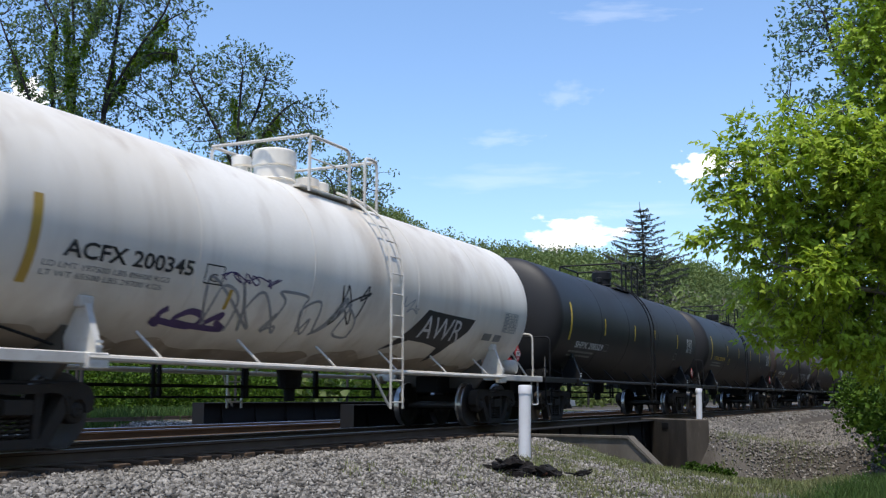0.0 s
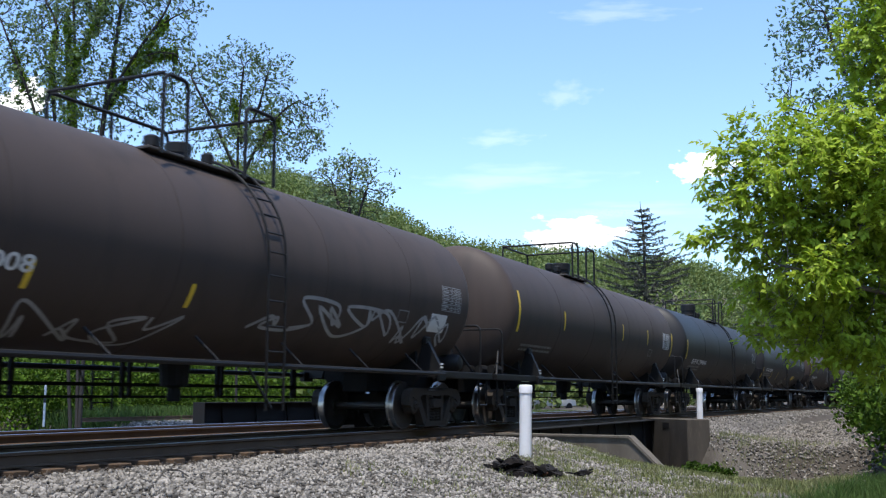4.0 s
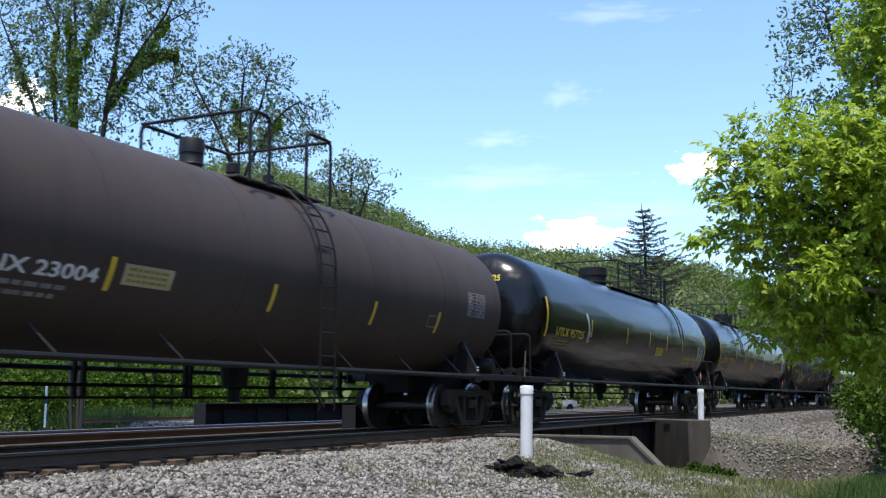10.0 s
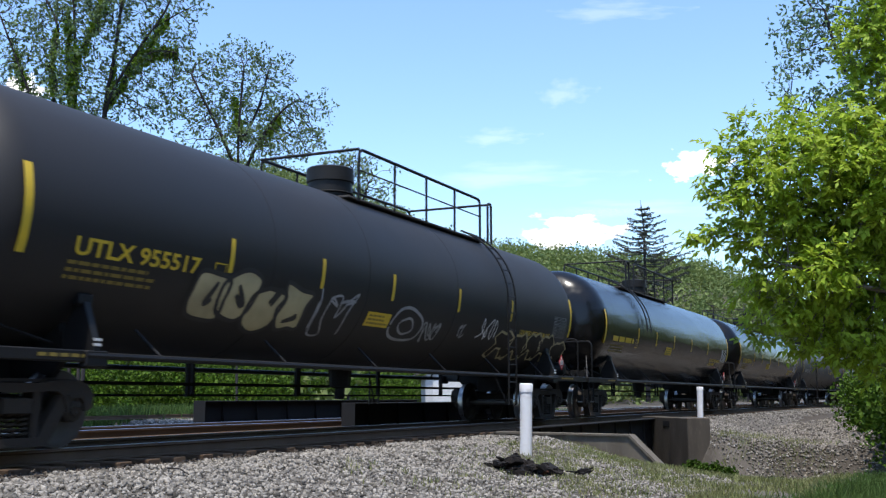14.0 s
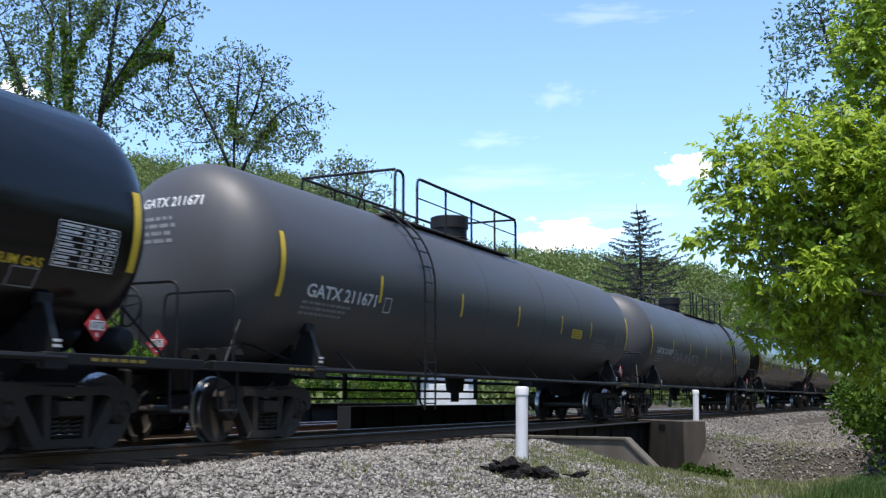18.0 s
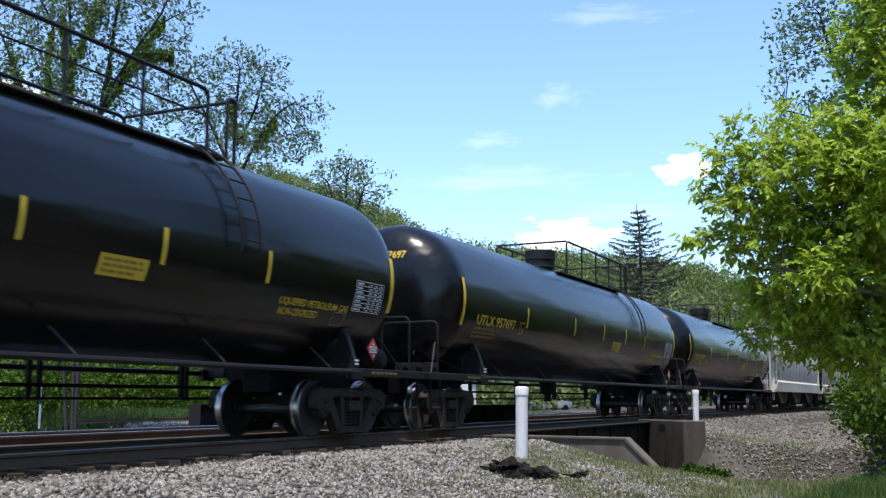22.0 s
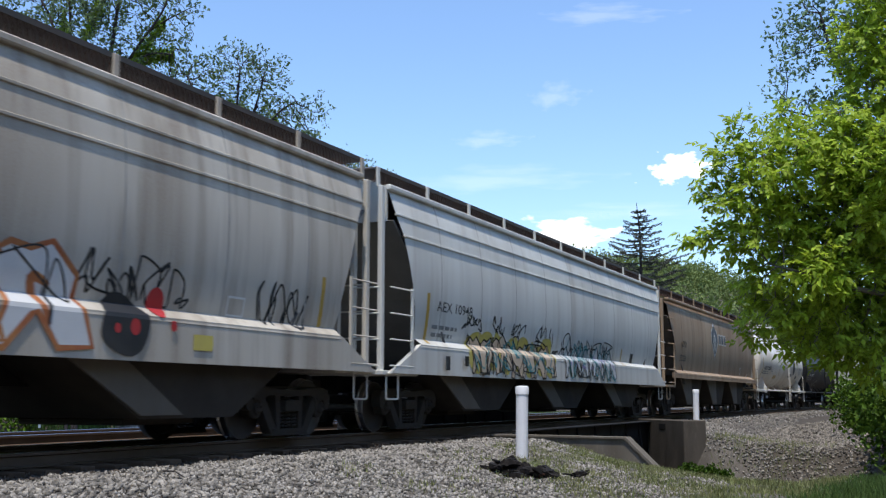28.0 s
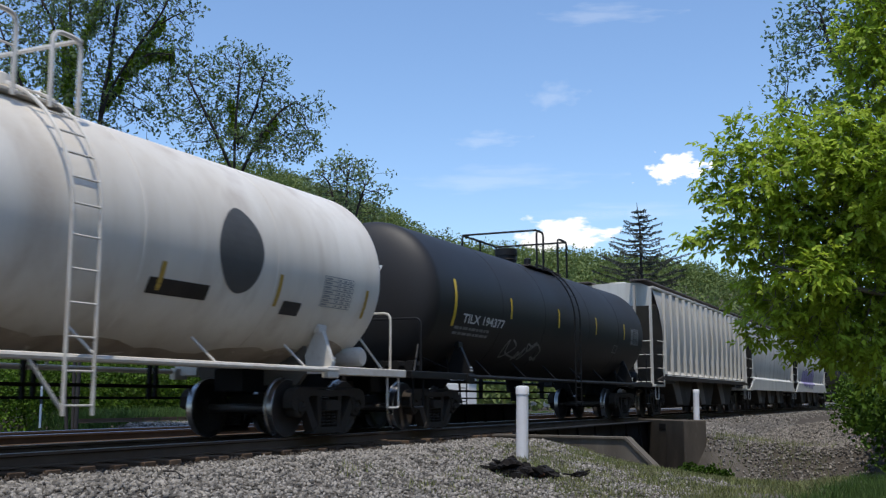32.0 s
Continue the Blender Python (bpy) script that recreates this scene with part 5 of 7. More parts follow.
def outline_box(x0, x1, b0, b1, t=0.02):
    def build(bm):
        patch(bm, x0, x1, b0, b0 + t, 1, 1)
        patch(bm, x0, x1, b1 - t, b1, 1, 1)
        patch(bm, x0, x0 + t, b0 + t, b1 - t, 1, 2)
        patch(bm, x1 - t, x1, b0 + t, b1 - t, 1, 2)
    return build


def ribbon(bm, pts, w, z=0.0, taper=False):
    prev = None
    n = len(pts)
    for i, (x, b) in enumerate(pts):
        x0, b0 = pts[max(0, i - 1)]
        x1, b1 = pts[min(n - 1, i + 1)]
        d = math.hypot(x1 - x0, b1 - b0) or 1
        ww = w * (0.4 + 0.6 * math.sin(math.pi * (i + 0.5) / n)) if taper else w
        ox, ob_ = -(b1 - b0) / d * ww / 2, (x1 - x0) / d * ww / 2
        cur = (bm.verts.new((x + ox, b + ob_, z)), bm.verts.new((x - ox, b - ob_, z)))
        if prev:
            bm.faces.new((prev[0], prev[1], cur[1], cur[0]))
        prev = cur


def scrawl(x0, x1, b0, b1, seed, letters=6, w=0.035, loops=5):
    """A sprayed tag: letters written in one looping stroke."""
    rnd = random.Random(seed)

    def build(bm):
        step = (x1 - x0) / letters
        pts = []
        for i in range(letters):
            cx = x0 + step * (i + 0.5)
            pts += [(cx + rnd.uniform(-0.6, 0.6) * step, b0 + (b1 - b0) * (rnd.uniform(0.2, 0.8) if k % 2 else rnd.choice((0.05, 0.95)) + rnd.uniform(-0.1, 0.1))) for k in range(loops)]
        ribbon(bm, curve_through(pts, 7), w)
    return build


def letter_shape(x0, x1, b0, b1, rnd, spiky):
    """The closed outline of one fat sprayed letter: round, or with two legs and a pointed head."""
    if spiky:
        flat = [(0.0, 0.03), (0.2, 0.0), (0.36, 0.34), (0.52, 0.3), (0.70, 0.0), (1.04, 0.06), (0.88, 0.52), (0.98, 0.72), (0.62, 1.0), (0.44, 0.86), (0.2, 0.93), (-0.02, 0.70), (0.16, 0.46)]
        return [(x0 + (p + rnd.uniform(-0.06, 0.06)) * (x1 - x0), b0 + (q + rnd.uniform(-0.04, 0.04)) * (b1 - b0)) for p, q in flat]
    pts = []
    for i in range(9):
        a = 2 * math.pi * i / 9 + rnd.uniform(-0.2, 0.2)
        k = rnd.uniform(0.75, 1.12)
        cx, cy = math.cos(a), math.sin(a)
        m = max(abs(cx), abs(cy)) ** 0.6
        pts.append(((x0 + x1) / 2 + cx / m * k * (x1 - x0) / 2, (b0 + b1) / 2 + cy / m * k * (b1 - b0) / 2))
    return curve_through(pts, 5, True)


def ngon(bm, pts):
    bm.faces.new([bm.verts.new((x, y, 0)) for x, y in pts])


def fan(bm, pts, z=0.0):
    cx, cy = sum(p[0] for p in pts) / len(pts), sum(p[1] for p in pts) / len(pts)
    rings = []
    for k in (1.0, 0.66, 0.33):
        rings.append([bm.verts.new((cx + (x - cx) * k, cy + (y - cy) * k, z)) for x, y in pts])
    n = len(pts)
    for r0, r1 in zip(rings, rings[1:]):
        for i in range(n):
            bm.faces.new((r0[i], r0[(i + 1) % n], r1[(i + 1) % n], r1[i]))
    bm.faces.new(rings[-1])


def sprayed_piece(parent, surface, x0, x1, b0, b1, seed, letters, fill, line, halo=None, spiky=False, w=0.04, inner=None, tops=None):
    """A large sprayed piece: a halo, fat filled letters, their outlines and inner strokes, each colour one layer."""
    rnd = random.Random(seed)
    step = (x1 - x0) / letters
    shapes = []
    for i in range(letters):
        h = rnd.uniform(-0.08, 0.08) * (b1 - b0)
        shapes.append(letter_shape(x0 + step * (i - 0.08), x0 + step * (i + 1.08), b0 + h + 0.06 * (b1 - b0), (tops[i % len(tops)] if tops else b1 + h) - 0.06 * (b1 - b0), rnd, spiky))
    if halo:
        hx = [letter_shape(x0 + step * (i - 0.2), x0 + step * (i + 1.2), b0 + 0.06 * (b1 - b0), b1 + rnd.uniform(-0.06, 0.14) * (b1 - b0), rnd, False) for i in range(letters)]
        for i, s in enumerate(hx):
            mark("graffiti_halo", lambda bm: ngon(bm, s), halo, surface, parent, off=0.004 + 0.0004 * i, fine=True)
    for i, s in enumerate(shapes):
        mark("graffiti_letter", lambda bm: ngon(bm, s), fill, surface, parent, off=0.007 + 0.0005 * i, fine=True)
    mark("graffiti_outline", lambda bm: [ribbon(bm, s + s[:2], w) for s in shapes], line, surface, parent, off=0.011)
    if inner:
        for i in range(letters):
            cx = x0 + step * (i + 0.5)
            pts = [(cx + rnd.uniform(-0.3, 0.3) * step, b0 + (b1 - b0) * rnd.uniform(0.2, 0.8)) for _ in range(3)]
            mark("graffiti_stroke", lambda bm: ribbon(bm, curve_through(pts, 6), w * 1.6, 0.0, True), inner, surface, parent, off=0.0125)


def placard(parent, x, y, z, number, turn=0):
    """A red diamond hazard placard with a white number panel, on a thin board that faces along -y."""
    board = part("placard", lambda bm: prism(bm, [(-0.19, 0), (0, -0.19), (0.19, 0), (0, 0.19)], 0.0, 0.012), M["placard_red"], parent, "red diamond hazard placard", key="placard", at=pose(x, y, z, 0, 0, turn))
    part("number_panel", lambda bm: quad_box(bm, -0.115, 0.115, -0.004, 0.0, -0.055, 0.055), M["paint_white"], board, key="placard_panel")
    part("flame_symbol", lambda bm: prism(bm, [(-0.03, 0.075), (0.03, 0.075), (0.012, 0.105), (0.0, 0.135), (-0.014, 0.105)], -0.004, 0.0), M["paint_white"], board, key="placard_flame")
    part("class_mark", lambda bm: quad_box(bm, -0.012, 0.012, -0.004, 0.0, -0.13, -0.085), M["paint_white"], board, key="placard_class")
    key = ("placard_no", number)
    if key not in MESHES:
        class Flat:
            def at(self, a, b, off=0.0):
                return a, -0.007, b
        ob = lettering(number, -0.1, 0.1, -0.04, 0.04, M["paint_black"], Flat(), board)
        MESHES[key] = ob.data
    else:
        ob = new("lettering", MESHES[key])
        ob.parent = board


# ---- tank cars ----
def tank_shell(half, radius, zc, crown, square):
    def build(bm):
        n, seg = 20, 72
        prof = [(-half + crown * (1 - math.cos(math.pi / 2 * i / n) ** (2 / square)), radius * math.sin(math.pi / 2 * i / n) ** (2 / square)) for i in range(n + 1)]
        step = (half - crown) / 8
        mid = [(-half + crown + step * (i + 1), radius) for i in range(15)]
        knuckle = [(-half + crown + 0.04, radius)]
        full = prof + knuckle + mid + [(-a, r) for a, r in reversed(knuckle)] + [(-a, r) for a, r in reversed(prof)]
        lathe(bm, full, (1, 0, 0), (0, 0, zc), seg, cap=False)
    return build


def jacket_seam(radius, zc):
    def build(bm):
        lathe(bm, [(-0.022, radius - 0.01), (-0.018, radius + 0.004), (0.018, radius + 0.004), (0.022, radius - 0.01)], (1, 0, 0), (0, 0, zc), 72, cap=False)
    return build


def curved_ladder(car, steel, key, x, radius, zc, a0, a1, w=0.44, steps=7, side=-1, out=0.13):
    """A ladder that follows the shell from angle a0 (level with the axis at 0) up to a1, with its rungs."""
    rr = radius + out

    def stiles(bm):
        for dx in (-w / 2, w / 2):
            tube(bm, [(x + dx, side * rr * math.cos(radians(a)), zc + rr * math.sin(radians(a))) for a in np.linspace(a0, a1, 13)], 0.022, 6)
    ob = part("ladder", stiles, steel, car, key=key, smooth=True)
    rungs(ob, steel, key, [(x, side * rr * math.cos(a), zc + rr * math.sin(a)) for a in (radians(a0 + (a1 - a0) * (i + 0.5) / steps) for i in range(steps))], w)


def rungs(ob, steel, key, places, w):
    for p in places:
        part("rung", lambda bm: tube(bm, [(-w / 2, 0, 0), (w / 2, 0, 0)], 0.014, 6), steel, ob, key=("ladder_rung", key[1], w), at=pose(*p))


def straight_ladder(car, steel, key, x, y, z0, z1, w=0.44, steps=6):
    def stiles(bm):
        for dx in (-w / 2, w / 2):
            tube(bm, [(x + dx, y, z0), (x + dx, y, z1)], 0.022, 6)
    ob = part("lower_ladder", stiles, steel, car, key=key, smooth=True)
    rungs(ob, steel, key, [(x, y, z0 + (z1 - z0) * (i + 0.3) / steps) for i in range(steps)], w)


def tank_car(u_front, length, spec):
    """A tank car on its two trucks, its front coupler face at u_front metres along the train."""
    half = length / 2
    car = tagged(new("tank_car"), spec["label"], "tank car", group="tank cars of the train")
    radius, zc, crown = spec.get("radius", 1.53), spec.get("zc", 2.64), spec.get("crown", 0.55)
    square = spec.get("square", 2.2)
    th = half - spec.get("inset", 0.78)
    sk = spec.get("steel", "black_rail")
    paint, steel, tag = M[spec["paint"]], M[sk], spec["tag"]
    part("tank", tank_shell(th, radius, zc, crown, square), paint, car, spec["tank"], True, ("tank", length, tag))
    if not spec["paint"].startswith("gloss"):
        for x in (-4.4, -1.6, 2.0, 4.9):
            part("jacket_seam", jacket_seam(radius, zc), paint, car, smooth=True, key=("seam", radius, zc, spec["paint"]), at=pose(x, 0, 0))
    top = radius + zc
    pad_y = math.sqrt(radius ** 2 - (zc - 1.72) ** 2)
    for k in (-1, 1):
        bogie(car, k * (half - 2.04))
        turn = pose(k * half, 0, 0, 0, 0, 0 if k > 0 else 180)
        part("draft_sill", draft_sill(3.4), M["dark_steel"], car, key="draft_sill", at=turn)
        part("saddle", lambda bm: prism(bm, [(-1.05, 1.0), (-1.0, zc - 1.1), (-0.8, zc - 1.22), (0.8, zc - 1.22), (1.0, zc - 1.1), (1.05, 1.0), (0.9, 0.82), (-0.9, 0.82)], -0.05, 0.05, "yz"), M["bay_tan"] if sk == "white_steel" else M["dark_steel"], car, key=("saddle", sk, zc), at=pose(k * (half - 2.75), 0, 0))
        for y in (-1, 1):
            g = part("bolster_gusset", lambda bm: [prism(bm, [(y * 1.1, 1.0), (y * 1.55, 1.0), (y * 1.55, 1.18), (y * (pad_y + 0.10), 1.68), (y * pad_y, 1.72), (y * 1.05, 1.3)], -2.80, -2.70, "yz"), bevelled(bm, -2.92, -2.58, y * 1.50 - 0.06, y * 1.50 + 0.06, 0.93, 1.12, 0.015, 0), bevelled(bm, -2.86, -2.64, y * (pad_y + 0.03) - 0.06, y * (pad_y + 0.03) + 0.06, 1.64, 1.78, 0.02, 0)], steel, car, key=("gusset", sk, y, radius, zc), at=turn)
            part("jacking_mark", lambda bm: [quad_box(bm, -2.81, -2.69, y * 1.552 - 0.004, y * 1.552 + 0.004, zz, zz + 0.03) for zz in (1.17, 1.23)], M["paint_white"], g, key=("jack", y))
        part("end_platform", lambda bm: bevelled(bm, -0.75, -0.12, -1.5, 1.5, 1.02, 1.10, 0.01, 1), steel, car, key=("plat", sk), at=turn)
        for y in (-1.45, 1.45):
            part("platform_sill", lambda bm: bevelled(bm, -2.75, -0.12, y - 0.07, y + 0.07, 0.985, 1.12, 0.012, 0), steel, car, key=("platsill", sk, y), at=turn)
            part("end_handrail", lambda bm: tube(bm, bend([(-0.62, y, 1.1), (-0.62, y, 2.12), (-0.62, y * 0.15, 2.12), (-0.62, y * 0.15, 1.1)], 0.14), 0.022, 6), steel, car, key=("ehr", sk, y), at=turn, smooth=True)
            part("step", lambda bm: tube(bm, bend([(-0.30, y, 1.04), (-0.30, y, 0.45), (-0.72, y, 0.45), (-0.72, y, 1.04)], 0.05), 0.022, 6), steel, car, key=("step", sk, y), at=turn, smooth=True)
            part("end_brace", lambda bm: tube(bm, [(-0.62, y * 0.9, 1.1), (-1.25, y * 0.75, 1.75)], 0.02, 6), steel, car, key=("brace", sk, y), at=turn)
    ends(car, half)
    for y in (-1.53, 1.53):
        part("side_rail", lambda bm: tube(bm, [(-half + 2.6, y, 1.06), (half - 2.6, y, 1.06)], 0.042, 8), steel, car, key=("srail", length, sk, y), smooth=True)
        for i in range(6):
            x = -half + 3.9 + (length - 7.4) * i / 5
            part("rail_bracket", lambda bm: tube(bm, [(0, y, 1.06), (-0.17, y * 0.80, 1.42)], 0.02, 6), steel, car, key=("brk", sk, y), at=pose(x, 0, 0))
    lx = spec.get("ladder", 0.7)
    for side in (-1, 1):
        curved_ladder(car, steel, ("lad", sk, lx, side, radius, zc), lx, radius, zc, -2, 70, side=side)
        if spec.get("low_ladder", True):
            straight_ladder(car, steel, ("lad2", sk, lx, side, radius, zc), lx, side * (radius + 0.13), 0.42, zc)
            part("ladder_brace", lambda bm: tube(bm, [(lx - 0.6, side * 1.53, 1.06), (lx - 0.15, side * 1.64, 0.46)], 0.02, 6), steel, car, key=("lbrace", sk, lx, side))
    part("brake_pipe", lambda bm: tube(bm, [(-half + 1.5, 0.9, 0.80), (half - 1.5, 0.9, 0.80)], 0.03, 6), M["dark_steel"], car, key=("bp", length))
    part("brake_rod", lambda bm: tube(bm, [(-half + 3, 1.1, 0.62), (half - 3, 1.1, 0.62)], 0.022, 6), M["dark_steel"], car, key=("br", length))
    for i in range(5):
        x = -half + 4.2 + (length - 8.4) * i / 4
        part("pipe_hanger", lambda bm: quad_box(bm, -0.03, 0.03, 0.87, 0.93, 0.6, 1.4), M["dark_steel"], car, key="hanger", at=pose(x, 0, 0))
        part("rod_hanger", lambda bm: quad_box(bm, 0.35, 0.41, 1.07, 1.13, 0.6, 1.45), M["dark_steel"], car, key="hanger2", at=pose(x, 0, 0))
    part("outlet_valve", lambda bm: lathe(bm, [(0.55, 0.10), (0.75, 0.10), (0.78, 0.2), (1.15, 0.24)], (0, 0, 1), (0.1, 0, 0), 12), M["dark_steel"], car, key="outlet")
    # walkway, railing and dome
    w0, w1 = spec.get("walk", (-0.55, 1.45))
    rail_h = spec.get("rail_z", 4.92) - top
    walk_mat = M["grating"] if sk == "black_rail" else steel
    for y in (-0.70, 0.70):
        part("walkway", lambda bm: bevelled(bm, w0 - 0.05, w1 + 0.05, y - 0.17, y + 0.17, top - 0.17, top - 0.13, 0.008, 0), walk_mat, car, key=("walkway", w0, w1, sk, y, top))
    ry = spec.get("rail_y", 0.98)
    for y in (-ry, ry):
        gap = spec.get("gap")
        runs = [(w0, w1)] if not gap or y > 0 else [(w0, gap[0]), (gap[1], w1)]
        for a, b in runs:
            part("top_railing", lambda bm: tube(bm, bend([(a, y, top - 0.25), (a, y, top + rail_h), (b, y, top + rail_h), (b, y, top - 0.25)], 0.15), 0.030, 6), steel, car, key=("rail", a, b, y, sk, top, rail_h), smooth=True)
            if b - a > 1:
                part("mid_rail", lambda bm: tube(bm, [(a, y, top + rail_h * 0.45), (b, y, top + rail_h * 0.45)], 0.014, 6), steel, car, key=("midrail", a, b, y, sk, top, rail_h))
            for i in range(1, max(1, int((b - a) / 1.1))):
                x = a + (b - a) * i / max(1, int((b - a) / 1.1))
                part("railing_post", lambda bm: tube(bm, [(0, y, top - 0.25), (0, y, top + rail_h)], 0.026, 6), steel, car, key=("post", y, sk, top, rail_h), at=pose(x, 0, 0))
    for x in (w0, w1):
        part("cross_rail", lambda bm: tube(bm, [(0, -ry, top + rail_h), (0, ry, top + rail_h)], 0.028, 6), steel, car, key=("xrail", sk, top, rail_h, ry), at=pose(x, 0, 0))
    dx, dr, dz = spec.get("dome", (-0.75, 0.3, 4.68))
    dh = dz - top
    dome_mat = paint if sk == "white_steel" else steel
    part("dome", lambda bm: lathe(bm, [(-0.15, dr * 0.9), (0.06, dr * 0.9), (0.08, dr), (0.10, dr * 0.93), (dh * 0.5, dr * 0.93), (dh * 0.52, dr), (dh * 0.95, dr), (dh * 0.97, dr * 0.97), (dh, dr * 0.9), (dh + 0.02, 0)], (0, 0, 1), (dx, 0, top), 28), dome_mat, car, smooth=True, key=("dome", dx, dr, dz, sk, top))
    for fx, fr in spec.get("valves", ()):
        part("valve", lambda bm: lathe(bm, [(-0.1, fr * 0.7), (0.14, fr * 0.7), (0.16, fr), (0.30, fr), (0.33, fr * 0.6), (0.34, 0)], (0, 0, 1), (fx, 0, top), 14), dome_mat, car, smooth=True, key=("valve", fx, fr, sk, top))
    # brake reservoir, hand wheel
    part("reservoir", lambda bm: lathe(bm, [(-0.40, 0), (-0.38, 0.13), (-0.32, 0.175), (0.32, 0.175), (0.38, 0.13), (0.40, 0)], (0, 1, 0), (half - 1.4, -0.95, 1.31), 16), steel, car, "brake reservoir drum", key=("res", length, sk), smooth=True)
    part("brake_rigging", lambda bm: [lathe(bm, [(-0.2, 0.10), (0.2, 0.10)], (1, 0, 0), (-half + 1.0, -1.1 + 0.3 * i, 1.24), 8) for i in range(3)] + [tube(bm, bend([(-half + 0.8, -1.2, 1.25), (-half + 1.6, -0.9, 1.45), (-half + 2.4, -1.2, 1.2)], 0.2), 0.018, 5)], M["dark_steel"], car, key=("rig", length), smooth=True)
    part("hand_wheel", lambda bm: [tube(bm, [(half - 0.36, 0.28 * math.cos(a * math.pi / 8) - 0.35, 1.85 + 0.28 * math.sin(a * math.pi / 8)) for a in range(17)], 0.018, 6)] + [tube(bm, [(half - 0.36, -0.35, 1.85), (half - 0.36, 0.28 * math.cos(a) - 0.35, 1.85 + 0.28 * math.sin(a))], 0.012, 5) for a in (0.5, 1.8, 3.0, 4.3, 5.5)] + [tube(bm, [(half - 0.4, -0.35, 1.1), (half - 0.4, -0.35, 1.85)], 0.03, 6)], steel, car, key=("wheel", length, sk))
    car["u"], car["half"] = u_front + half, half
    return car, Shell(radius, zc, spec.get("usual", 2.64)), Head(th, radius, zc, crown, square)


def stripes(car, sh, xs, a0, a1, mat, w=0.11):
    for x in xs:
        mark("reflective_stripe", lambda bm: patch(bm, x - w / 2, x + w / 2, sh.level(a0), sh.level(a1), 1, 12), mat, sh, car)


def deg(sh, a):
    return sh.level(a)


# ---- hopper cars ----
def hopper_car(u_front, length, spec):
    """A covered hopper: rounded side sheets, roof with a running board, recessed slope sheets, ladders and discharge bays."""
    half = length / 2
    tag, square = spec["tag"], spec.get("square_sill", False)
    chord_y = spec.get("chord", 1.42)
    paint = M[spec["paint"]]
    car = tagged(new("hopper_car"), spec["label"], "hopper car", group="hopper cars of the train")
    eave, top = spec.get("eave", 4.41), spec.get("top", 4.62)
    xe = half - spec.get("inset", 0.52)
    sill0, sill1 = spec.get("sill", (1.05, 1.6))
    prof = spec.get("profile", ((4.41, 0.0), (3.92, 0.10), (3.55, 0.35), (2.36, 0.78), (1.6, 0.95)))
    zs = np.array([p[0] for p in prof][::-1])
    ins = np.array([p[1] for p in prof][::-1])
    zw = [1.0, sill1 - 0.05, sill1, sill1 + 0.12, 1.95, 2.3, 2.7, 3.1, 3.6, 3.95, eave - 0.16, eave, eave + 0.06]
    yw = [1.645, 1.645, 1.635, 1.485, 1.53, 1.575, 1.60, 1.60, 1.57, 1.525, 1.45, 1.38, 1.2]

    def width(z):
        return float(np.interp(z, zw, yw))

    def edge(z):
        return xe - float(np.interp(z, zs, ins))

    def side(k):
        def build(bm):
            lv = [sill1 - 0.05, sill1, sill1 + 0.12, 1.95, 2.12, 2.3, 2.5, 2.7, 2.9, 3.1, 3.35, 3.6, 3.8, 3.95, eave - 0.22, eave - 0.12, eave - 0.05, eave]
            rows = []
            for z in lv:
                e = edge(z)
                rows.append([bm.verts.new((x, k * width(z), z)) for x in np.linspace(-e, e, 21)])
            for a, b in zip(rows, rows[1:]):
                for i in range(20):
                    bm.faces.new((a[i], a[i + 1], b[i + 1], b[i]))
        return build
    for k in (-1, 1):
        part("side_sheet", side(k), paint, car, spec["body"], True, ("side", tag, length, k))
        if spec.get("ribs", True):
            for z in (3.92, 3.55):
                e = edge(z)
                part("side_rib", lambda bm: bevelled(bm, -e, e, k * width(z) - 0.025, k * width(z) + 0.025, z - 0.02, z + 0.025, 0.008, 0), paint, car, key=("rib", tag, z, k, length))
        for i in range(0 if spec.get("stakes") else 9):
            x = -xe + 1.9 + (2 * xe - 3.8) * i / 8

            def seam(bm):
                zz = [sill1 + 0.12, 1.95, 2.3, 2.7, 3.1, 3.6, 3.95, eave - 0.16, eave - 0.04]
                rows = [[bm.verts.new((dx, k * (width(z) + 0.006), z)) for dx in (-0.016, 0.016)] for z in zz]
                for p, q in zip(rows, rows[1:]):
                    bm.faces.new((p[0], p[1], q[1], q[0]))
            part("weld_seam", seam, M[spec.get("seam", "seam_grime")], car, key=("seam", eave, sill1, k), at=pose(x, 0, 0))
        for i in range(spec.get("stakes", 0)):
            x = -xe + 0.9 + (2 * xe - 1.8) * i / (spec["stakes"] - 1)
            part("side_stake", lambda bm: bevelled(bm, -0.05, 0.05, k * 1.6 - 0.06, k * 1.6 + 0.06, sill1, eave - 0.12, 0.012, 2), paint, car, key=("stake", tag, k), at=pose(x, 0, 0))
        part("side_sill", lambda bm: prism(bm, [(-half + (1.0 if square else 0.28), sill0), (-half + (1.0 if square else 1.45), sill1), (half - (1.0 if square else 1.45), sill1), (half - (1.0 if square else 0.28), sill0)], k * 1.60 - 0.04, k * 1.60 + 0.04), M[spec.get("sill_paint", spec["paint"])], car, key=("ssill", tag, k, length))
        part("top_chord", lambda bm: bevelled(bm, -xe - 0.02, xe + 0.02, k * chord_y - 0.07, k * chord_y + 0.07, eave - 0.05, eave + 0.05, 0.02, 0), paint, car, key=("chord", tag, k, length))
    part("roof", lambda bm: prism(bm, [(-1.42, eave), (-1.0, top - 0.03), (0, top), (1.0, top - 0.03), (1.42, eave), (1.38, eave - 0.05), (-1.38, eave - 0.05)], -xe, xe, "yz"), paint, car, key=("roof", tag, length))
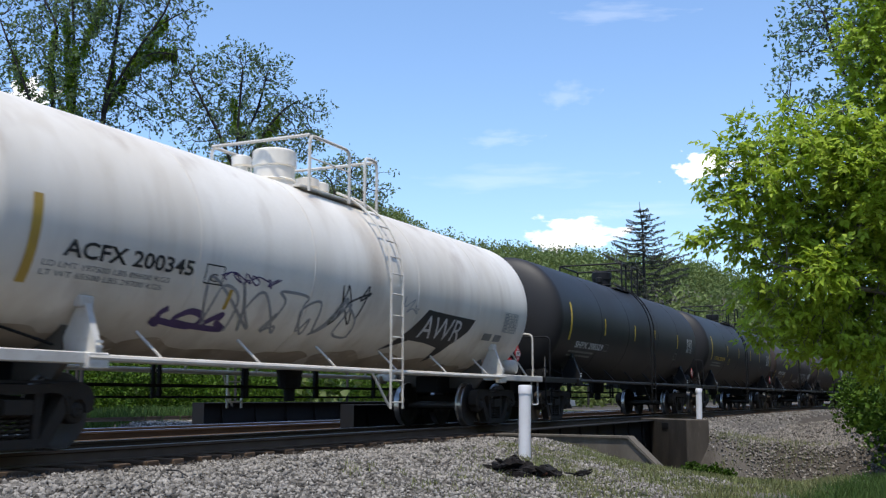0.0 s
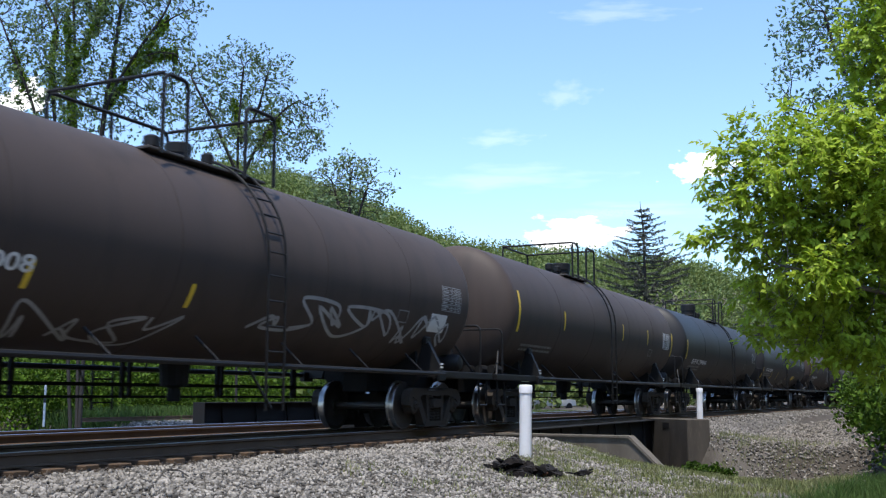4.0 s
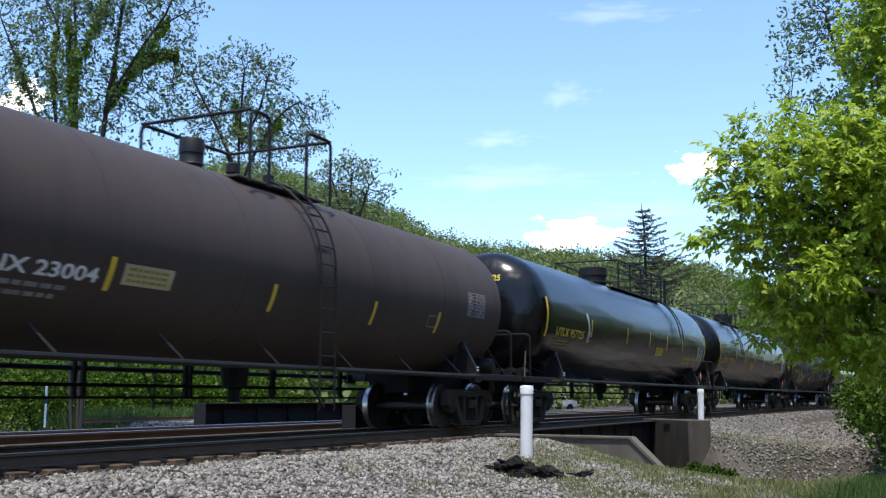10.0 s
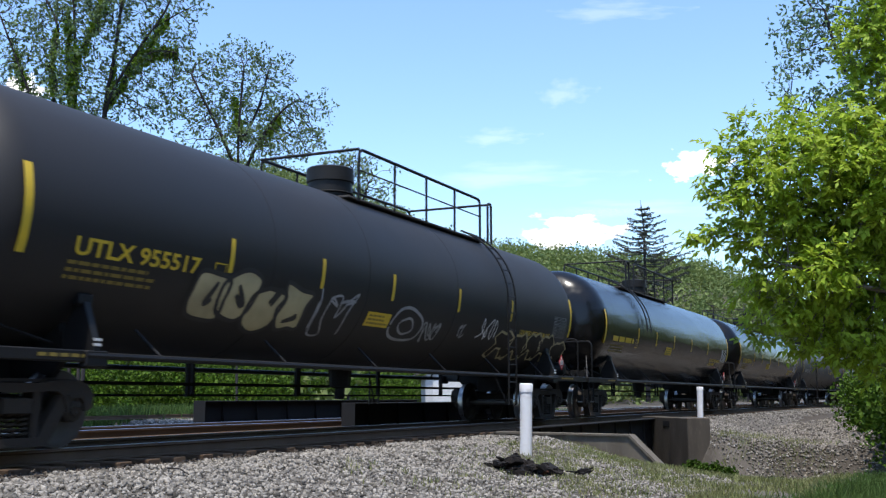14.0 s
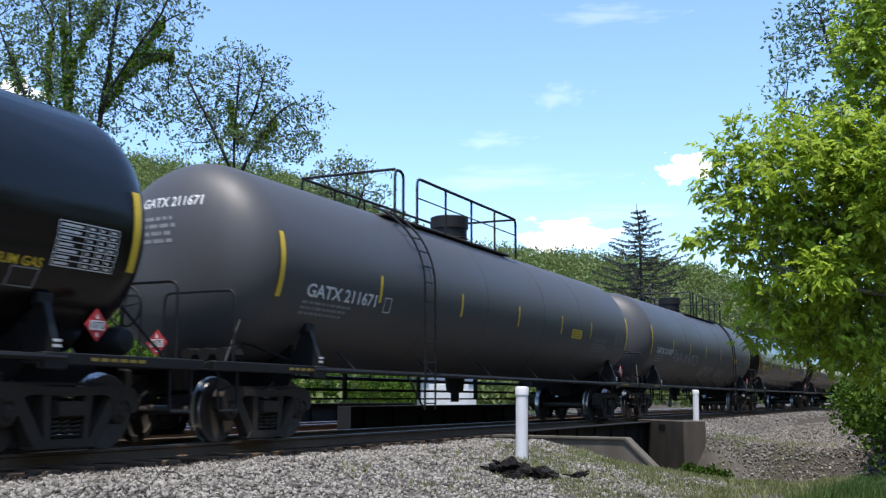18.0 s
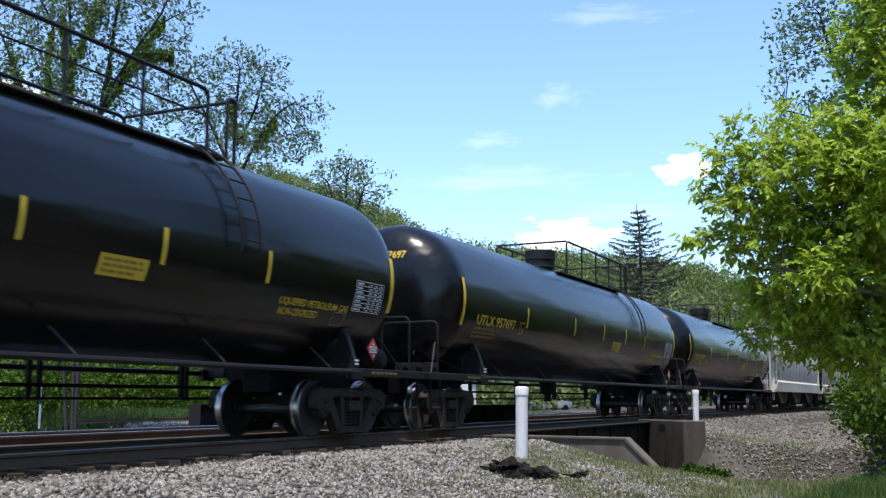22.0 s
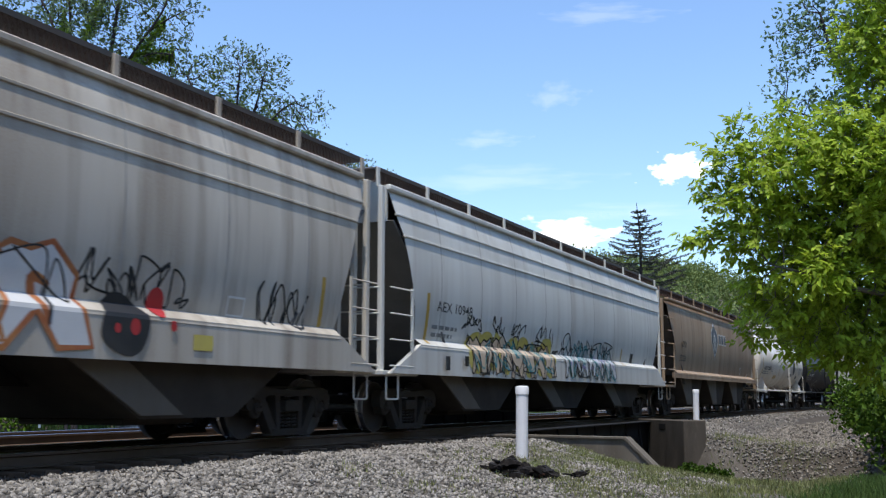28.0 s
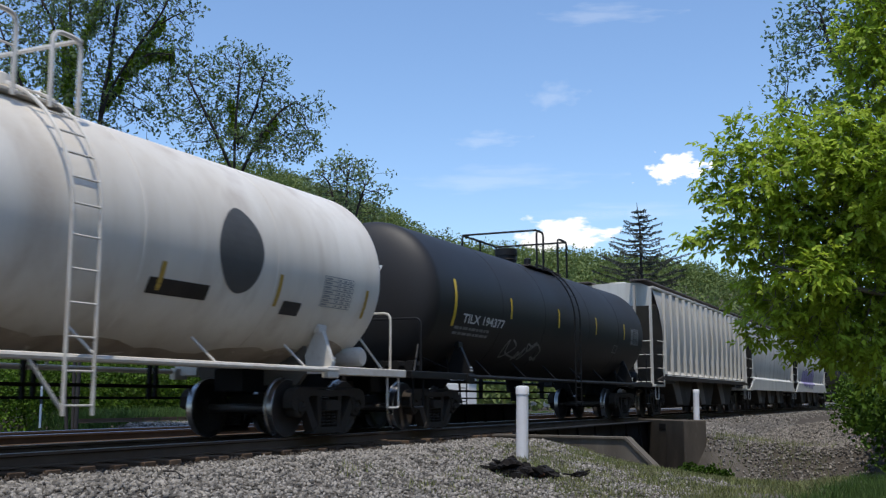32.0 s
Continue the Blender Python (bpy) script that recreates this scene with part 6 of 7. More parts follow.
    for k in (-1, 1):
        bogie(car, k * (half - 2.05))
        turn = pose(k * half, 0, 0, 0, 0, 0 if k > 0 else 180)
        part("draft_sill", draft_sill(3.6), M["dark_steel"], car, key="draft_sill_hopper", at=turn)
        inset = half - xe

        def end_panel(bm):
            prism(bm, [(-1.40, eave - 0.62), (-1.40, eave), (-1.0, top - 0.04), (0, top - 0.02), (1.0, top - 0.04), (1.40, eave), (1.40, eave - 0.62)], -inset - 0.03, -inset + 0.02, "yz")

        def slope_sheet(bm):
            prism(bm, [(-inset, eave - 0.62), (-inset - 1.55, 2.5), (-inset - 2.6, 1.15), (-inset - 2.65, 1.15), (-inset - 1.6, 2.55), (-inset - 0.05, eave - 0.6)], -1.52, 1.52)
        part("end_panel", end_panel, paint, car, key=("endp", tag), at=turn)
        # without a shear plate, dark grey replaces the paint to stand for shade
        part("slope_sheet", slope_sheet, paint if spec.get("shear") else M["patch_shade_grey"], car, "steep end slope sheet in shade", key=("slope", tag), at=turn)
        if spec.get("shear"):
            def shear(bm):
                prism(bm, [(-1.5, 1.1), (-1.5, 3.3), (1.5, 3.3), (1.5, 1.1)], -inset - 0.95, -inset - 0.9, "yz")
            sh_plate = part("shear_plate", shear, paint, car, "pale end plate with two dark cutouts", key=("shear", tag), at=turn)
            # openings are black shapes on the plate, painting the dark behind it
            for y in (-0.85, 0.85):
                part("cutout", lambda bm: prism(bm, [(y + q * (1 if y > 0 else -1), z) for q, z in curve_through([(-0.40, 2.72), (-0.2, 2.96), (0.25, 2.98), (0.46, 2.72), (0.34, 2.3), (0.06, 1.78), (-0.14, 1.62), (-0.34, 1.86)], 5, True)], -inset - 0.905, -inset - 0.885, "yz"), M["paint_black"], sh_plate, key=("cut", y))
        else:
            part("brake_cylinder", lambda bm: lathe(bm, [(-0.55, 0), (-0.53, 0.16), (0.3, 0.16), (0.34, 0.12), (0.5, 0.05)], (0, 1, 0), (-inset - 0.75, -0.7, 2.15), 14), paint, car, key=("bcyl", tag), at=turn, smooth=True)
        part("end_platform", lambda bm: bevelled(bm, -1.5, -0.14, -1.55, 1.55, 1.02, 1.10, 0.01, 1), paint, car, key=("hplat", tag), at=turn)
        for y in (-1.42, -0.86, 0.86, 1.42):
            part("end_post", lambda bm: bevelled(bm, -0.34, -0.22, y - 0.045, y + 0.045, 1.08, eave - 0.02 if abs(y) > 1 else eave + 0.06, 0.012, 2), paint, car, key=("epost", tag, y), at=turn)
        for y in (-1.62, 1.62):
            part("corner_post", lambda bm: quad_box(bm, -1.15, -1.09, y - 0.02, y + 0.02, 1.1, 2.6), paint, car, key=("cpost", tag, y), at=turn)
        for i in range(spec.get("rungs", 4)):
            z = 1.18 + i * 0.46
            for y in (-1.14, 1.14):
                part("end_rung", lambda bm: tube(bm, [(-0.22, y - 0.28, 0), (-0.22, y + 0.28, 0)], 0.015, 6), paint, car, key=("rung", tag, y), at=turn @ pose(0, 0, z))
            for y in (-1.63, 1.63):
                part("side_rung", lambda bm: tube(bm, [(-1.12, y, 0), (-0.26, y, 0)], 0.015, 6), paint, car, key=("srung", tag, y), at=turn @ pose(0, 0, z))
        for y in (-1.5, 1.5):
            part("step", lambda bm: tube(bm, bend([(-0.35, y, 1.04), (-0.35, y, 0.60), (-0.8, y, 0.60), (-0.8, y, 1.04)], 0.05), 0.018, 6), paint, car, key=("hstep", tag, y), at=turn, smooth=True)
    ends(car, half)
    n = spec.get("bays", 3)
    for i in range(n):
        x = -half + 4.9 + (length - 9.8) * i / (n - 1)
        w = (length - 7.0) / n / 2
        bay = part("discharge_bay", lambda bm: prism(bm, [(-w, sill0 + 0.12), (-0.95, 0.36), (0.95, 0.36), (w, sill0 + 0.12)], -1.38, 1.38), M["bay_steel"], car, "dark grimy discharge hopper", key=("bay", tag))
        bay.matrix_basis = pose(x, 0, 0)
        # tan panel over each bay's front half paints its lit side
        for k in (-1, 1):
            part("bay_flange", lambda bm: prism(bm, [(-w, sill0 + 0.1), (-w + spec.get("flange", 1.0), sill0 + 0.1), (-0.15, 0.40), (-0.95, 0.40)], k * 1.39 - 0.015, k * 1.39 + 0.015), M["bay_tan"], bay, key=("flange", tag, k))
        part("outlet_gate", lambda bm: bevelled(bm, -0.7, 0.7, -0.9, 0.9, 0.27, 0.36, 0.02, 1), M["truck_steel"], bay, key="gate")
    part("centre_sill", lambda bm: bevelled(bm, -half + 3, half - 3, -0.28, 0.28, 0.75, 1.08, 0.02, 0), M["dark_steel"], car, key=("csill", length))
    # running board and hatches
    board_z = top + spec.get("board", 0.06)
    for k in (-1, 1):
        part("running_board", lambda bm: bevelled(bm, -half + 0.2, half - 0.2, k * 1.0 - 0.30, k * 1.0 + 0.30, board_z - 0.04, board_z, 0.01, 0), M["board_steel"], car, key=("run", length, board_z, k))
        if spec.get("mesh_rail"):
            part("board_edge", lambda bm: quad_box(bm, -half + 0.25, half - 0.25, k * 1.31 - 0.01, k * 1.31 + 0.01, board_z - 0.05, board_z + 0.02), M["grating"], car, "rusty edge of the running board", key=("mesh", length, board_z, k))
            part("board_lattice", lambda bm: [tube(bm, [(-half + 0.3 + 0.1 * n, k * 1.3, board_z - 0.02), (-half + 0.3 + 0.1 * n + d, k * 1.3, eave + 0.02)], 0.007, 3) for n in range(int((length - 0.8) / 0.1)) for d in (0.12, -0.12)], M["rusty_mesh"], car, "rusty see-through mesh under the running board", key=("lattice", length, board_z, k))
            for i in range(11):
                x = -half + 0.3 + (length - 0.6) * i / 10
                part("board_bracket", lambda bm: bevelled(bm, -0.05, 0.05, k * 1.335 - 0.02, k * 1.335 + 0.02, eave - 0.02, board_z + 0.01, 0.008, 2), paint, car, key=("bkt", tag, k, board_z), at=pose(x, 0, 0))
    part("trough_hatch", lambda bm: bevelled(bm, -half + 1.2, half - 1.2, -0.3, 0.3, top - 0.02, top + 0.10, 0.03, 0), paint, car, key=("hatch", tag, length))
    car["u"], car["half"] = u_front + half, half
    return car, Sheet(width, (sill1 - 0.05, sill1, sill1 + 0.12, 1.95, 2.3, 2.7, 3.1))


# ---- the train ----
FRONTS = [-12.45, 5.40, 23.53, 41.98, 59.6, 77.22, 95.08, 113.0, 130.6, 148.73, 170.0, 191.15, 212.4, 233.6, 255.05, 277.2, 299.3, 320.5, 342.25, 363.55, 384.8, 406.0, 426.8, 446.07, 464.6, 482.6, 500.6, 516.6, 532.6, 549.0]
CARS = []


def add_car(kind, i, spec):
    made = kind(FRONTS[i], round(FRONTS[i + 1] - FRONTS[i], 2), spec)
    CARS.append(made[0])
    return made


YEL, WHT, BLK, DIM = M["paint_yellow"], M["paint_white"], M["paint_black"], M["paint_dim"]


def general_car(i, paint, label, name_text, text_box, colour, stripe_x, stripe_a, dome=(-0.75, 0.3, 4.68), ladder=0.7, walk_x=(-0.55, 1.45), hazard=None, first=None, chart_x=6.25, size=(1.53, 2.64)):
    """A general-service tank car with its marks."""
    car, sh, hd = add_car(tank_car, i, dict(tag=("gen", paint, size), paint=paint, label=label, tank="round tank shell", dome=dome, ladder=ladder, walk=walk_x, radius=size[0], zc=size[1], rail_y=1.05, gap=(walk_x[0] + 0.5, max(walk_x[0] + 0.95, walk_x[1] - 0.75)), valves=((walk_x[0] + 1.0, 0.12), (walk_x[1] - 0.3, 0.1))))
    x0, x1, a0, a1 = text_box
    if name_text:
        lettering(name_text, x0, x1, deg(sh, a0), deg(sh, a1), colour, sh, car)
    mark("small_print", bars(x0 - 0.3, x0 + 1.9, deg(sh, a0 - 11), deg(sh, a0 - 2), 2, i), DIM, sh, car, "rows of small stencilled print")
    if first:
        stripes(car, sh, [first[0]], first[1], first[2], YEL, 0.12)
    stripes(car, sh, stripe_x, stripe_a[0], stripe_a[1], YEL, 0.09)
    if name_text:
        lettering(name_text, -0.5, 0.5, 0.42, 0.56, colour, hd, car)
        mark("small_print", bars(-0.4, 0.3, 0.18, 0.36, 2, i + 50), DIM, hd, car)
    mark("data_table", chart(chart_x, chart_x + 0.9, deg(sh, -13), deg(sh, 5), i), M["spray_silver"] if i < 3 else M["spray_pale"], sh, car, "pale ruled data table")
    mark("stencil_box", outline_box(chart_x - 1.7, chart_x - 1.3, deg(sh, -26), deg(sh, -17)), DIM, sh, car)
    if hazard:
        placard(car, car["half"] - 1.95, -1.56, 1.55, hazard)
        placard(car, -car["half"] + 0.5, -0.35, 1.5, hazard, -90)
    return car, sh, hd


def pressure_car(i, paint, label, name_text, colour, dome_front, gloss=True, plate_x=2.0, plate_a=(-23, -13), size=(1.595, 2.69), marks_x=None, shift=0.0):
    """A pressure tank car with a bonnet, a long top railing and its marks."""
    ln = FRONTS[i + 1] - FRONTS[i]
    spec = dict(tag=("lpg", paint, size), paint=paint, label=label, tank="smooth round pressure tank shell", crown=0.95, square=2.5, inset=0.85, rail_z=4.98, radius=size[0], zc=size[1], rail_y=1.05)
    if dome_front:
        spec.update(dome=(-0.35, 0.45, 4.86), walk=(-1.1, 5.0), ladder=4.55, gap=(4.35, 4.8) if colour is YEL else (-0.6, 0.05))
    else:
        spec.update(dome=(-0.2, 0.45, 4.86), walk=(-4.95, 1.4), ladder=-4.75, gap=(-4.6, -4.0))
    spec["low_ladder"] = not gloss
    car, sh, hd = add_car(tank_car, i, spec)
    e = ln / 2 - 1.6
    if name_text:
        lettering(name_text, -e + 0.75 + shift, -e + 2.95 + shift, deg(sh, -17.5), deg(sh, -9.3), colour, sh, car)
        lettering(name_text, -0.55, 0.55, 0.78, 0.94, colour, hd, car)
    else:
        mark("unread_name", bars(-e + 0.8, -e + 3.4, deg(sh, -18.5), deg(sh, -7), 1, 5), colour, sh, car)
    mark("small_print", bars(-e + 0.7 + shift, -e + 2.2 + shift, deg(sh, -29), deg(sh, -19), 3, i), M["paint_dim_yellow"] if colour is YEL else DIM, sh, car, "rows of small stencilled print")
    mark("stencil_box", outline_box(-e + 3.25 + shift, -e + 3.5 + shift, deg(sh, -20), deg(sh, -10), 0.016), colour, sh, car)
    stripes(car, sh, [-e + shift, e], -20, 17, YEL, 0.12)
    stripes(car, sh, marks_x or ((-5.6, -2.06, 0.6, 2.9, 5.2) if dome_front else (-5.5, -3.25, -0.75, 2.0, 4.92)), -14, 3.5, YEL, 0.09)
    if colour is YEL:
        lettering("LIQUEFIED PETROLEUM GAS", e - 3.35, e - 1.35, deg(sh, -24.5), deg(sh, -19.5), YEL, sh, car, 0.02)
        lettering("NON-ODORIZED", e - 3.3, e - 2.2, deg(sh, -30), deg(sh, -25.5), YEL, sh, car, 0.02)
    else:
        lettering("NON-ODORIZED", e - 3.3, e - 2.0, deg(sh, -16), deg(sh, -12), DIM, sh, car, 0.0)
        mark("small_print", bars(e - 3.3, e - 1.9, deg(sh, -27), deg(sh, -17.5), 4, i), DIM, sh, car)
    mark("small_print", bars(-0.5, 0.2, 0.2, 0.66, 4, i + 70), M["paint_dim_yellow"] if colour is YEL else DIM, hd, car)
    mark("data_table", chart(e - 1.25, e - 0.3, deg(sh, -22), deg(sh, -3), i), WHT if gloss else DIM, sh, car, "white ruled data table")
    mark("stencil_box", outline_box(e - 1.75, e - 1.35, deg(sh, -33), deg(sh, -24)), DIM, sh, car)
    mark("emergency_plate", lambda bm: patch(bm, plate_x - 0.42, plate_x + 0.42, deg(sh, plate_a[0]), deg(sh, plate_a[1]), 1, 3), YEL, sh, car, "yellow notice plate")
    mark("plate_print", bars(plate_x - 0.36, plate_x + 0.38, deg(sh, plate_a[0] + 1), deg(sh, plate_a[1] - 1), 3, i + 9), M["paint_olive"], sh, car, off=0.009)
    half = ln / 2
    placard(car, half - 2.1, -1.5, 1.45, "1075")
    placard(car, -half + 0.5, -0.2, 1.40, "1075", -90)
    for x0 in (half - 2.2, -half + 1.9):
        for k in range(6):
            mark("sill_letter", lambda bm: patch(bm, x0 + 0.16 * k, x0 + 0.12 + 0.16 * k, 1.035, 1.075, 1, 1), M["paint_dim_yellow"], Sheet(lambda z: 1.525), car)
    return car, sh, hd


def white_car(i, name_text, label):
    car, sh, hd = add_car(tank_car, i, dict(tag=("white",), paint="white_tank", steel="white_steel", label=label, tank="white tank shell with a grimy belly", zc=2.66, radius=1.575, usual=2.58, gap=(0.35, 0.9), rail_y=1.0, dome=(-0.5, 0.38, 4.84), ladder=0.85, walk=(-0.95, 1.35), rail_z=4.93, valves=((-1.45, 0.16), (0.55, 0.22), (1.0, 0.16))))
    lettering(name_text, -6.75, -4.5, deg(sh, -15.5), deg(sh, -8), BLK, sh, car)
    stripes(car, sh, [-7.2], -29, 8, M["paint_ochre"], 0.14)
    mark("stencil_box", outline_box(-4.25, -3.85, deg(sh, -18), deg(sh, -8), 0.018), BLK, sh, car)
    lettering(name_text, -0.1, 0.85, 0.62, 0.76, BLK, hd, car, 0.0)
    mark("small_print", bars(0.35, 1.15, -0.35, 0.1, 5, i), DIM, hd, car)
    rnd = random.Random(i + 200)
    for x in (-8.0, -7.1, -5.9, -4.4, -2.9, -1.3, 0.3, 1.9, 3.4, 5.0, 6.3, 7.1):
        w, lo, hi = rnd.uniform(0.75, 1.15), rnd.uniform(-80, -72), rnd.uniform(-62, -50) + (5 if abs(x) > 6.5 else 0)
        ring = curve_through([(x + w * math.cos(a * 0.571) * rnd.uniform(0.75, 1.15), sh.r * radians((lo + hi) / 2 + (hi - lo) / 2 * math.sin(a * 0.571) * rnd.uniform(0.7, 1.25))) for a in range(11)], 4, True)
        mark("grime_stain", lambda bm: ngon(bm, ring), M["belly_grime"], sh, car, "brown oily stain on the belly", off=0.004, fine=True)
    lettering("C", -4.14, -3.98, deg(sh, -16.5), deg(sh, -12.5), BLK, sh, car, 0.0)
    return car, sh, hd


car, sh, hd = white_car(0, "ACFX 200345", "white tank car with a brown grimy belly and sprayed scrawls")
lettering("LD LMT 197500 LBS 89600 KGS", -7.0, -4.9, deg(sh, -20.5), deg(sh, -18), DIM, sh, car, 0.0)
lettering("LT WT 65500 LBS 29700 KGS", -7.0, -5.0, deg(sh, -24.5), deg(sh, -22), DIM, sh, car, 0.0)
stripes(car, sh, [-3.6], -30, -19, M["paint_ochre"], 0.08)
mark("sprayed_tag", scrawl(-3.9, -2.5, deg(sh, -15), deg(sh, -10), 61, 6, 0.02), M["spray_purple"], sh, car, "thin violet sprayed writing")
mark("sprayed_tag", scrawl(-4.0, 0.1, deg(sh, -42), deg(sh, -15), 62, 6, 0.045, 7), M["spray_pale"], sh, car, "large faded looping sprayed tag")
mark("sprayed_tag", scrawl(-4.9, -3.4, deg(sh, -42), deg(sh, -33), 63, 3, 0.10, 4), M["spray_purple"], sh, car, "violet sprayed flourish")
mark("sprayed_tag", scrawl(-0.9, 0.2, deg(sh, -33), deg(sh, -5), 64, 3, 0.035, 4), BLK, sh, car, "black sprayed tag")
mark("sprayed_tag", scrawl(1.4, 2.1, deg(sh, -16), deg(sh, -6), 65, 3, 0.02, 4), M["spray_pale"], sh, car)
mark("sprayed_tag", lambda bm: ngon(bm, [(1.35, deg(sh, -47)), (2.0, deg(sh, -28)), (2.5, deg(sh, -12)), (3.4, deg(sh, -13)), (4.75, deg(sh, -14)), (4.55, deg(sh, -24)), (4.05, deg(sh, -36)), (3.65, deg(sh, -52)), (3.5, deg(sh, -56)), (3.55, deg(sh, -40)), (2.9, deg(sh, -37)), (2.2, deg(sh, -36))]), BLK, sh, car, "black sprayed tag with pale letters", fine=True)
lettering("AWR", 2.4, 4.25, deg(sh, -33), deg(sh, -16), M["spray_silver"], sh, car, 0.0, off=0.012)
mark("data_table", chart(6.3, 7.1, deg(sh, -20), deg(sh, -4), 3), M["spray_pale"], sh, car, "faded grey data table")
mark("stencil_box", lambda bm: (patch(bm, 5.4, 5.85, deg(sh, -29), deg(sh, -23), 1, 2), patch(bm, 6.0, 6.4, deg(sh, -29), deg(sh, -23), 1, 2)), M["paint_dim"], sh, car)
placard(car, 6.95, -1.6, 1.6, "1987")

car, sh, hd = general_car(1, "black_tank", "matt black tank car with white lettering and yellow stripes", "SHPX 208529", (-6.44, -3.98, -27, -20), WHT, [-4.1, -0.93, 1.51, 4.8], (-10, 8), first=(-7.1, -20, 17), dome=(0.84, 0.33, 4.8), ladder=0.7, walk_x=(-0.43, 1.49), size=(1.59, 2.69), hazard="1987")
mark("stencil_box", outline_box(-3.85, -3.5, deg(sh, -27), deg(sh, -19), 0.016), DIM, sh, car)
car, sh, hd = general_car(2, "black_tank", "matt black tank car with yellow lettering and stripes", "UTLX 209159", (-6.7, -4.5, -17, -11), YEL, [-4.06, -1.45, 1.6, 4.16], (-8.5, 9), first=(-7.3, -17.5, 19), dome=(0.8, 0.28, 4.66), ladder=-0.3, walk_x=(-1.3, 1.5), hazard="1987", size=(1.585, 2.68))
mark("stencil_box", outline_box(-3.75, -3.5, deg(sh, -21), deg(sh, -12), 0.016), YEL, sh, car)
stripes(car, sh, [7.43], -14, 15, YEL, 0.12)
car, sh, hd = general_car(3, "brown_tank", "rust-brown tank car with white lettering and faint graffiti", "MTNX 23008", (-6.28, -3.95, -27, -19), WHT, [-3.99, -1.24], (-34, -21), first=(-7.55, -46, -18), dome=(0.0, 0.2, 4.4), ladder=0.35, walk_x=(-1.6, 1.0), size=(1.47, 2.6))
mark("sprayed_tag", scrawl(-3.8, -1.1, deg(sh, -62), deg(sh, -40), 71, 4, 0.05, 5), M["spray_pale"], sh, car, "faint pale sprayed tag")
mark("sprayed_tag", scrawl(0.3, 6.8, deg(sh, -42), deg(sh, -20), 72, 8, 0.06, 5), M["spray_pale"], sh, car, "pale sprayed tag")
mark("notice_plate", lambda bm: patch(bm, 5.9, 6.6, deg(sh, -30), deg(sh, -16), 1, 3), WHT, sh, car, "white notice plate")
car, sh, hd = general_car(4, "brown_tank", "dull brown tank car with yellow stripes and worn paint", None, (-6.4, -3.95, -27, -20), WHT, [-4.1, 1.3, 4.2], (-12, 6), first=(-7.3, -20, 16), dome=(0.0, 0.3, 4.6), ladder=-0.2, walk_x=(-2.0, 0.0))
stripes(car, sh, [7.5], -22, 8, YEL, 0.12)
mark("data_table", chart(6.2, 7.1, deg(sh, -14), deg(sh, 6), 24), WHT, sh, car, "white ruled data table")
general_car(5, "black_tank", "sooty black tank car with white lettering", "SHPX 209646", (-6.37, -3.78, -28, -20.3), WHT, [], (-10, 8), first=(-7.56, -21.6, 5.4), dome=(-0.75, 0.32, 4.7), ladder=0.73, size=(1.5, 2.64))
car, sh, hd = general_car(6, "blue_black_tank", "faded blue-black tank car with white lettering and yellow stripes", "MTNX 23009", (-6.73, -4.67, -24.5, -17.3), WHT, [-4.6, -2.58, 0.85], (-40, -23), dome=(-1.2, 0.2, 4.3), ladder=-0.95, walk_x=(-2.1, 0.2), size=(1.47, 2.6), first=(-7.6, -44, -16))
lettering("LD LMT 184700 LB 83800 KG", -6.75, -5.2, deg(sh, -30), deg(sh, -27.5), DIM, sh, car, 0.0)
mark("emergency_plate", lambda bm: patch(bm, 2.9, 3.75, deg(sh, -38), deg(sh, -28), 1, 3), YEL, sh, car, "yellow notice plate")
stripes(car, sh, [4.05], -40, -27, YEL, 0.09)
mark("sprayed_tag", scrawl(-0.3, 1.0, deg(sh, -56), deg(sh, -40), 73, 3, 0.05, 6), M["spray_pale"], sh, car, "pale looping sprayed tag")
car, sh, hd = general_car(7, "brown_tank", "brown tank car with white lettering and a white sprayed figure", "SHPX 210469", (-6.4, -3.9, -28, -20.3), WHT, [-4.1, -1.36, 4.59], (-12, 3), first=(-7.5, -21, 16), dome=(-0.5, 0.36, 4.72), ladder=0.8)
mark("sprayed_tag", scrawl(1.05, 2.0, deg(sh, -24), deg(sh, 3), 74, 3, 0.07, 6), M["spray_pale"], sh, car, "white sprayed squiggle")
mark("sprayed_tag", scrawl(1.3, 2.3, deg(sh, -34), deg(sh, -12), 76, 4, 0.06, 5), M["paint_dim"], sh, car, "worn grey sprayed strokes")
mark("sprayed_tag", scrawl(1.9, 3.2, deg(sh, -42), deg(sh, -24), 75, 5, 0.05, 4), M["spray_pale"], sh, car)
car, sh, hd = general_car(8, "brown_tank", "brown-grey tank car with white lettering and a cream notice plate", "MTNX 23004", (-6.6, -4.44, -27, -20), WHT, [-4.26, -0.89, 2.17, 4.74], (-30, -14), first=(-7.63, -46, -12), dome=(-1.15, 0.2, 4.55), ladder=0.3, walk_x=(-1.1, 1.2), chart_x=6.0, size=(1.47, 2.6))
mark("notice_plate", lambda bm: patch(bm, -4.05, -3.15, deg(sh, -26), deg(sh, -16), 1, 3), M["spray_cream"], sh, car, "cream notice plate")
mark("plate_print", bars(-3.98, -3.2, deg(sh, -25), deg(sh, -17), 3, 8), M["paint_olive"], sh, car, off=0.009)

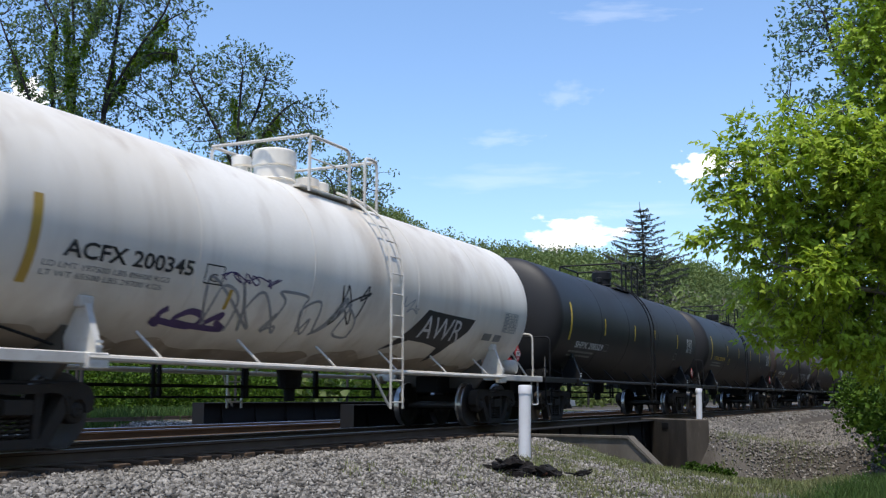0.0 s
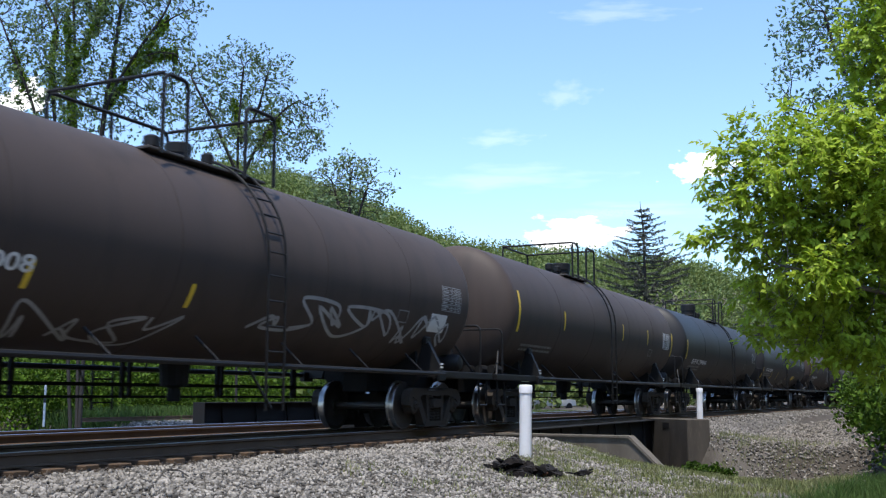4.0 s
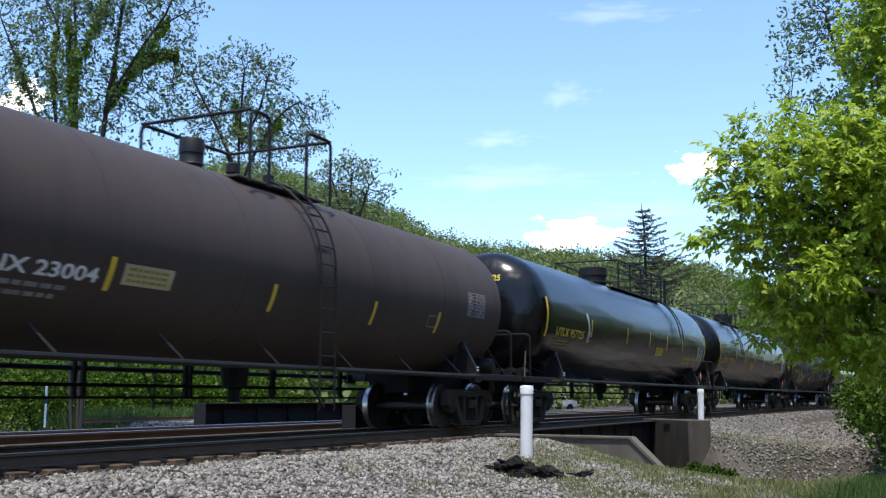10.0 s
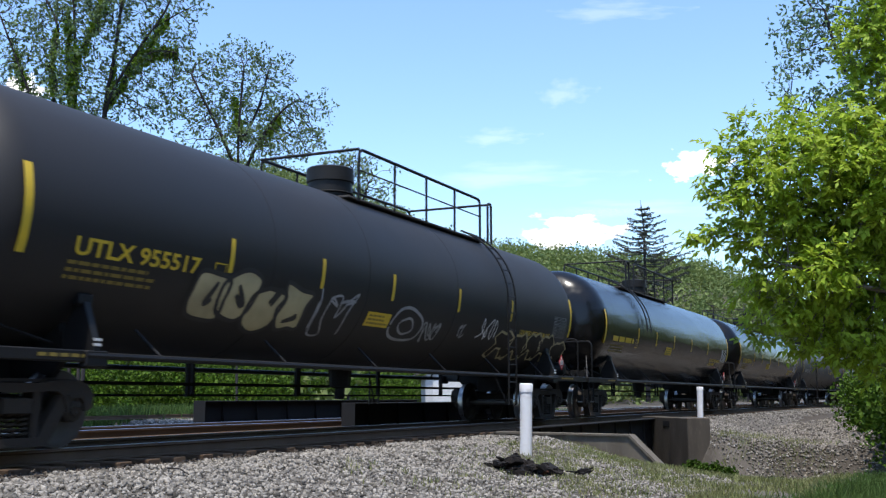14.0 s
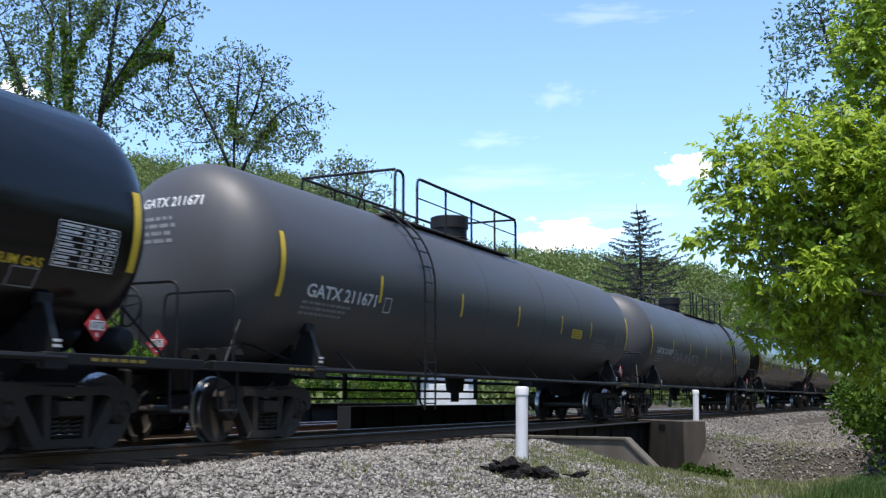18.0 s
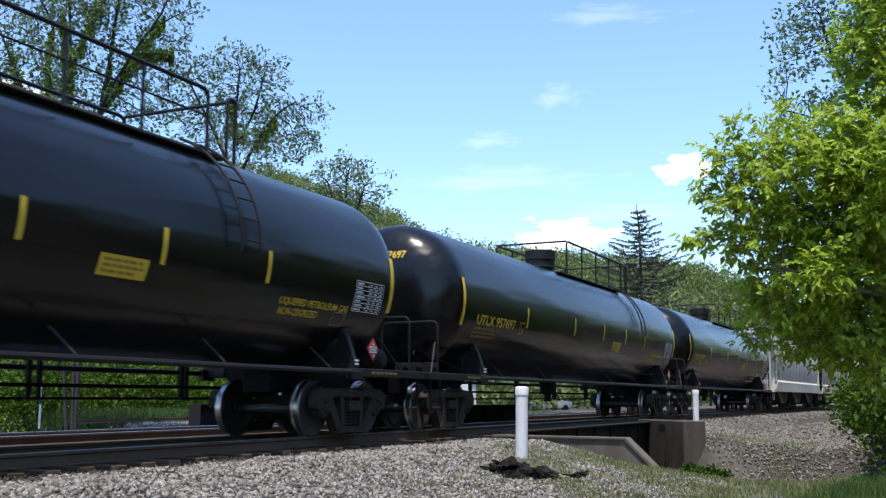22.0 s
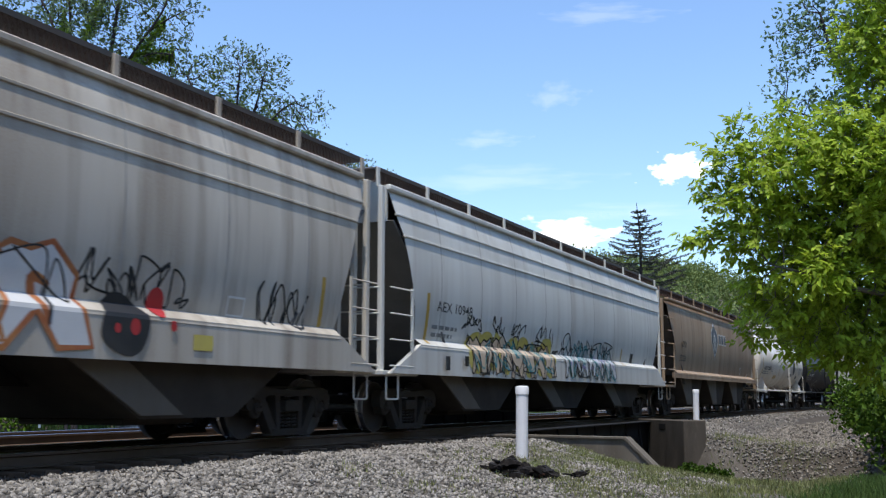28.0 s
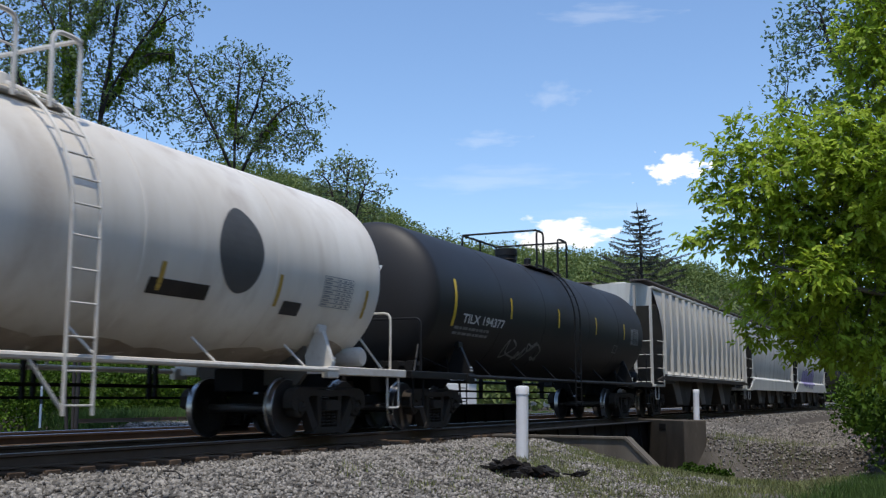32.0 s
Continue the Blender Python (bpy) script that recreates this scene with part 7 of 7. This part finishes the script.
GLOSSY = "long glossy black pressure tank car with yellow lettering"
car, sh, hd = pressure_car(9, "gloss_tank", "long glossy black pressure tank car with a white streak", "UTLX 957725", YEL, True, shift=-0.12)
mark("white_streak", lambda bm: ribbon(bm, curve_through([(-6.05, deg(sh, 9)), (-5.90, deg(sh, 0)), (-5.82, deg(sh, -9)), (-5.80, deg(sh, -19))], 6), 0.11), WHT, sh, car, "white paint streak", fine=True)
pressure_car(10, "gloss_tank", GLOSSY, "UTLX 957709", YEL, False, plate_x=-1.4)
car, sh, hd = pressure_car(11, "black_tank", "long matt black pressure tank car with pale graffiti", "UTLX 955517", YEL, True, gloss=False, plate_x=-1.0, plate_a=(-33, -23), marks_x=(-5.44, -3.09, -0.74, 2.07, 4.92))
sprayed_piece(car, sh, -6.1, -3.3, deg(sh, -45), deg(sh, -12), 81, 4, M["spray_cream"], M["paint_black"], None, False, 0.07, M["paint_black"])
mark("sprayed_tag", scrawl(-3.05, -1.9, deg(sh, -42), deg(sh, -15), 82, 4, 0.04, 5), M["spray_pale"], sh, car, "pale sprayed tag")
mark("sprayed_face", lambda bm: (ribbon(bm, curve_through([(-0.5, deg(sh, -30)), (-0.3, deg(sh, -19)), (0.15, deg(sh, -17)), (0.7, deg(sh, -25)), (0.65, deg(sh, -38)), (0.1, deg(sh, -41)), (-0.35, deg(sh, -38))], 6, True), 0.06), ribbon(bm, curve_through([(-0.15, deg(sh, -27)), (0.2, deg(sh, -24)), (0.4, deg(sh, -32)), (0.1, deg(sh, -36)), (-0.15, deg(sh, -32))], 6, True), 0.05)), M["spray_pale"], sh, car, "grey-green sprayed round shape")
mark("sprayed_tag", scrawl(0.8, 1.5, deg(sh, -40), deg(sh, -24), 83, 3, 0.04, 6), M["spray_pale"], sh, car)
mark("sprayed_tag", scrawl(2.3, 2.7, deg(sh, -33), deg(sh, -22), 84, 2, 0.04, 4), M["spray_pale"], sh, car)
mark("sprayed_tag", scrawl(3.3, 4.4, deg(sh, -32), deg(sh, -15), 85, 4, 0.035, 4), WHT, sh, car, "white sprayed tag")
sprayed_piece(car, sh, 4.5, 9.2, deg(sh, -52), deg(sh, -20), 86, 5, M["bay_steel"], M["spray_cream"], None, True, 0.06)
pressure_car(12, "gloss_tank", GLOSSY, None, YEL, False, plate_x=-1.4)
pressure_car(13, "gloss_tank", GLOSSY, "UTLX 957716", YEL, False, plate_x=-1.3)
GREYISH = "long dull dark-grey pressure tank car with white lettering"
pressure_car(14, "grey_tank", GREYISH, "GATX 211671", WHT, False, gloss=False, plate_x=4.6, plate_a=(-16, -7), size=(1.58, 2.68), marks_x=(-6.41, -2.96, 0.25, 3.3, 5.8))
car, sh, hd = pressure_car(15, "grey_tank", GREYISH + " and scratched tags", "GATX 211678", WHT, True, gloss=False, plate_x=5.6, plate_a=(-16, -7), size=(1.58, 2.68), marks_x=(-6.46, -3.7, -0.82, 2.24, 4.9))
mark("sprayed_tag", scrawl(-5.9, -2.1, deg(sh, -26), deg(sh, -13), 87, 11, 0.03, 5), M["spray_pale"], sh, car, "thin grey sprayed tag")
mark("sprayed_tag", scrawl(-1.1, 1.3, deg(sh, -45), deg(sh, -25), 88, 7, 0.03, 8), M["spray_pale"], sh, car, "thin grey sprayed tag")
mark("sprayed_tag", scrawl(2.3, 3.8, deg(sh, -43), deg(sh, -28), 89, 5, 0.03, 6), M["spray_pale"], sh, car)
pressure_car(16, "gloss_tank", GLOSSY, "UTLX 957872", YEL, True, plate_x=2.25, shift=-0.25)
pressure_car(17, "gloss_tank", GLOSSY, "UTLX 957697", YEL, True)
car, sh, hd = pressure_car(18, "gloss_tank", GLOSSY + " and grey patches", "UTLX 957807", YEL, True, shift=-0.42)
mark("painted_patch", lambda bm: patch(bm, 4.9, 6.7, deg(sh, -49), deg(sh, -42.5), 1, 2), M["spray_pale"], sh, car, "pale grey painted-over patch")
mark("painted_patch", lambda bm: patch(bm, 5.4, 6.45, deg(sh, -40.5), deg(sh, -36.5), 1, 2), M["spray_pale"], sh, car, "pale grey painted-over patch")

car, side = add_car(hopper_car, 19, dict(tag="h19", paint="hopper_grey", label="pale grey covered hopper car with pale end plates", body="pale grey rounded side sheet", shear=True))
lettering("AEX", -7.92, -7.42, 2.92, 3.14, BLK, side, car, 0.0)
lettering("13095", -8.32, -7.1, 2.58, 2.80, BLK, side, car, 0.0)
mark("small_print", bars(-8.6, -7.7, 1.85, 2.15, 2, 19), M["paint_dim"], side, car)
for x, b0, b1 in ((-8.83, 1.64, 2.6), (-5.4, 1.65, 2.05), (-2.2, 1.65, 1.95), (1.2, 1.65, 1.95), (4.6, 1.65, 1.95)):
    mark("reflective_stripe", lambda bm: patch(bm, x - 0.05, x + 0.05, b0, b1), M["paint_ochre"], side, car)
mark("stencil_box", outline_box(5.8, 6.0, 1.75, 1.98), M["paint_dim"], side, car)


class EndSheet:
    """The upper end panel of a hopper, facing the front; x runs to the camera's side."""
    def __init__(self, x):
        self.x = x

    def at(self, x, b, off=0.006):
        return self.x - off, -x, b


ex = EndSheet(-FRONTS[20] / 2 + FRONTS[19] / 2 + 0.50)
lettering("AEX", -0.05, 0.2, 4.22, 4.32, BLK, ex, car, 0.0)
lettering("13095", -0.2, 0.35, 4.05, 4.16, BLK, ex, car, 0.0)

car, side = add_car(hopper_car, 20, dict(tag="h20", paint="hopper_dirty", label="grimy grey covered hopper car with red and white graffiti", body="streaked dirty grey side sheet", mesh_rail=True, board=0.16))
sprayed_piece(car, side, -2.45, 3.4, 1.08, 2.3, 91, 5, M["spray_silver"], M["spray_orange"], None, True, 0.075, M["spray_orange"], tops=(2.15, 2.5, 2.28, 2.52, 2.42))
mark("sprayed_tag", scrawl(-2.3, 3.3, 1.15, 2.2, 95, 7, 0.025, 5), M["paint_black"], side, car, "thin black lines of a sprayed piece", off=0.0155)
for x, b, r in ((-3.17, 2.31, 0.21), (-3.64, 2.2, 0.08), (-3.34, 1.97, 0.1), (-2.9, 2.13, 0.08), (-2.91, 1.8, 0.09), (-2.85, 1.5, 0.12), (-2.55, 1.2, 0.05), (4.79, 1.78, 0.19), (4.3, 1.45, 0.1), (4.0, 1.42, 0.06), (5.0, 1.5, 0.07)):
    mark("sprayed_dot", lambda bm: fan(bm, [(x + r * 0.85 * math.cos(a * math.pi / 8), b + r * math.sin(a * math.pi / 8)) for a in range(16)]), M["spray_red"], side, car, "red sprayed dot", off=0.013)
for x0, x1 in ((-3.1, -2.4), (3.75, 4.55)):
    mark("sprayed_blot", lambda bm: fan(bm, curve_through([(x0, 1.3), (x0 + 0.1, 1.7), ((x0 + x1) / 2, 1.85), (x1, 1.6), (x1 - 0.1, 1.2), ((x0 + x1) / 2, 1.1)], 5, True)), M["paint_black"], side, car, "black sprayed blot", off=0.009)
mark("sprayed_tag", scrawl(-4.4, -3.5, 1.62, 2.05, 92, 4, 0.03, 5), M["paint_black"], side, car, "black sprayed tag")
mark("sprayed_tag", scrawl(3.3, 5.4, 1.75, 2.3, 93, 7, 0.03, 6), M["paint_black"], side, car, "black sprayed tag")
mark("sprayed_tag", scrawl(6.85, 8.25, 1.65, 2.25, 94, 5, 0.035, 5), M["paint_black"], side, car, "black sprayed tag")
mark("small_print", bars(-4.15, -3.2, 1.25, 1.46, 2, 95), M["spray_yellow"], side, car, "yellow sprayed scribble")
mark("stencil_box", outline_box(6.25, 6.65, 1.72, 2.0, 0.03), M["paint_white"], side, car)
mark("reflective_stripe", lambda bm: patch(bm, 8.62, 8.72, 1.72, 2.5), M["paint_ochre"], side, car)
mark("sprayed_patch", lambda bm: patch(bm, 5.4, 5.8, 1.22, 1.42), M["spray_yellow"], side, car, "small pale yellow patch")

car, side = add_car(hopper_car, 21, dict(tag="h21", paint="hopper_pale", label="blue-grey covered hopper car with yellow and teal graffiti", body="blue-grey rounded side sheet", mesh_rail=True, board=0.12))
lettering("AEX 10948", -8.15, -6.45, 2.28, 2.48, BLK, side, car, 0.005)
mark("reflective_stripe", lambda bm: patch(bm, -8.6, -8.48, 1.64, 2.6), M["paint_ochre"], side, car)
mark("small_print", bars(-8.3, -7.1, 1.75, 2.05, 2, 21), M["paint_dim"], side, car)
sprayed_piece(car, side, -6.6, -1.55, 1.07, 1.98, 96, 7, M["spray_peach"], M["paint_black"], M["spray_yellow"], True, 0.04, M["spray_teal"])
mark("sprayed_tag", scrawl(-6.5, -1.6, 1.15, 1.9, 98, 8, 0.035, 4), M["spray_teal"], side, car, "teal sprayed strokes", off=0.014)
mark("sprayed_tag", scrawl(-6.6, -1.5, 1.12, 1.95, 99, 9, 0.03, 5), M["paint_black"], side, car, "black sprayed strokes", off=0.0155)
sprayed_piece(car, side, -0.7, 3.85, 1.12, 2.05, 97, 7, M["spray_silver"], M["paint_black"], None, True, 0.05, M["spray_violet"])
mark("sprayed_tag", scrawl(-0.7, 3.85, 1.15, 2.1, 110, 9, 0.04, 4), M["spray_teal"], side, car, "teal sprayed strokes", off=0.014)
mark("sprayed_tag", scrawl(-0.7, 3.85, 1.15, 2.2, 113, 9, 0.035, 5), M["paint_black"], side, car, "black sprayed strokes", off=0.0155)
for x0, x1, b0, b1, k in ((-6.9, -5.9, 2.0, 2.3, 1), (-5.3, -4.6, 2.0, 2.4, 2), (-4.3, -3.3, 2.0, 2.3, 3), (-2.6, -1.3, 1.9, 2.35, 4), (-1.3, -0.9, 1.7, 1.8, 5), (3.4, 4.0, 1.5, 1.7, 6)):
    mark("sprayed_tag", scrawl(x0, x1, b0, b1, 100 + k, 4, 0.035, 4), M["paint_black"], side, car, "small black sprayed tag")
mark("stencil_box", lambda bm: patch(bm, 5.9, 6.2, 1.7, 2.0), M["paint_black"], side, car)
mark("reflective_stripe", lambda bm: patch(bm, 4.85, 4.93, 1.6, 2.1), M["paint_ochre"], side, car)
mark("stencil_box", lambda bm: (patch(bm, -8.0, -7.8, 1.15, 1.42), patch(bm, -7.1, -6.9, 1.25, 1.45)), M["paint_black"], side, car, off=0.055)
ex = EndSheet(-(FRONTS[22] - FRONTS[21]) / 2 + 0.49)
lettering("AEX", -0.1, 0.35, 4.2, 4.34, BLK, ex, car, 0.0)
lettering("10948", -0.2, 0.45, 3.98, 4.12, BLK, ex, car, 0.0)

car, side = add_car(hopper_car, 22, dict(tag="h22", paint="hopper_brown", label="rust-stained brown covered hopper car with a blue diamond emblem", body="rust-streaked brown side sheet", eave=4.17, top=4.36, sill=(1.36, 1.55), ribs=False, bays=3, square_sill=True, flange=1.9, chord=1.53, seam="bay_tan", rungs=6, mesh_rail=True, board=0.22, inset=0.6,
                                         profile=((4.17, 0.0), (3.5, 0.08), (3.04, 0.5), (2.43, 0.88), (2.0, 0.92), (1.5, 0.85))))
lettering("ADMX", -7.25, -6.35, 2.52, 2.76, BLK, side, car, 0.0)
lettering("52228", -7.4, -6.43, 2.0, 2.22, BLK, side, car, 0.0)


def teardrop(k, z0, z1, w):
    """A diamond with a drawn-out foot."""
    m = (z0 + z1) / 2 + 0.1
    return [(-1.13, z1), (-1.13 + w * 0.5, m + 0.28), (-1.13 + w * 0.5, m - 0.08), (-1.13 + 0.05, z0 + 0.22), (-1.13, z0), (-1.13 - 0.05, z0 + 0.22), (-1.13 - w * 0.5, m - 0.08), (-1.13 - w * 0.5, m + 0.28)]


emblem = mark("emblem", lambda bm: fan(bm, teardrop(0, 2.12, 3.80, 1.32)), WHT, side, car, "blue and white diamond emblem", off=0.006)
mark("emblem_field", lambda bm: fan(bm, teardrop(0, 2.20, 3.72, 1.18)), M["logo_blue"], side, car, off=0.009)
mark("emblem_heart", lambda bm: fan(bm, [(-1.13, 3.38), (-0.82, 2.98), (-1.13, 2.5), (-1.44, 2.98)]), WHT, side, car, off=0.012)
mark("emblem_flower", lambda bm: [fan(bm, [(-1.13 + dx + 0.09 * math.cos(a * math.pi / 4), 2.96 + dz + 0.09 * math.sin(a * math.pi / 4)) for a in range(8)]) for dx, dz in ((0, 0.15), (0, -0.15), (0.15, 0), (-0.15, 0))], M["logo_blue"], side, car, off=0.015)
for k in range(3):
    mark("emblem_bar", lambda bm: patch(bm, -0.26 + 0.56 * k, 0.18 + 0.56 * k, 2.90, 3.36), WHT, side, car, "white-edged slate block", off=0.006)
    mark("emblem_bar_field", lambda bm: patch(bm, -0.21 + 0.56 * k, 0.13 + 0.56 * k, 2.95, 3.31), M["logo_blue"], side, car, off=0.009)
mark("stencil_box", outline_box(4.8, 5.1, 1.75, 2.05, 0.03), M["paint_white"], side, car)
mark("stencil_box", outline_box(-4.2, -3.9, 2.3, 2.6, 0.02), M["paint_dim"], side, car)
ex = EndSheet(-(FRONTS[23] - FRONTS[22]) / 2 + 0.57)
lettering("ADMX 52228", -0.7, 0.75, 3.85, 3.98, BLK, ex, car, 0.0)

car, sh, hd = white_car(23, "ACFX 200385", "white tank car with a grey oval patch and ochre stripes")
mark("small_print", bars(-7.1, -5.0, deg(sh, -25), deg(sh, -17), 2, 23), DIM, sh, car)
stripes(car, sh, [-4.5, -1.6, 2.4], -24, -10, M["paint_ochre"], 0.09)
mark("emergency_plate", lambda bm: patch(bm, -3.1, -2.2, deg(sh, -33), deg(sh, -25), 1, 3), M["paint_ochre"], sh, car, "faded ochre notice plate")
mark("grey_patch", lambda bm: fan(bm, curve_through([(3.45, deg(sh, 2)), (3.6, deg(sh, 17)), (3.95, deg(sh, 26)), (4.35, deg(sh, 17)), (4.5, deg(sh, 2)), (4.35, deg(sh, -14)), (4.0, deg(sh, -20)), (3.65, deg(sh, -13))], 5, True)), M["patch_shade_grey"], sh, car, "dark grey painted-over oval patch", fine=True)
mark("notice_plate", lambda bm: patch(bm, 2.2, 3.4, deg(sh, -26), deg(sh, -18), 1, 3), M["bay_steel"], sh, car, "brown notice plate")
mark("data_table", chart(6.2, 7.1, deg(sh, -20), deg(sh, -2), 31), M["spray_pale"], sh, car, "faded grey data table")
mark("stencil_box", lambda bm: patch(bm, 5.2, 5.7, deg(sh, -28), deg(sh, -20), 1, 2), M["paint_black"], sh, car)
stripes(car, sh, [5.0, 7.6], -24, -6, M["paint_ochre"], 0.09)
mark("sprayed_tag", scrawl(-4.2, -0.9, deg(sh, -38), deg(sh, -20), 111, 6, 0.03, 5), M["spray_silver"], sh, car, "faint sprayed tag")

car, sh, hd = general_car(24, "black_tank", "dull black tank car with white lettering and yellow stripes", "TILX 194377", (-6.5, -4.24, -18.4, -11), WHT, [-3.9, -0.6, 2.6, 5.5], (-9, 9), first=(-6.95, -22, 14), dome=(-0.4, 0.3, 4.55), ladder=0.5, walk_x=(-0.9, 1.5))
mark("sprayed_tag", scrawl(-3.7, -1.2, deg(sh, -46), deg(sh, -26), 112, 4, 0.05, 6), M["paint_dim"], sh, car, "faint grey sprayed tag")
add_car(hopper_car, 25, dict(tag="h25", paint="hopper_grey", label="grey covered hopper car with vertical side stakes", body="grey stake-sided sheet", stakes=16, ribs=False, sill=(1.25, 1.45), sill_paint="bay_steel"))
add_car(hopper_car, 26, dict(tag="h26", paint="hopper_pale", label="pale grey rounded covered hopper car", body="smooth pale grey side sheet", ribs=False))
car, side = add_car(hopper_car, 27, dict(tag="h27", paint="hopper_pale", label="pale grey covered hopper car with violet graffiti", body="smooth pale grey side sheet", ribs=False))
sprayed_piece(car, side, -4.5, 1.0, 1.3, 2.6, 120, 5, M["spray_violet"], M["spray_purple"])
general_car(28, "black_tank", "dull black tank car at the end of the view", None, (-6.4, -4, -20, -12), WHT, [-3.5, 0, 3.5], (-9, 9))


# ---- what moves ----
def motions():
    """The train rolls past; its wheels turn as it goes."""
    for car in CARS:
        rows = []
        for k in range(33):
            x, y, a = on_line(car["u"] - travelled(k))
            rows.append((k, pose(x, y, 0, 0, 0, a)))
        walk(car, rows)
    for ob, x, y, z, drift in CLOUDS:
        walk(ob, [(0, pose(x, y, z)), (32, pose(x + drift, y, z))])
    for w, car, dx in WHEELSETS:
        # the wheels are keyed, frame by frame, while they pass before the camera
        near = [k for k in range(0, 32 * FPS + 1) if -22 < car["u"] - travelled(k / FPS) < 22]
        if not near:
            continue
        a = car["u"]
        rows = [(k / FPS, pose(dx, 0, 0.457, 0, -math.degrees((travelled(k / FPS)) / 0.457) % 360)) for k in near]
        if near[0] > 0:
            rows.insert(0, (0, rows[0][1]))
        if near[-1] < 32 * FPS:
            rows.append((32, rows[-1][1]))
        walk(w, rows)


motions()
